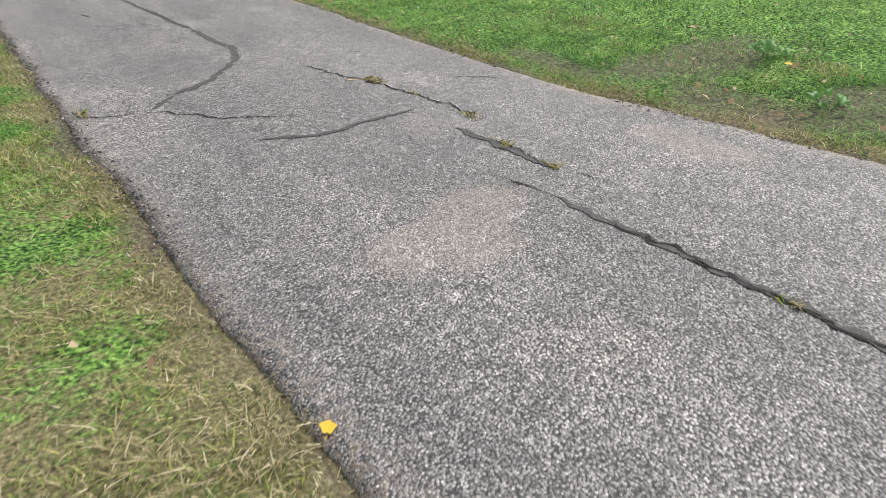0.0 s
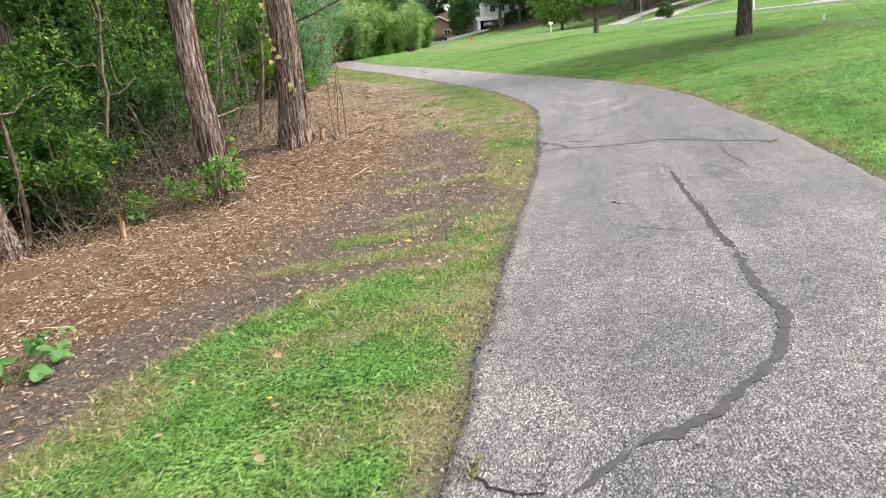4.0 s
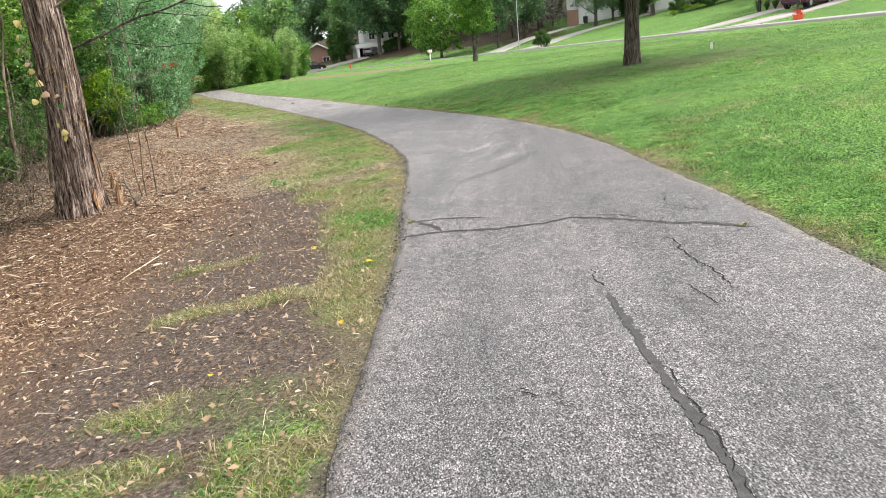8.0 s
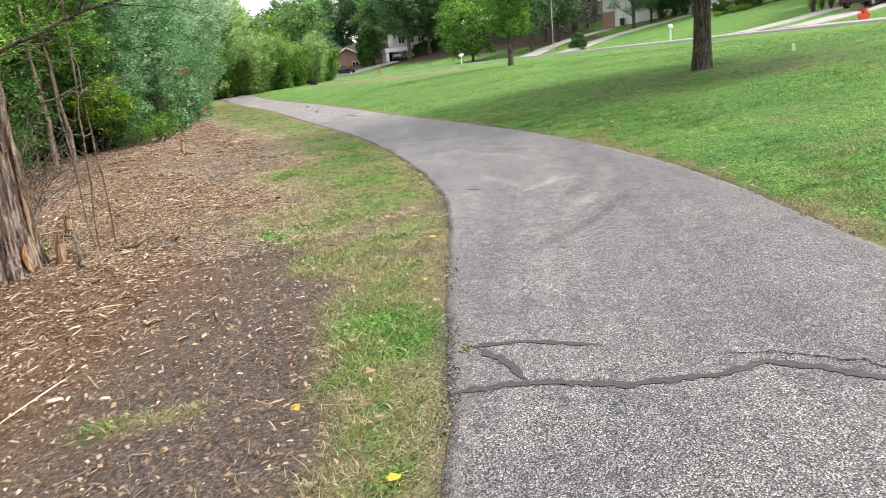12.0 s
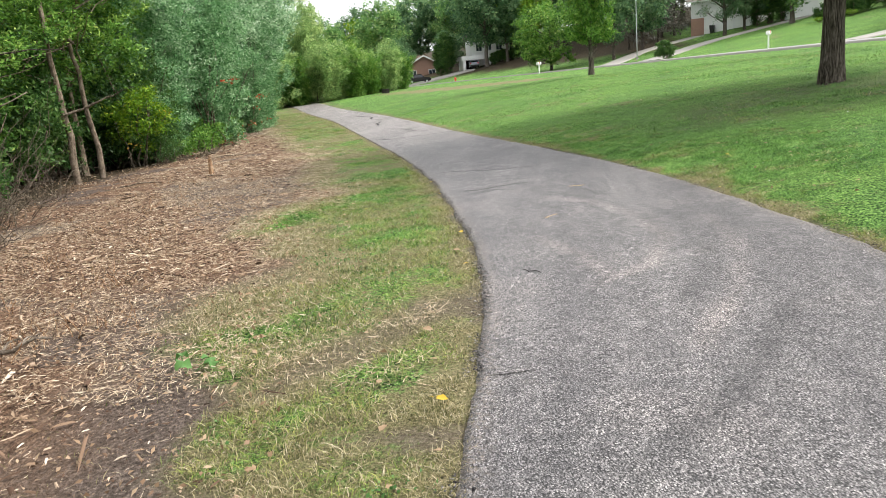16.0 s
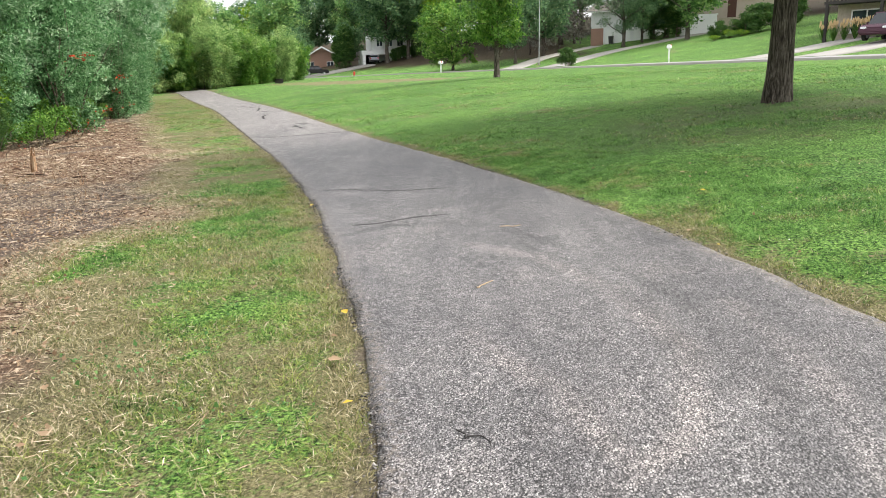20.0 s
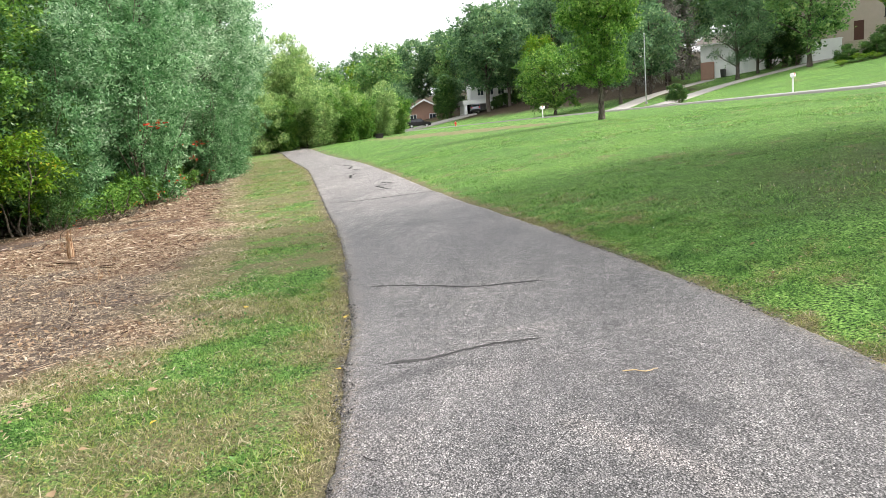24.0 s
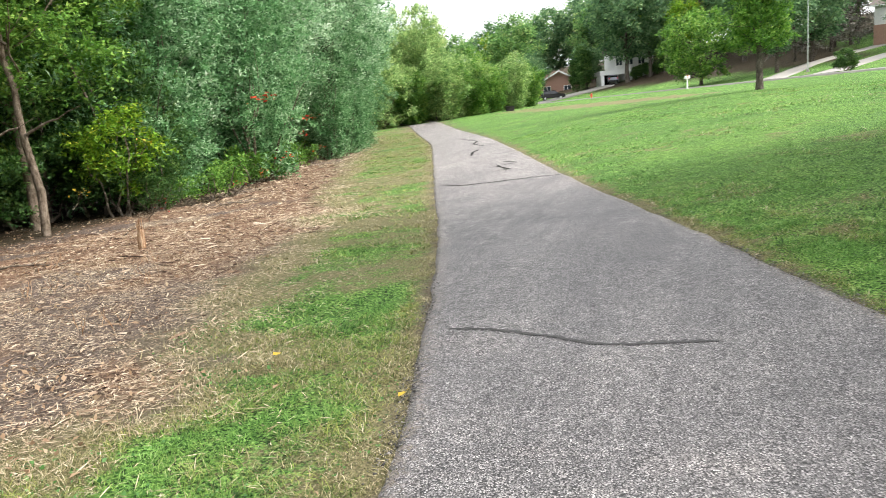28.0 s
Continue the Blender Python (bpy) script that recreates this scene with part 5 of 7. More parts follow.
# ---- the wood on the left ----
dark_a = stand(shrub("woodland_shrub", "dense dark green shrub at the edge of the wood", "dark_leaf", 1.3, 2.8, 55, 0.42, 9500, 0.08, 21, low=-0.02), -7.7, 7.0)
dark_b = stand(shrub("woodland_shrub", "loose dark green understory shrub with bare stems", "dark_leaf", 1.1, 2.0, 22, 0.36, 3600, 0.085, 22, stems=12), -7.7, 9.3, 40)
green_a = stand(shrub("woodland_shrub", "mid-green leafy shrub between the trunks", "green_leaf", 1.2, 2.4, 28, 0.4, 4800, 0.08, 23), -7.3, 12.9, 80)
low_a = stand(shrub("ground_shrub", "low light green seedling shrub beside a trunk", "pear_leaf", 0.4, 0.6, 14, 0.15, 520, 0.06, 24, stems=5), -4.55, 13.1, 10, 1.2)
silver_a = stand(shrub("olive_shrub", "tall silvery grey-green shrub with narrow leaves", "silver_leaf", 2.5, 8.6, 150, 0.68, 26000, 0.13, 25, narrow=0.36, stems=12, low=-0.02), -14.6, 36.0)
silver_b = stand(shrub("olive_shrub", "grey-green shrub leaning over the mulch", "olive_leaf", 2.0, 5.2, 100, 0.52, 16000, 0.115, 26, narrow=0.36, stems=10, low=-0.03), -13.6, 39.5, 30)
lime_a = stand(shrub("boxelder_shrub", "bright yellow-green shrub with hanging compound leaves", "lime_leaf", 0.95, 1.9, 30, 0.32, 5200, 0.09, 27, narrow=0.38, droop=0.5, low=0.2), -12.6, 33.2, 0, 1.15)
willow_a = stand(shrub("willow_shrub", "broad willow shrub with arching yellow-green foliage", "willow_leaf", 3.6, 7.2, 210, 0.7, 22000, 0.24, 28, narrow=0.32, stems=12, droop=0.35, low=-0.04), -31.5, 88.0)
tall_a = stand(tree("woodland_tree", "tall leafy tree standing in the wood", "green_leaf", "bark", 11.0, 0.17, 3.0, 2.9, 3.8, 70, 0.85, 11000, 0.15, 31, limbs=14), -8.6, 14.0)
tall_b = stand(tree("woodland_tree", "tall slender tree with dark foliage in the wood", "dark_leaf", "bark", 9.5, 0.13, 2.2, 2.3, 3.6, 60, 0.75, 9500, 0.14, 32, limbs=12), -7.4, 5.0)

silver_tree = stand(tree("olive_tree", "tall silvery green tree leaning out of the thicket", "silver_leaf", "bark", 12.5, 0.16, 1.5, 3.0, 5.2, 150, 0.8, 26000, 0.15, 33, limbs=14, narrow=0.36, lean=(0.8, 0), hollow=0.35), -16.8, 47.0)


def plume(name, label, material, rx, tall, shoots, n_leaves, leaf, seed, narrow=0.36, spread=0.55, droop=0.2):
    """A thicket shrub of many long shoots that lean outwards, each with its own tuft of leaves."""
    root = tagged(new(name), label, "shrub")
    q = np.random.default_rng(seed)
    cs, rs, stems = [], [], []
    for k in range(shoots):
        a = 2.4 * k + q.uniform(-0.4, 0.4)
        u = np.sqrt((k + 0.5) / shoots) * q.uniform(0.75, 1.15)
        h = tall * q.uniform(0.5, 1.08) * (1 - 0.25 * u)
        base = np.array([math.cos(a), math.sin(a), 0]) * 0.3 * rx * u
        tip = np.array([math.cos(a) * rx * u, math.sin(a) * rx * u, h])
        line = bend(base - np.array([0, 0, 0.1]), tip, 9, 0.25)
        line[:, :2] -= (tip[:2] - base[:2]) * (np.sin(np.linspace(0, np.pi, 9)) * 0.22)[:, None]
        stems.append(tube(line, np.linspace(0.03, 0.006, 9), 5))
        for j in range(1, 9):
            w = spread * (1.15 - 0.75 * j / 8) * q.uniform(0.55, 1.3)
            cs.append(line[j] + q.normal(size=3) * 0.22 * w)
            rs.append((w, w, w * 1.15))
    for v, f in stems[:12]:
        put("stem", mesh_np("stem", v, f, "twig", True), root)
    put("foliage", foliage("foliage", n_leaves, np.array(cs), np.array(rs), material, leaf, narrow, 0.3, droop, 0.55), root)
    return root


silver_c = stand(plume("olive_shrub", "tall silvery shrub with long shoots leaning out over the mulch", "olive_leaf", 3.3, 9.5, 34, 30000, 0.13, 81), -14.4, 40.5)
willow_b = stand(plume("willow_shrub", "upright willow shrub with uneven yellow-green shoots", "willow_leaf", 2.6, 7.4, 26, 15000, 0.22, 82, narrow=0.34, spread=0.7), -26.0, 91.0)
willow_c = stand(plume("willow_shrub", "mid-green willow shrub with loose arching shoots", "pear_leaf", 2.3, 6.0, 22, 12000, 0.22, 83, narrow=0.4, spread=0.65), -23.4, 93.2)
willow_d = stand(plume("willow_shrub", "darker green leafy shrub in the willow thicket", "green_leaf", 2.2, 5.2, 22, 12000, 0.2, 84, narrow=0.45, spread=0.65), -28.6, 89.4)
aspen = stand(tree("woodland_tree", "yellow-green tree rising above the thicket", "willow_leaf", "bark", 11.0, 0.15, 1.5, 2.6, 4.6, 130, 0.75, 18000, 0.2, 34, limbs=14, narrow=0.45, hollow=0.35), -29.5, 69.0)
box_elder = stand(tree("boxelder_tree", "leafy yellow-green tree with low branches at the thicket's edge", "pear_leaf", "smooth_bark", 8.5, 0.10, 1.6, 2.5, 3.2, 90, 0.6, 22000, 0.105, 35, limbs=14, narrow=0.5, hollow=0.3, droop=0.3), -13.4, 31.6)
for x, y, s, a in ((-13.6, 28.6, 0.9, 80), (-12.2, 25.6, 0.85, 170), (-9.6, 21.5, 0.85, 20), (-14.8, 34.4, 1.0, 250)):
    again(box_elder, x, y, a, s)
for x, y, s in ((-26.8, 90.5, 0.5), (-23.2, 94.5, 0.48), (-30.5, 92.5, 0.55), (-20.2, 99.0, 0.45), (-33.5, 89.5, 0.6)):
    again(aspen, x, y, 90 * s + x, s, label="young yellow-green tree among the willows")
r = np.random.default_rng(77)
for x, y, s, a in ((-17.4, 51.5, 1.05, 30), (-18.8, 55.5, 1.12, 75), (-20.6, 59.5, 1.05, 10), (-15.6, 43.5, 0.85, 50), (-22.4, 63.5, 0.85, 140)):
    again(silver_tree, x, y, a, s)
for x, y, s, a in ((-16.5, 49.8, 0.8, 40), (-17.6, 53.4, 0.85, 160), (-19.3, 57.6, 0.85, 250), (-21.2, 61.8, 0.8, 310)):
    again(silver_c, x, y, a, s)
for x, y, s in ((-27.5, 70.0, 0.9), (-31.5, 77.0, 0.95), (-36, 84, 1.0), (-29, 73, 1.05)):
    again(aspen, x, y, 70 * s, s)


def along_wood(y0, y1, step, depth, protos, s0, s1, jitter=0.5):
    y = y0
    k = 0
    while y < y1:
        x = float(along(WOOD, y)) - depth + r.uniform(-jitter, jitter)
        s = r.uniform(s0, s1)
        again(protos[k % len(protos)], x, y + r.uniform(-0.4, 0.4), r.uniform(0, 360), s, s * r.uniform(0.9, 1.2))
        k += 1
        y += step * r.uniform(0.8, 1.2)


along_wood(-3, 27, 2.5, 1.7, (dark_b, dark_a, dark_b), 0.7, 1.0)
along_wood(-2, 30, 2.2, 3.6, (dark_a, green_a), 1.1, 1.6)
along_wood(-4, 34, 3.2, 6.5, (tall_b, tall_a, tall_b), 0.9, 1.25, 1.0)
along_wood(-4, 40, 4.2, 10.5, (tall_a, tall_b), 1.0, 1.35, 1.2)
along_wood(-6, 44, 3.4, 9.0, (dark_a,), 1.9, 2.5, 1.0)
# the silvery thicket beside the far mulch
along_wood(34.5, 40, 2.2, 2.0, (silver_b, silver_c), 0.85, 1.05)
along_wood(40, 66, 3.0, 2.2, (silver_b, silver_a, silver_a), 1.15, 1.4)
along_wood(26, 36, 2.6, 2.4, (green_a, dark_a), 1.2, 1.6)
along_wood(24, 40, 3.6, 3.6, (tall_b, tall_a), 0.75, 0.95)
along_wood(33, 72, 3.6, 4.8, (silver_a,), 1.25, 1.5, 0.8)
along_wood(60, 84, 4.5, 2.5, (silver_b, willow_a), 0.7, 0.95)
along_wood(40, 95, 7.5, 9.5, (tall_a, tall_b), 1.0, 1.3, 1.0)
along_wood(39, 68, 2.7, 1.9, (silver_c,), 0.85, 1.15, 0.3)
# leafy dark edge where small trunks stand
for x, y, s in ((-14.4, 30.6, 1.2), (-12.9, 34.0, 1.0), (-14.8, 32.6, 1.5)):
    again(dark_a, x, y, 50 * x, s)
for x, y, s in ((-11.9, 33.4, 0.5),):
    again(dark_b, x, y, 70 * y, s, label="low dark green shrub at the foot of the thicket")
for x, y, s in ((-5.95, 12.9, 0.8), (-6.8, 9.6, 1.1), (-5.3, 13.2, 0.8), (-4.6, 16.6, 0.8), (-12.1, 36.5, 1.5), (-12.9, 38.6, 1.6), (-11.6, 35.0, 1.3), (-13.8, 41.5, 1.7)):
    again(low_a, x, y, 90 * x, s)
for k in range(22):
    y = 34.5 + 1.3 * k
    again(low_a, float(along(WOOD, y)) + 0.1 + 0.5 * math.sin(k * 2.1), y, 77 * k, 1.1 + 0.9 * ((k * 0.618) % 1), label="low pale green weeds along the foot of the thicket")
# willows that close the view where the path bends away
kinds = (willow_b, willow_c, willow_b, willow_d, willow_c)
for k, (x, y) in enumerate(((-25.2, 92.4), (-22.4, 95.2), (-20.6, 98.4), (-21.8, 100.6), (-20.6, 104.0), (-27.4, 92.6), (-29.6, 90.6), (-31.8, 89.2), (-34.2, 88.6), (-24.0, 96.6), (-26.6, 95.2), (-29.4, 94.2), (-32.4, 92.8), (-35.6, 91.4), (-23.4, 100.4), (-26.0, 99.0), (-29.2, 98.0), (-32.8, 96.6), (-36.6, 95.4), (-40.4, 95.0), (-23.4, 105.2), (-27.2, 103.6), (-38.6, 91.0))):
    s = 0.62 + 0.5 * ((k * 0.618) % 1)
    again(kinds[k % 5], x, y, 137 * k, s, s * (0.8 + 0.45 * ((k * 0.377) % 1)))
for x, y, s, a in ((-33, 101, 1.1, 160), (-41, 99, 1.2, 250), (-29, 106, 1.1, 20), (-38, 104, 1.3, 70), (-46, 100, 1.3, 140)):
    again(willow_a, x, y, a, s, s * (0.85 + 0.4 * ((x * 0.618) % 1)))
for x, y, s in ((-29.8, 97, 0.8), (-33.6, 95.5, 0.9), (-36.8, 92.5, 1.0), (-32, 101.5, 0.95), (-40, 97, 1.2)):
    again(aspen, x, y, 60 * x, s, s * 1.28, label="tall loose yellow-green tree rising behind the willows")
for x, y, s in ((-37, 101, 0.8), (-42, 104, 1.15), (-36, 110, 0.8), (-49, 110, 1.2)):
    again(tall_a, x, y, 30 * s, s, label="tall leafy tree behind the willow thicket")


def sapling(x, y, tall, rad, lean, label):
    root = tagged(new("sapling"), label, "sapling")
    v, f = tube(bend((0, 0, -0.15), (lean[0] * tall, lean[1] * tall, tall), 14, 0.12 if rad > 0.015 else 0.05), np.linspace(rad, rad * 0.35, 14), 8, 0.03)
    put("trunk", mesh_np("trunk", v, f, "smooth_bark", True), root)
    for k in range(5):
        z = tall * (0.3 + 0.13 * k)
        a = 2.4 * k + x
        p = np.array([lean[0] * z, lean[1] * z, z])
        v, f = tube(bend(p, p + np.array([np.cos(a), np.sin(a), 0.35]) * tall * 0.2, 6, 0.1), np.linspace(rad * 0.4, 0.005, 6), 5)
        put("branch", mesh_np("branch", v, f, "twig", True), root)
    root.matrix_basis = pose(*on(x, y))
    return root


sapling(-12.4, 30.9, 6.5, 0.085, (-0.03, 0.0), "slim bare trunk at the edge of the thicket")
sapling(-12.0, 29.3, 6.0, 0.10, (-0.05, 0.02), "grey trunk leaning at the edge of the thicket")
for k in range(20):
    y = 4.5 + 1.1 * k
    x = float(along(WOOD, y)) - 0.5 - 2.6 * ((k * 0.618) % 1)
    sapling(x, y, 3.2 + 2.5 * ((k * 0.37) % 1), 0.022 + 0.03 * ((k * 0.53) % 1), (0.25 * math.sin(k * 2.1), 0.2 * math.cos(k * 1.3)), "thin bare understory stem in the wood")
for x, y, lean in ((-3.85, 16.75, (0.03, 0.05)), (-3.8, 17.0, (-0.03, 0.02)), (-3.95, 16.9, (-0.06, 0.0))):
    sapling(x, y, 3.0, 0.011, lean, "thin bare shoot beside the cedar")


def brush(n, y0, y1, seed):
    rr = np.random.default_rng(seed)
    pieces = []
    for k in range(n):
        y = rr.uniform(y0, y1)
        x = float(along(WOOD, y)) - rr.uniform(-0.15, 2.6)
        z = float(height(x, y))
        a = rr.uniform(0, 2 * np.pi)
        L = rr.uniform(0.7, 2.4)
        e = (x + np.cos(a) * L * 0.6, y + np.sin(a) * L * 0.6, z + rr.uniform(0.1, 1.7) * L * 0.6)
        pieces.append(tube(bend((x, y, z - 0.05), e, 7, 0.25), np.linspace(rr.uniform(0.004, 0.012), 0.002, 7), 4))
    return joined(pieces)


v, f = brush(900, 4, 27, 4)
tagged(new("bare_brush", mesh_np("bare_brush", v, f, "twig", True)), "tangle of thin bare grey twigs along the wood's edge", "brush", kind="stuff")


def fallen_branch(x, y, L, rad, yaw, rise, label):
    root = tagged(new("fallen_branch"), label, "branch", "fallen branches")
    line = bend((0, 0, rad), (L, 0, rad + rise), 10, 0.08)
    v, f = tube(line, np.linspace(rad, rad * 0.3, 10), 7, 0.04)
    put("stem", mesh_np("stem", v, f, "twig", True), root)
    for k in (3, 5, 7):
        e = line[k] + np.array([0.25 * L * 0.5, (0.3 if k % 2 else -0.3) * L * 0.5, 0.05])
        v, f = tube(bend(line[k], e, 5, 0.05), np.linspace(rad * 0.5, 0.003, 5), 5)
        put("twig", mesh_np("twig", v, f, "twig", True), root)
    root.matrix_basis = pose(*on(x, y), 0, 0, yaw)


fallen_branch(-3.7, 16.1, 1.3, 0.03, 120, 0.35, "dry fallen branch leaning beside the cedar")
fallen_branch(-6.2, 13.2, 1.8, 0.022, 60, 0.5, "bare fallen branch in the brush")
fallen_branch(-6.4, 11.8, 1.5, 0.018, 150, 0.4, "bare fallen branch in the brush")
fallen_branch(-9.8, 27.2, 1.6, 0.02, 20, 0.05, "thin fallen branch lying on the mulch")
fallen_branch(-10.8, 33.6, 1.4, 0.018, 10, 0.08, "pale fallen branch at the thicket's edge")
fallen_branch(-2.2, 8.0, 0.5, 0.008, 30, 0.02, "small dry stick on bare soil")
fallen_branch(-1.5, 10.6, 0.45, 0.007, 200, 0.02, "small dry stick on bare soil")


def stump(x, y, r0, h, label):
    """A torn stump: a short ridged trunk with splinters standing on its top."""
    root = tagged(new("tree_stump"), label, "stump")
    t = np.linspace(0, 1, 8)
    v, f = tube(np.stack([0.02 * t, 0.01 * t, -0.1 + t * (h * 0.7 + 0.1)], 1), r0 * (1.3 - 0.35 * t), 18, 0.06, 7)
    put("trunk", mesh_np("trunk", v, f, "split", True), root)
    for k in range(9):
        a = k * 2.4
        q = r0 * (0.15 + 0.08 * (k % 9))
        b = np.array([math.cos(a) * q, math.sin(a) * q, h * 0.45])
        v, f = tube(bend(b, b + np.array([0.01 * (k % 3), 0.01, h * (0.35 + 0.3 * ((k * 0.618) % 1))]), 4, 0.01), [r0 * 0.32, r0 * 0.26, r0 * 0.16, 0.004], 5, 0.1)
        put("splinter", mesh_np("splinter", v, f, "split"), root)
    root.matrix_basis = pose(*on(x, y))


stump(-7.95, 28.65, 0.045, 0.46, "pale torn sapling stump in the mulch")
stump(-5.4, 11.6, 0.036, 0.42, "orange split sapling stump at the wood's edge")
stump(-4.1, 16.4, 0.05, 0.35, "orange split stump beside the cedar")
stump(-4.9, 17.9, 0.045, 0.3, "short torn stump in the mulch")
stump(-6.9, 20.0, 0.05, 0.28, "short torn stump in the mulch")


def stalks(x, y, n, tall, spread, seed):
    """A clump of dead brown stalks that stand and lean in the mulch."""
    q = np.random.default_rng(seed)
    root = tagged(new("dead_stalks"), "clump of dead brown stalks standing in the mulch", "dead plant", "dead stalks")
    for k in range(n):
        b = np.append(q.normal(0, spread, 2), -0.02)
        e = b + np.append(q.normal(0, 0.35, 2) * tall, tall * q.uniform(0.4, 1.1))
        v, f = tube(bend(b, e, 5, 0.02), np.linspace(0.005, 0.002, 5), 4)
        put("stalk", mesh_np("stalk", v, f, "split" if k % 3 else "twig", True), root)
    root.matrix_basis = pose(*on(x, y))


for x, y, n, h, sd in ((-6.9, 10.9, 40, 0.55, 11), (-7.3, 10.2, 40, 0.6, 12), (-6.5, 11.5, 30, 0.4, 13), (-7.6, 9.6, 30, 0.5, 14), (-5.7, 12.2, 20, 0.25, 15), (-4.3, 17.6, 30, 0.2, 16), (-3.8, 18.6, 26, 0.2, 17), (-5.2, 19.4, 26, 0.22, 18), (-4.4, 20.6, 22, 0.2, 19)):
    stalks(x, y, n, h, 0.22, sd)
stalks(-3.4, 16.9, 34, 0.22, 0.16, 3)
for k, (x, y) in enumerate(((-5.6, 23.2), (-6.6, 24.6), (-5.0, 24.9), (-7.6, 25.2), (-6.0, 26.6), (-8.4, 27.4), (-7.0, 27.6), (-5.9, 21.6), (-7.4, 22.6), (-9.2, 30.0))):
    stalks(x, y, 12, 0.2, 0.2, 40 + k)
stalks(-3.0, 17.3, 18, 0.16, 0.12, 4)
stalks(-6.3, 23.4, 16, 0.2, 0.14, 5)
stalks(-7.2, 26.2, 14, 0.2, 0.12, 6)
fallen_branch(-4.0, 16.6, 0.9, 0.03, 10, 0.12, "pale broken branch lying in the mulch")


def stick(x, y, L, yaw, material, label):
    v, f = tube(bend((-L / 2, 0, 0.004), (L / 2, 0, 0.004), 8, 0.05) * np.array([1, 1, 0.1]) + np.array([0, 0, 0.006]), np.linspace(0.0035, 0.002, 8), 6)
    ob = new("stick", mesh_np("stick", v, f, material, True))
    ob.matrix_basis = pose(*on(x, y, PATH_LIFT), 0, 0, yaw)
    tagged(ob, label, "stick", "sticks on the path")


stick(0.65, 22.1, 0.2, 10, "plume", "pale tan twig lying on the asphalt")
stick(0.38, 20.18, 0.2, 55, "plume", "pale curved twig lying on the asphalt")
stick(0.3, 17.94, 0.2, -45, "dark_wood", "short dark twig lying on the asphalt")
stick(2.3, 4.7, 0.2, -30, "plume", "dry yellow twig lying in a crack")
stick(1.2, 9.1, 0.14, 100, "dark_wood", "short dark twig lying on the asphalt")


def broadleaf(x, y, s, n, seed):
    """A rosette of large lobed leaves on stalks."""
    rr = np.random.default_rng(seed)
    root = tagged(new("broadleaf_weed"), "bright green weed with large rounded lobed leaves on the mulch", "weed", "broadleaf weeds")
    for k in range(n):
        a, tilt = k * 2.4 + rr.uniform(-0.4, 0.4), rr.uniform(0.15, 0.6)
        d = rr.uniform(0.08, 0.26) * s
        z = rr.uniform(0.08, 0.2) * s
        m = 16
        th = np.linspace(0, 2 * np.pi, m, endpoint=False)
        R = rr.uniform(0.05, 0.085) * s * (1 + 0.16 * np.cos(5 * th) + 0.07 * np.cos(9 * th + 1))
        px, py = R * np.cos(th), R * np.sin(th) * 0.95
        pz = -0.35 * R * np.abs(np.sin(th)) * 0.5 + 0.02 * np.cos(3 * th)
        v = np.concatenate([np.stack([px, py, pz], 1), [[0, 0, 0.006]]])
        mt = np.array(pose(math.cos(a) * d, math.sin(a) * d, z, 0, math.degrees(tilt), math.degrees(a)))
        v = v @ mt[:3, :3].T + mt[:3, 3]
        i = np.arange(m)
        leaf = put("leaf", mesh_np("leaf", v, np.stack([i, (i + 1) % m, np.full(m, m)], 1), "weed_leaf", True), root)
        v, f = tube(bend((0, 0, -0.01), (math.cos(a) * d, math.sin(a) * d, z), 5, 0.02), np.full(5, 0.004 * s), 5)
        put("stalk", mesh_np("stalk", v, f, "weed_leaf", True), root)
    root.matrix_basis = pose(*on(x, y, 0.0))


for k, (x, y, s, n) in enumerate(((-2.43, 5.35, 0.95, 7), (-2.5, 5.8, 0.95, 6), (-2.5, 6.25, 1.05, 9), (-2.55, 6.62, 0.85, 6), (-1.75, 16.2, 0.6, 4), (-6.0, 12.8, 0.9, 6), (4.45, 3.15, 0.55, 6), (3.95, 2.35, 0.5, 5), (-5.6, 14.7, 1.0, 6))):
    broadleaf(x, y, s, n, k)


def sprig(x, y, z, s, n, seed, material, label):
    """A spray of coloured leaves on a thin shoot."""
    rr = np.random.default_rng(seed)
    root = tagged(new("leafy_sprig"), label, "sprig", "coloured sprigs")
    v, f = tube(bend((-0.4 * s, 0, -0.5 * s), (0, 0, 0), 6, 0.06), np.linspace(0.01, 0.004, 6), 5)
    put("shoot", mesh_np("shoot", v, f, "twig", True), root)
    v, f = leaf_quads(rr.normal(size=(n, 3)) * np.array([0.16, 0.16, 0.08]) * s, 0.11 * s, 0.05 * s, 0.0)
    put("leaves", mesh_np("leaves", v, f, material), root)
    root.matrix_basis = pose(x, y, z)


for k, (x, y, z, s, n) in enumerate(((-11.7, 37.0, 2.25, 1.1, 20), (-11.2, 38.4, 1.65, 0.9, 14), (-11.25, 38.2, 1.2, 0.8, 9), (-10.9, 36.5, 0.75, 0.8, 9), (-10.8, 35.3, 0.45, 0.7, 8), (-10.7, 34.2, 0.35, 0.6, 7), (-10.4, 31.2, 0.3, 0.6, 6), (-11.4, 39.3, 0.8, 0.7, 7))):
    sprig(x + 0.55, y, z, s, n, k, "red_leaf", "spray of red autumn leaves in the green thicket")
for k, (x, y, z, s, n) in enumerate(((-11.1, 32.6, 1.5, 0.6, 12), (-4.3, 15.8, 2.0, 0.35, 4), (-4.25, 15.85, 1.75, 0.3, 3), (-4.35, 15.8, 2.4, 0.35, 3), (-4.2, 15.95, 1.3, 0.25, 3), (-11.1, 30.7, 0.7, 0.7, 10))):
    sprig(x, y, z, s, n, 40 + k, "yellow_leaf", "spray of yellow leaves among the foliage")


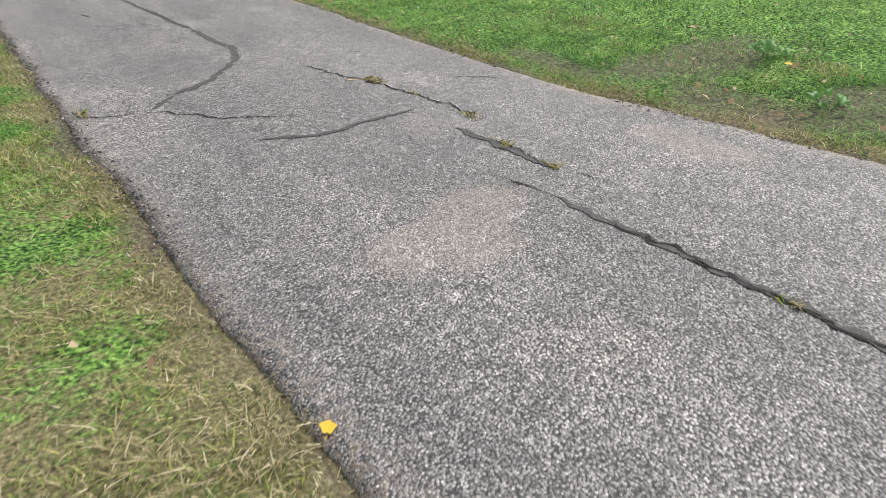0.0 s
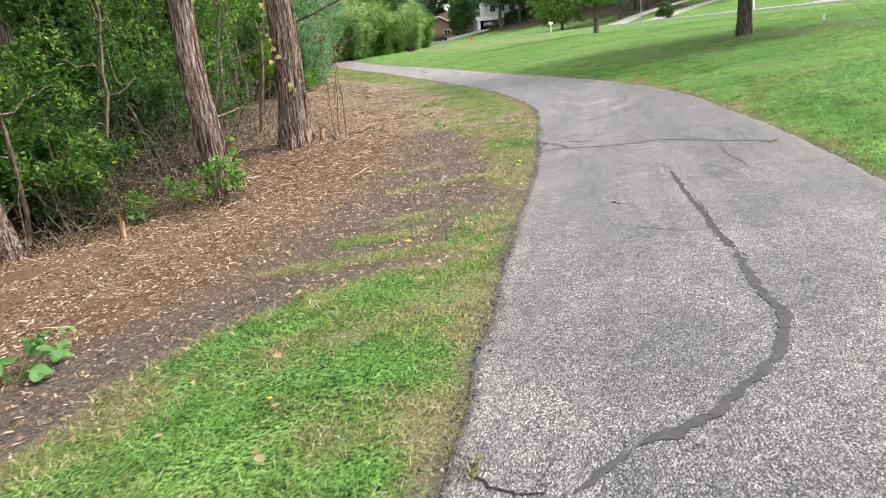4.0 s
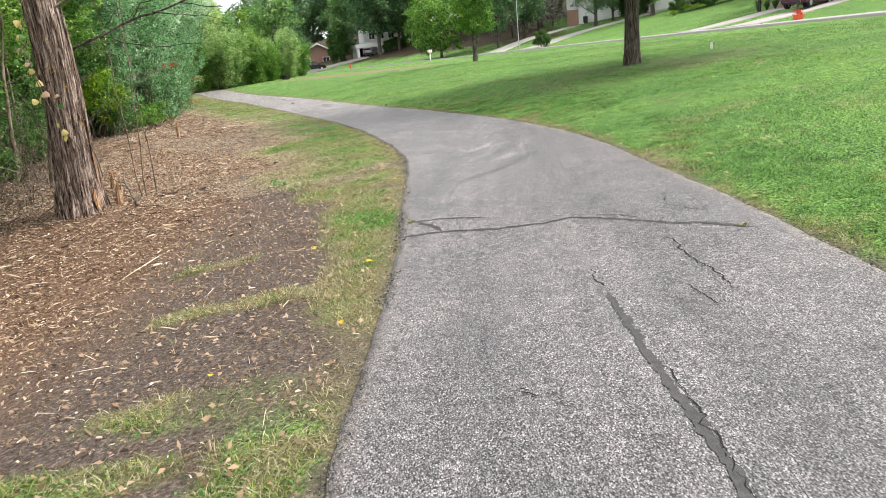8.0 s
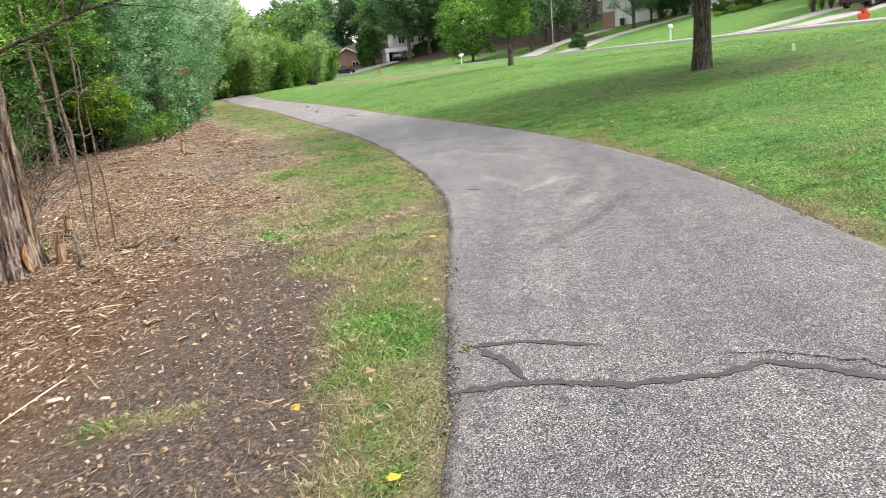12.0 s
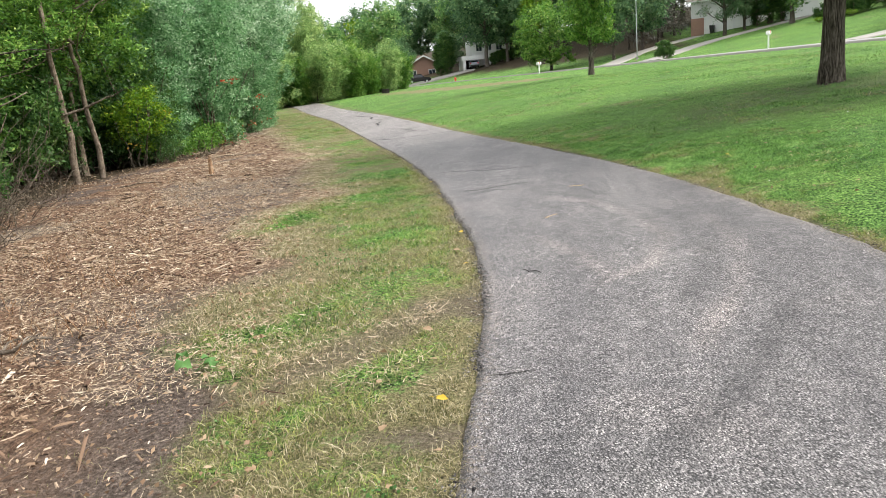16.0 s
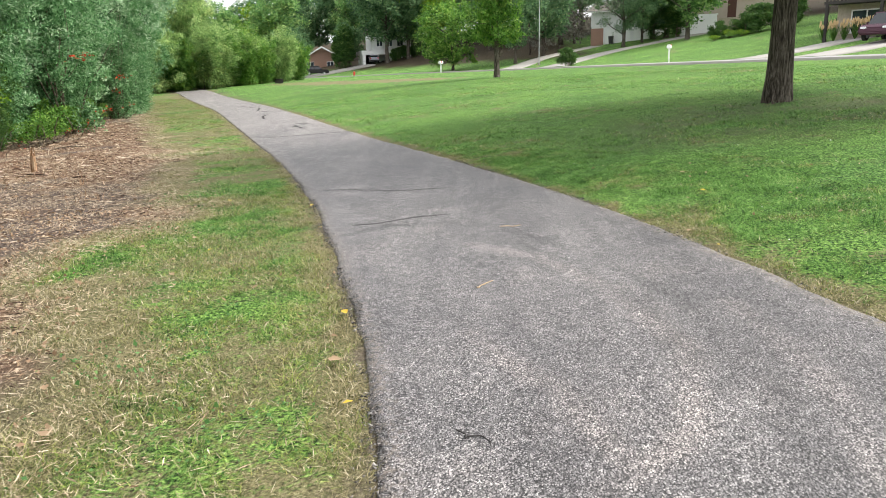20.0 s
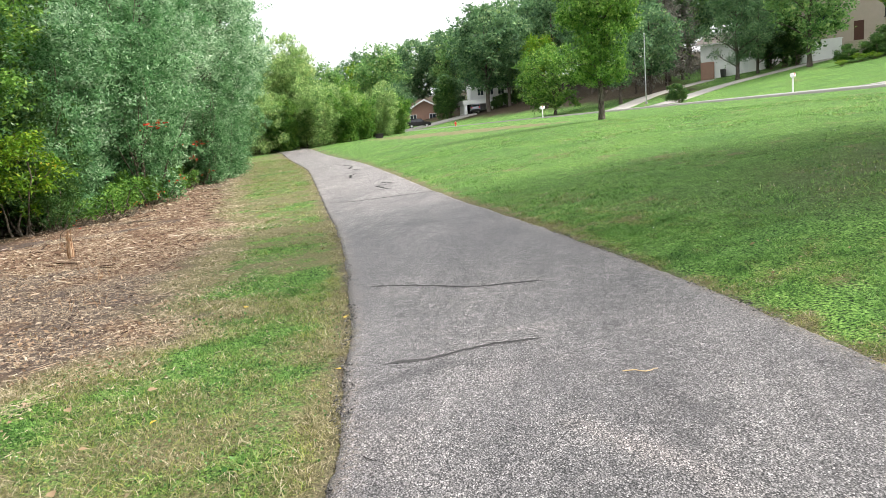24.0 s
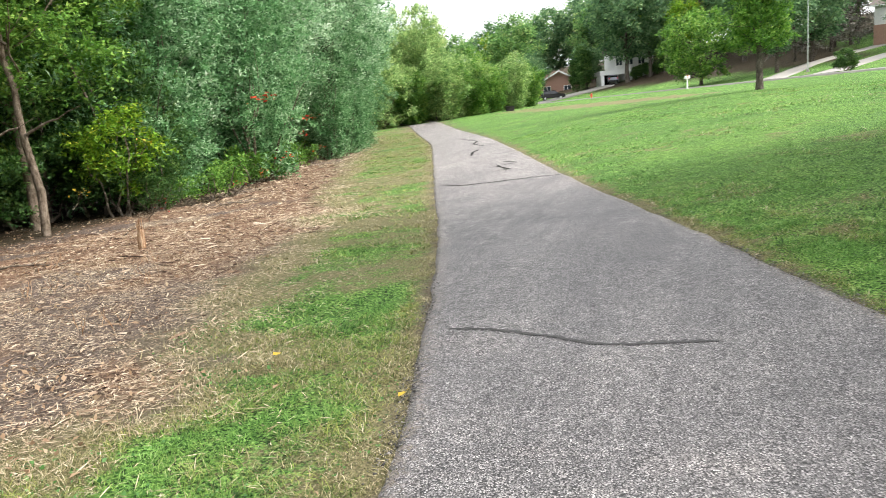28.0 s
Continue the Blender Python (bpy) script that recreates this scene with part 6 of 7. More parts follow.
def overhang():
    """A long thin limb that reaches out of the wood over the mulch."""
    root = tagged(new("overhanging_branch"), "long thin bare branch reaching out over the mulch", "branch")
    pts = np.array([(-4.55, 16.6, 2.2), (-3.6, 16.8, 2.59), (-2.9, 16.8, 2.76), (-2.3, 16.8, 2.88), (-1.85, 16.8, 2.96)])
    pts = np.concatenate([bend(a, b, 6, 0.035)[:-1] for a, b in zip(pts, pts[1:])] + [pts[-1:]])
    v, f = tube(pts, np.linspace(0.019, 0.006, len(pts)), 8, 0.06)
    put("stem", mesh_np("stem", v, f, "bark", True), root)
    for a, b in (((-2.9, 16.8, 2.76), (-2.0, 16.9, 2.72)), ((-2.3, 16.8, 2.88), (-1.5, 16.9, 2.8)), ((-4.2, 16.7, 2.4), (-2.75, 17.0, 2.2)), ((-3.6, 16.8, 2.59), (-2.9, 16.9, 3.0)), ((-2.6, 16.8, 2.82), (-1.9, 16.8, 3.12)), ((-3.3, 16.8, 2.67), (-2.4, 17.1, 2.5)), ((-1.9, 16.8, 2.95), (-1.3, 16.9, 3.05))):
        v, f = tube(bend(a, b, 8, 0.1), np.linspace(0.009, 0.003, 8), 5)
        put("twig", mesh_np("twig", v, f, "bark", True), root)
    c = np.array([(-1.7, 16.9, 3.25), (-1.4, 17.0, 3.4), (-2.0, 16.9, 3.3), (-3.6, 16.9, 3.0)])
    v, f = leaf_quads(clumped(160, c, np.full((4, 3), 0.32)), 0.09, 0.04, 0.0, 0.3)
    put("leaves", mesh_np("leaves", v, f, "green_leaf"), root)


overhang()

# ---- trees beyond the street ----
far_a = stand(tree("hillside_tree", "large dark green deciduous tree on the hillside", "hazy_dark", "bark", 19, 0.4, 4.0, 6.3, 7.6, 95, 1.7, 9000, 0.55, 51, limbs=10), -30, 196)
far_b = stand(tree("hillside_tree", "tall mid-green deciduous tree on the hillside", "hazy_leaf", "bark", 18, 0.38, 3.5, 5.6, 7.4, 85, 1.6, 8500, 0.52, 52, limbs=10), -44, 186)
far_c = stand(tree("hillside_tree", "yellow-green deciduous tree on the hillside", "lime_leaf", "bark", 15, 0.32, 2.5, 4.6, 6.0, 70, 1.3, 6500, 0.45, 53, limbs=10), -14, 184)
stand(tree("rounded_tree", "rounded light green tree with layered foliage beyond the street", "pear_leaf", "bark", 8.9, 0.2, 1.0, 5.2, 4.2, 110, 0.95, 16000, 0.28, 54, limbs=14, hollow=0.4), -2.6, 117)
for k, (x, y, s, p) in enumerate(((-58, 186, 1.0, far_b), (-70, 176, 0.95, far_a), (-38, 205, 1.0, far_a), (-52, 200, 1.0, far_c), (-20, 200, 1.15, far_b), (-8, 190, 1.25, far_a), (2, 182, 1.25, far_a), (12, 176, 1.2, far_b),
                                  (-4, 172, 1.0, far_a), (8, 160, 1.05, far_a), (20, 160, 1.15, far_a), (29, 150, 1.2, far_b), (38, 142, 1.15, far_a), (48, 132, 1.2, far_a), (57, 120, 1.2, far_b), (3, 148, 0.85, far_a),
                                  (16, 144, 0.95, far_b), (24, 138, 0.95, far_a), (42, 124, 0.9, far_a), (62, 104, 1.2, far_a), (66, 88, 1.2, far_b), (62, 72, 1.1, far_a), (58, 56, 1.1, far_b), (56, 40, 1.1, far_a), (-26, 186, 0.8, far_b),
                                  (-84, 168, 1.0, far_b), (-96, 156, 1.0, far_a), (-78, 195, 1.1, far_a), (-60, 150, 0.8, far_b), (-6, 158, 0.75, far_c), (-34, 214, 1.0, far_b), (-25, 209, 1.1, far_a), (-45, 211, 0.95, far_b), (-15, 207, 1.2, far_a), (-5, 201, 1.25, far_b), (-30, 203, 0.95, far_c), (-55, 207, 1.0, far_a), (-66, 192, 0.9, far_b), (5, 193, 1.25, far_a), (-40, 196, 0.75, far_a), (-16.2, 161.2, 1.0, far_a), (-12.4, 162.5, 0.88, far_a), (-21, 188, 0.95, far_a))):
    again(p, x, y, 67 * k, s, s * (0.92 + 0.16 * ((k * 0.618) % 1)))
for x, y, s, p in ((24.9, 105.2, 0.7, far_b), (23.4, 116.8, 0.42, far_a), (36, 88, 0.45, far_b), (33, 80, 0.42, far_a), (40, 96, 0.6, far_a), (-24.5, 166.5, 0.45, far_a), (-10, 163, 0.42, far_b), (-36, 170, 0.5, far_a), (5.5, 112, 0.55, far_a), (9.5, 118, 0.6, far_a)):
    again(p, x, y, 40 * x, s, label="dark green garden tree beside a house")


def spruce(x, y, tall, seed, label):
    root = tagged(new("spruce_tree"), label, "tree")
    rr = np.random.default_rng(seed)
    t = np.linspace(0, 1, 10)
    v, f = tube(np.stack([0 * t, 0 * t, -0.2 + t * tall], 1), 0.2 * (1 - 0.9 * t), 10, 0.03)
    put("trunk", mesh_np("trunk", v, f, "bark", True), root)
    pts, tubes = [], []
    for k in range(90):
        z = tall * (0.12 + 0.86 * (k / 90))
        L = tall * 0.27 * (1 - 0.92 * k / 90) * rr.uniform(0.75, 1.15) + 0.15
        a = k * 2.4
        tip = np.array([math.cos(a) * L, math.sin(a) * L, z - 0.22 * L])
        tubes.append(tube(np.array([[0, 0, z], tip * 0.55 + np.array([0, 0, z * 0.45 + 0.05]), tip]), [0.04, 0.025, 0.008], 4))
        u = rr.uniform(0.2, 1, 60)[:, None]
        pts.append(np.array([0, 0, z]) + (tip - np.array([0, 0, z])) * u + rr.normal(size=(60, 3)) * np.array([0.16, 0.16, 0.12]) * (0.5 + u))
    v, f = joined(tubes)
    put("limb", mesh_np("limb", v, f, "bark", True), root)
    v, f = leaf_quads(np.concatenate(pts), 0.42, 0.13, -0.2, 0.4)
    put("needles", mesh_np("needles", v, f, "needle"), root)
    root.matrix_basis = pose(*on(x, y))
    return root


pine = stand(tree("pine_tree", "blue-green pine with loose drooping boughs before a house", "hazy_dark", "bark", 13.0, 0.22, 2.2, 3.4, 5.6, 90, 0.85, 14000, 0.3, 57, limbs=22, narrow=0.3, droop=0.5, hollow=0.3, flat=-0.35), 18.6, 110.5)
again(pine, 13.6, 133.0, 120, 1.25)
again(pine, 21.4, 113.0, 200, 0.8)
sp = spruce(12.5, 126.6, 15, 3, "greyish spruce with sparse drooping branches")
for x, y, s in ((8.2, 124, 0.85), (15.2, 131, 1.0)):
    again(sp, x, y, 90 * x, s)
arbor = stand(shrub("arborvitae", "dark columnar evergreen beside a house", "dark_leaf", 1.0, 5.6, 60, 0.55, 9000, 0.22, 61, narrow=0.5), 23.3, 114.8)
for x, y, s in ((24.6, 114.0, 1.05), (25.8, 113.2, 0.95), (-24.6, 163.5, 1.35), (-26.3, 165.2, 1.2), (36.5, 104, 0.9)):
    again(arbor, x, y, 55 * x, s)
yard = stand(shrub("yard_bush", "rounded dark green bush beside a driveway", "dark_leaf", 1.0, 1.5, 40, 0.3, 9000, 0.1, 62, narrow=0.6), 9.45, 90.6)
for x, y, s, lab in ((30, 98.5, 1.6, "dark green foundation bush on the slope"), (28.5, 97, 1.2, "dark green foundation bush on the slope"), (33, 99, 1.9, "dark green foundation bush on the slope"), (26, 97.5, 1.0, "dark green foundation bush on the slope"), (31.8, 79.5, 1.7, "dense bush before the balcony house"), (34, 77.5, 1.9, "dense bush before the balcony house"), (-13, 163.5, 1.4, "dark hedge bush by the white house"), (-15, 163.2, 1.3, "dark hedge bush by the white house"), (-11, 164.2, 1.5, "dark hedge bush by the white house")):
    again(yard, x, y, 80 * x, s, label=lab)
for x, y, s in ((26.8, 96, 0.8), (27.8, 95.4, 0.65), (24.8, 95, 0.6)):
    again(lime_a, x, y, 33 * x, s, s * 0.5, label="yellow-green flowering bed plant on the slope")


# ---- houses ----
def window(parent, x, z, w, h, y=-0.0, trim="white"):
    """A framed window on a front wall (which looks towards -y)."""
    bm = bmesh.new()
    t = 0.09
    for a in ((x, x + w, z, z + t), (x, x + w, z + h - t, z + h), (x, x + t, z + t, z + h - t), (x + w - t, x + w, z + t, z + h - t), (x + w / 2 - t / 2, x + w / 2 + t / 2, z + t, z + h - t)):
        box(a[0], a[1], y - 0.07, y + 0.02, a[2], a[3], bm=bm)
    fr = part("window", bm, trim, parent)
    part("pane", box(x + t, x + w - t, y - 0.03, y + 0.01, z + t, z + h - t), "glass", fr)
    part("sill", box(x - 0.08, x + w + 0.08, y - 0.12, y + 0.02, z - 0.09, z - 0.005), trim, fr)
    return fr


def garage_door(parent, x, z, w, h, y=0.0, rows=4, cols=4):
    d = part("garage_door", box(x, x + w, y - 0.03, y + 0.05, z, z + h), "white", parent)
    for i in range(rows):
        for j in range(cols):
            pw, ph = w / cols, h / rows
            part("panel", box(x + j * pw + 0.06, x + (j + 1) * pw - 0.06, y - 0.055, y - 0.02, z + i * ph + 0.05, z + (i + 1) * ph - 0.05, 0.012), "white", d)
    part("door_frame", box(x - 0.12, x + w + 0.12, y - 0.05, y + 0.04, z + h, z + h + 0.14), "white", parent)
    return d


def side_roof(parent, x0, x1, y0, y1, z, rise, material, over=0.5):
    """A roof whose ridge runs along the front."""
    ym = (y0 + y1) / 2
    bm = bmesh.new()
    for a, b in ((y0 - over, ym), (y1 + over, ym)):
        zo = z - over * rise / (ym - y0)
        vs = [bm.verts.new(p) for p in ((x0 - over, a, zo), (x1 + over, a, zo), (x1 + over, b, z + rise), (x0 - over, b, z + rise))]
        us = [bm.verts.new((v.co.x, v.co.y, v.co.z + 0.22)) for v in vs]
        bm.faces.new(vs)
        bm.faces.new(us)
        for i in range(4):
            bm.faces.new((vs[i], vs[(i + 1) % 4], us[(i + 1) % 4], us[i]))
    bmesh.ops.recalc_face_normals(bm, faces=bm.faces)
    roof = part("roof", bm, material, parent)
    part("gutter", box(x0 - over, x1 + over, y0 - over - 0.12, y0 - over, z - over * rise / (ym - y0) + 0.02, z - over * rise / (ym - y0) + 0.16), "white", roof)
    return roof


def gable_roof(parent, x0, x1, y0, y1, z, rise, material, over=0.5):
    """A roof with its gable to the front."""
    xm = (x0 + x1) / 2
    k = rise / (xm - x0)
    o = [(x0 - over, z - over * k), (xm, z + rise), (x1 + over, z - over * k), (x1 + over, z - over * k + 0.28), (xm, z + rise + 0.28), (x0 - over, z - over * k + 0.28)]
    roof = part("roof", prism(o, y0 - over, y1 + over), material, parent)
    f = [(x0 - over - 0.02, z - over * k - 0.04), (xm, z + rise - 0.04), (x1 + over + 0.02, z - over * k - 0.04), (x1 + over + 0.02, z - over * k + 0.3), (xm, z + rise + 0.32), (x0 - over - 0.02, z - over * k + 0.3)]
    part("fascia", prism(f, y0 - over - 0.06, y0 - over - 0.004), "white", roof)
    return roof


def house_at(x, y, yaw, label):
    return thing("house", pose(*on(x, y), 0, 0, yaw), label, "house")


# white house with two wide garage doors
h = house_at(16.2, 121.0, -25, "two-storey white house with garage doors below and brick corner")
part("upper_wall", box(0, 8.6, 0, 8, 2.5, 4.5), "white_siding", h)
part("lower_wall", box(0.05, 8.55, 0.05, 8, -1.0, 2.5), "white_siding", h)
part("brick_corner", box(0.0, 1.7, -0.06, 0.04, -1.0, 2.3), "brick", h)
side_roof(h, 0, 8.6, 0, 8, 4.5, 1.3, "shingle")
garage_door(h, 2.9, -0.1, 2.5, 2.2)
garage_door(h, 5.8, -0.1, 2.5, 2.2)
part("door", box(1.95, 2.75, -0.05, 0.03, -0.1, 2.0), "white", h)
window(h, 5.8, 3.0, 1.5, 1.1)

# tall tan house with a steep gable
h = house_at(25.7, 113.8, -31, "tall tan house with a steep gable and white garage door")
part("lower_wall", box(0, 13, 0, 9, -1.5, 6.0), "tan_siding", h)
part("gable_wall", prism([(0, 6.0), (13, 6.0), (6.5, 11.2)], 0.0, 9), "tan_siding", h)
gable_roof(h, 0, 13, 0, 9, 6.0, 5.2, "shingle")
garage_door(h, 0.6, -0.2, 4.4, 2.6)
part("door", box(6.2, 7.2, -0.06, 0.02, 2.0, 4.1), "door", h)
window(h, 2.2, 3.9, 2.6, 1.8, trim="dark_wood")
window(h, 5.6, 6.6, 1.4, 1.8, trim="dark_wood")
window(h, 9.2, 4.2, 1.6, 1.5, trim="dark_wood")
part("step_block", box(5.6, 8.0, -1.4, 0.0, -1.5, 1.9), "stone", h)

# dark house with a long balcony
h = house_at(27.6, 74.6, -48, "long house with a dark wooden balcony over a stone front")
part("lower_wall", box(0, 15, 0, 8, -1.5, 2.7), "stone", h)
part("upper_wall", box(0, 15, 0.02, 8, 2.7, 5.4), "tan_siding", h)
side_roof(h, 0, 15, 0, 8, 5.4, 1.9, "shingle", 0.9)
bal = part("balcony_floor", box(-0.3, 15.2, -1.7, 0, 2.5, 2.7), "dark_wood", h)
part("handrail", box(-0.3, 15.2, -1.72, -1.58, 3.68, 3.8), "dark_wood", bal)
for k in range(60):
    part("baluster", box(-0.2 + 0.26 * k, -0.05 + 0.26 * k, -1.68, -1.62, 2.7, 3.68), "dark_wood", bal)
for k in range(5):
    part("post", box(-0.2 + 3.75 * k, 0.0 + 3.75 * k, -1.7, -1.5, -1.2, 2.5), "dark_wood", bal)
window(h, 1.0, 0.5, 2.2, 1.6)
window(h, 7.8, 0.5, 2.0, 1.6)
window(h, 2.0, 3.0, 2.0, 1.9)
window(h, 9.0, 3.0, 2.4, 1.9)
part("door", box(4.6, 5.6, -0.06, 0.02, -0.1, 2.0), "door", h)
lamp = part("wall_lamp", box(4.1, 4.3, -0.16, 0.0, 1.5, 1.8, 0.03), "mailbox_black", h)
part("lamp_glass", box(4.13, 4.27, -0.2, -0.16, 1.53, 1.76), "lamp", lamp, "glowing warm lamp glass")

# far white house with an open double carport
h = house_at(-21.4, 163.7, 19, "white house with an open two-bay carport on the hillside")
for a, b in ((0, 0.5), (2.55, 3.05), (5.1, 5.6)):
    part("pier", box(a, b, -0.3, 0.1, -1, 2.1), "white", h)
part("carport_roof", box(-0.3, 5.9, -0.6, 5.5, 2.1, 2.9), "white", h)
part("back_wall", box(0, 5.6, 5.0, 5.4, -1, 2.1), "dark_wood", h)
part("side_wall", box(-0.02, 0.2, 0.1, 5.0, -1, 2.1), "white", h)
part("upper_wall", box(2.4, 10.5, 3.2, 9, -1, 6.0), "white_siding", h)
side_roof(h, 2.4, 10.5, 3.2, 9, 6.0, 1.6, "shingle")
for a in (3.4, 5.4, 7.6):
    window(h, a, 3.7, 1.3, 1.5, 3.2)

# far brick house under a brown roof
h = house_at(-37, 178.5, 25, "low brick house with a brown gabled roof among trees")
part("lower_wall", box(0, 9, 0, 8, -1.5, 2.6), "brick", h)
part("gable_wall", prism([(0, 2.6), (9, 2.6), (4.5, 4.9)], 0, 8), "brick", h)
gable_roof(h, 0, 9, 0, 8, 2.6, 2.3, "brown_roof", 0.6)
window(h, 1.2, 0.7, 1.6, 1.3)
window(h, 5.6, 0.7, 1.6, 1.3)


# ---- vehicles ----
def car(x, y, yaw, paint, label, L=4.6, W=1.85, H=1.7):
    root = thing("car", pose(*on(x, y, 0.22 if y > 120 else 0.05), 0, 0, yaw), label, "car")
    lower = [(-L / 2, 0.38), (-L / 2 + 0.1, 0.3), (L / 2 - 0.15, 0.3), (L / 2, 0.45), (L / 2 - 0.03, 0.75), (L / 2 - 0.25, 0.92), (L / 2 - 1.15, 1.02), (-L / 2 + 0.06, 1.06), (-L / 2, 0.8)]
    bm = prism(lower, -W / 2, W / 2)
    bmesh.ops.bevel(bm, geom=list(bm.edges), offset=0.05, segments=2, affect="EDGES")
    part("body", bm, paint, root, smooth=False)
    cab = [(-L / 2 + 0.1, 1.04), (L / 2 - 1.2, 1.0), (L / 2 - 1.85, H - 0.09), (-L / 2 + 0.45, H - 0.07)]
    bm = prism(cab, -W / 2 + 0.05, W / 2 - 0.05)
    for v in bm.verts:
        if v.co.z > 1.2:
            v.co.y *= 0.82
    part("window_band", bm, "car_glass", root)
    roof = [(L / 2 - 1.88, H - 0.1), (L / 2 - 1.95, H - 0.02), (-L / 2 + 0.55, H), (-L / 2 + 0.4, H - 0.1)]
    part("roof", prism(roof, -W / 2 * 0.82, W / 2 * 0.82), paint, root)
    for px in (-0.35, -L / 2 + 0.55, L / 2 - 1.6):
        for s in (-1, 1):
            bm = prism([(px - 0.04, 1.03), (px + 0.05, 1.03), (px + 0.03 - 0.18, H - 0.08), (px - 0.06 - 0.18, H - 0.08)], s * (W / 2 - 0.06), s * (W / 2 - 0.02))
            for v in bm.verts:
                if v.co.z > 1.2:
                    v.co.y *= 0.83
            part("pillar", bm, paint, root)
    for px in (-L / 2 + 0.85, L / 2 - 0.9):
        for s in (-1, 1):
            m = pose(px, s * (W / 2 - 0.1), 0.3, 90)
            wheel = part("wheel", cyl(0.34, 0.34, 0.22, m, 20), "rubber", root)
            part("rim", cyl(0.2, 0.2, 0.236, m, 14), "metal", wheel)
    for s in (-1, 1):
        part("headlight", box(L / 2 - 0.16, L / 2 - 0.02, s * (W / 2 - 0.28) - 0.18, s * (W / 2 - 0.28) + 0.18, 0.66, 0.82, 0.03), "head_light", root)
        part("tail_light", box(-L / 2 - 0.02, -L / 2 + 0.1, s * (W / 2 - 0.18) - 0.12, s * (W / 2 - 0.18) + 0.12, 0.72, 1.02, 0.03), "rear_light", root)
        part("mirror", box(L / 2 - 1.55, L / 2 - 1.4, s * (W / 2 + 0.06) - 0.1, s * (W / 2 + 0.06) + 0.1, 1.02, 1.16, 0.03), paint, root)
    part("rear_bumper", box(-L / 2 - 0.05, -L / 2 + 0.1, -W / 2 + 0.05, W / 2 - 0.05, 0.34, 0.56, 0.03), "rubber", root)
    return root


car(-29.2, 156.2, 20, "black_paint", "black sport utility car parked by a far driveway", 4.6, 1.85, 1.65)
car(27.5, 66.9, -140, "maroon_paint", "dark maroon sport utility car parked on a driveway", 4.7, 1.9, 1.8)
car(-19.3, 163.8, 100, "silver_paint", "grey car parked in a carport bay", 4.4, 1.8, 1.45)


# ---- street furniture ----
def mailbox(x, y, yaw, colour, label, h=1.05, base=None):
    root = thing("mailbox", pose(*on(x, y), 0, 0, yaw), label, "mailbox")
    part("post", box(-0.05, 0.05, -0.05, 0.05, -0.2, h, 0.008), colour if colour != "mailbox_black" else "bark", root)
    part("arm", box(-0.3, 0.3, -0.045, 0.045, h - 0.06, h, 0.008), colour if colour != "mailbox_black" else "bark", root)
    n = 10
    arc = [(0.13 * math.cos(math.pi * k / n), h + 0.14 + 0.13 * math.sin(math.pi * k / n)) for k in range(n + 1)]
    bm = prism([(0.13, h + 0.004)] + arc + [(-0.13, h + 0.004)], -0.28, 0.28)
    b = part("box", bm, colour, root)
    b.matrix_basis = pose(0, 0, 0, 0, 0, 90)
    part("flag", box(-0.1, 0.02, -0.15, -0.135, h + 0.1, h + 0.3), "red_paint", root)
    return root


mailbox(-3.4, 99.2, 50, "white", "white mailbox on a post at the far edge of the lawn", 1.0)
mailbox(15.7, 76.5, 60, "white", "white mailbox on a thin post beside the street", 1.1)
mailbox(22.4, 56.6, 60, "mailbox_black", "black mailbox on a wooden post beside the street", 1.05)


def planter(x, y, label):
    root = thing("flower_tub", pose(*on(x, y)), label, "planter")
    part("tub", cyl(0.28, 0.36, 0.34, pose(0, 0, 0.17), 18), "orange", root)
    v, f = leaf_quads(clumped(160, np.array([[0, 0, 0.45]]), np.array([[0.34, 0.34, 0.2]])), 0.12, 0.07)
    put("flowers", mesh_np("flowers", v, f, "red_leaf"), root)


planter(22.2, 56.0, "orange-red flower tub at the foot of a mailbox")


def hydrant(x, y):
    root = thing("fire_hydrant", pose(*on(x, y)), "red fire hydrant on the grass beside the street", "hydrant")
    part("barrel", cyl(0.13, 0.12, 0.62, pose(0, 0, 0.29), 16), "red_paint", root, smooth=False)
    part("flange", cyl(0.19, 0.19, 0.06, pose(0, 0, 0.04), 16), "red_paint", root)
    part("bonnet", cyl(0.16, 0.05, 0.16, pose(0, 0, 0.68), 16), "red_paint", root)
    part("nut", cyl(0.03, 0.03, 0.07, pose(0, 0, 0.79), 6), "metal", root)
    for a in (0, 90, 180):
        part("outlet", cyl(0.07, 0.07, 0.14, pose(0.17 * math.cos(radians(a)), 0.17 * math.sin(radians(a)), 0.45, 0, 90, a), 12), "red_paint", root)


hydrant(-19.1, 137.4)


def flagpole(x, y, tall):
    root = thing("utility_pole", pose(*on(x, y)), "thin pale pole standing beyond the street", "pole")
    part("shaft", cyl(0.06, 0.04, tall, pose(0, 0, tall / 2 - 0.3), 12), "metal", root)
    part("cap", cyl(0.07, 0.02, 0.12, pose(0, 0, tall - 0.25), 12), "metal", root)
    part("base", cyl(0.16, 0.12, 0.3, pose(0, 0, 0.1), 12), "concrete", root)


flagpole(7.6, 102.0, 7.6)


def marker(x, y):
    root = thing("marker_post", pose(*on(x, y)), "small white plastic marker post in the lawn", "post")
    part("post", box(-0.04, 0.04, -0.02, 0.02, -0.1, 0.19, 0.01), "white", root)
    part("cap", box(-0.045, 0.045, -0.025, 0.025, 0.19, 0.22, 0.008), "white", root)


marker(8.9, 31.0)


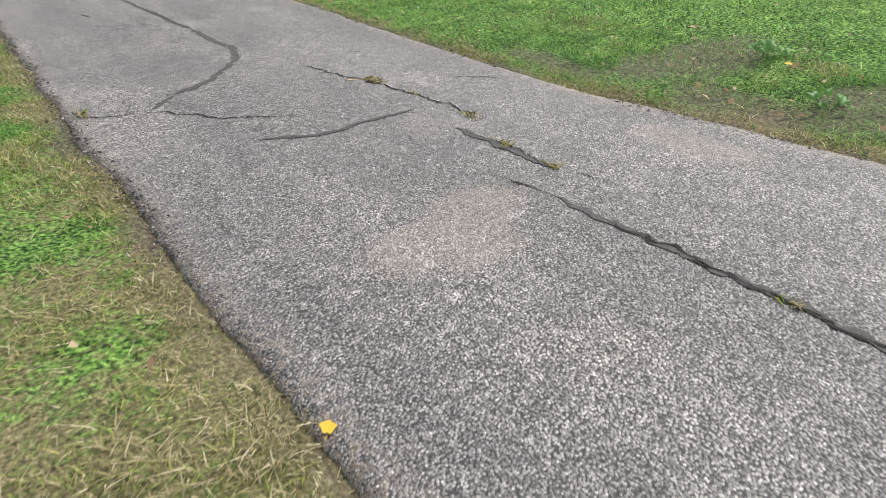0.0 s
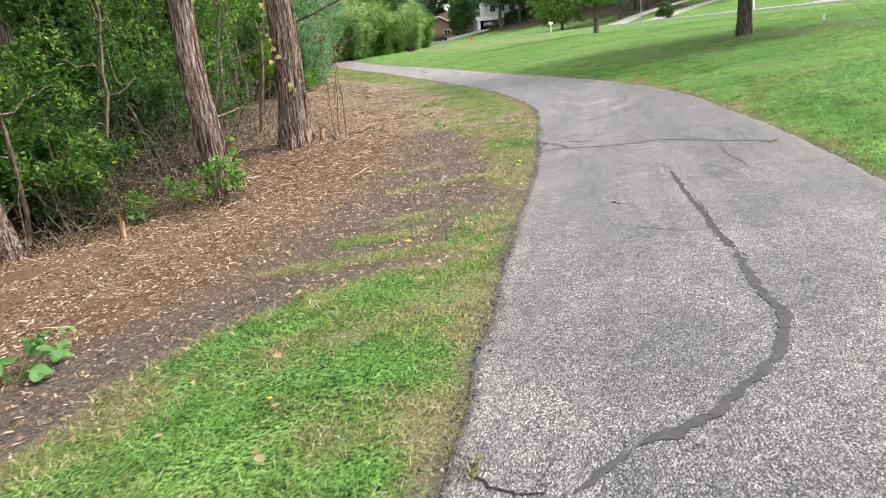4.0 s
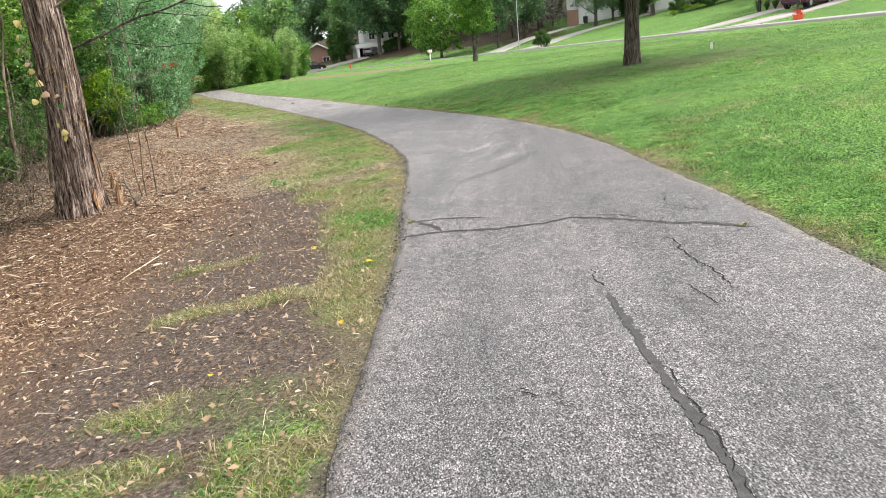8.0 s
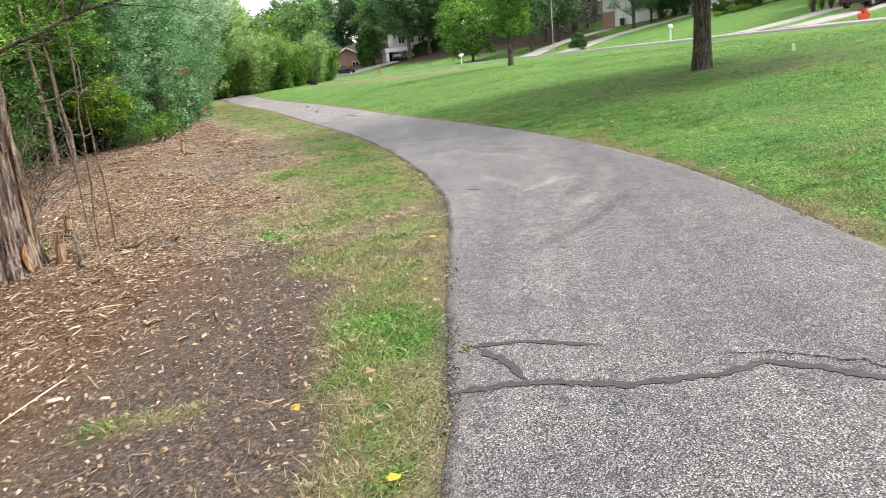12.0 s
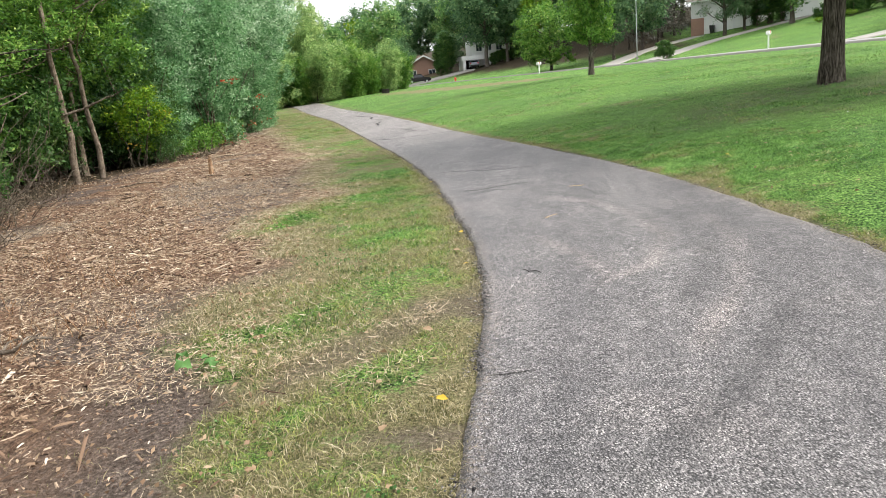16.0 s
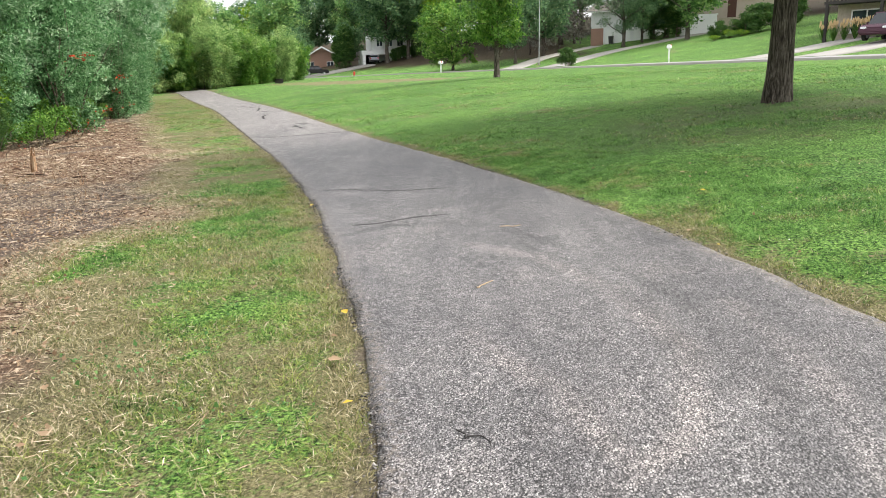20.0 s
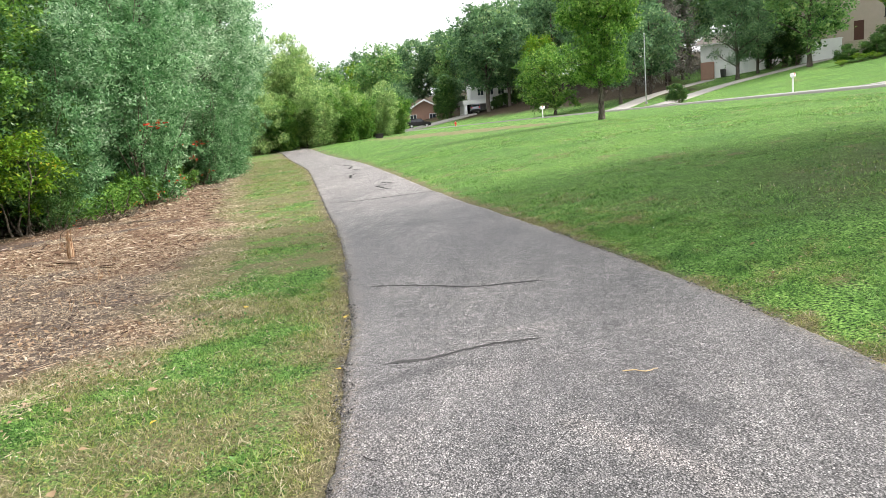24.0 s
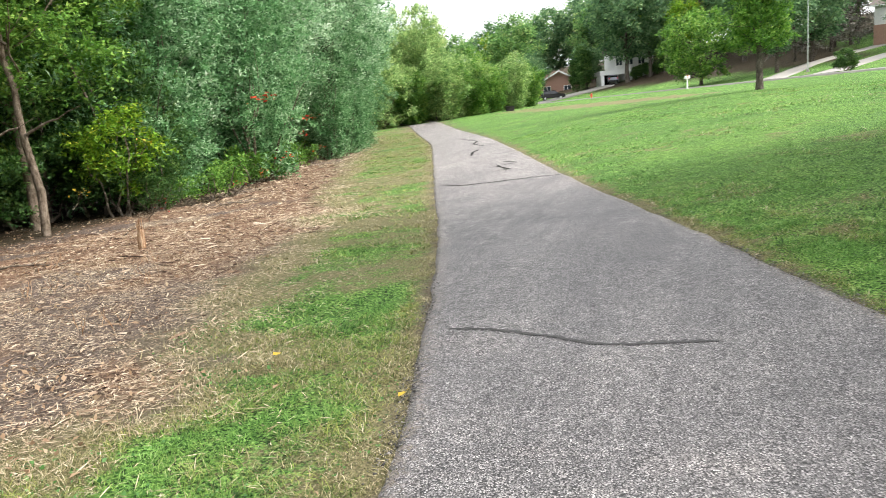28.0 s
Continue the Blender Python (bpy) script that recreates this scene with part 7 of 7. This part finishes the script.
def bench(x, y, yaw):
    root = thing("park_bench", pose(*on(x, y), 0, 0, yaw), "dark low backless bench at the lawn's far edge", "bench")
    for k in range(3):
        part("seat_board", box(-0.9, 0.9, -0.24 + k * 0.17, -0.09 + k * 0.17, 0.42, 0.46, 0.006), "dark_wood", root)
    for s in (-0.7, 0.7):
        part("leg", box(s - 0.04, s + 0.04, -0.2, 0.22, -0.1, 0.42, 0.006), "dark_wood", root)


bench(-19.6, 91.8, -60)


def grass_clump(x, y, s):
    root = thing("ornamental_grass", pose(*on(x, y)), "clump of tall ornamental grass with tan plumes", "plant", "ornamental grasses")
    rr = np.random.default_rng(int(abs(x * 10)))
    ps, qs = [], []
    for k in range(60):
        a, l = rr.uniform(0, 6.28), rr.uniform(0.1, 0.6)
        e = np.array([math.cos(a) * l, math.sin(a) * l, 1.2 + rr.uniform(-0.2, 0.3)]) * s
        ps.append(tube(bend((0, 0, 0), e, 4, 0.03), [0.02, 0.016, 0.012, 0.004], 3))
        if k % 2:
            qs.append(tube(np.array([e, e + np.array([0.02, 0.02, 0.2]) * s, e + np.array([0.06, 0.04, 0.4]) * s]), [0.02, 0.05, 0.008], 5))
    v, f = joined(ps)
    put("stalks", mesh_np("stalks", v, f, "green_leaf"), root)
    v, f = joined(qs)
    put("plumes", mesh_np("plumes", v, f, "plume", True), root, "tan feathery plumes")


for k in range(6):
    grass_clump(26.3 + 0.5 * k, 73.7 - 0.55 * k, 0.85)


def bin_at(x, y, yaw, colour, label):
    root = thing("wheelie_bin", pose(*on(x, y), 0, 0, yaw), label, "bin")
    bm = box(-0.28, 0.28, -0.3, 0.3, 0.06, 0.95, 0.02)
    for v in bm.verts:
        if v.co.z < 0.5:
            v.co.x *= 0.82
            v.co.y *= 0.82
    part("body", bm, colour, root)
    part("lid", box(-0.31, 0.31, -0.34, 0.33, 0.955, 1.02, 0.02), colour, root)
    for s in (-0.2, 0.2):
        part("wheel", cyl(0.1, 0.1, 0.06, pose(s, 0.27, 0.1, 0, 90, 0), 12), "rubber", root)


bin_at(31.0, 110.0, -30, "mailbox_black", "dark wheeled rubbish bin beside a garage door")
bin_at(31.8, 109.4, -30, "white", "pale wheeled bin beside a garage door")
bin_at(18.6, 119.2, -25, "mailbox_black", "dark wheeled rubbish bin before the white house")
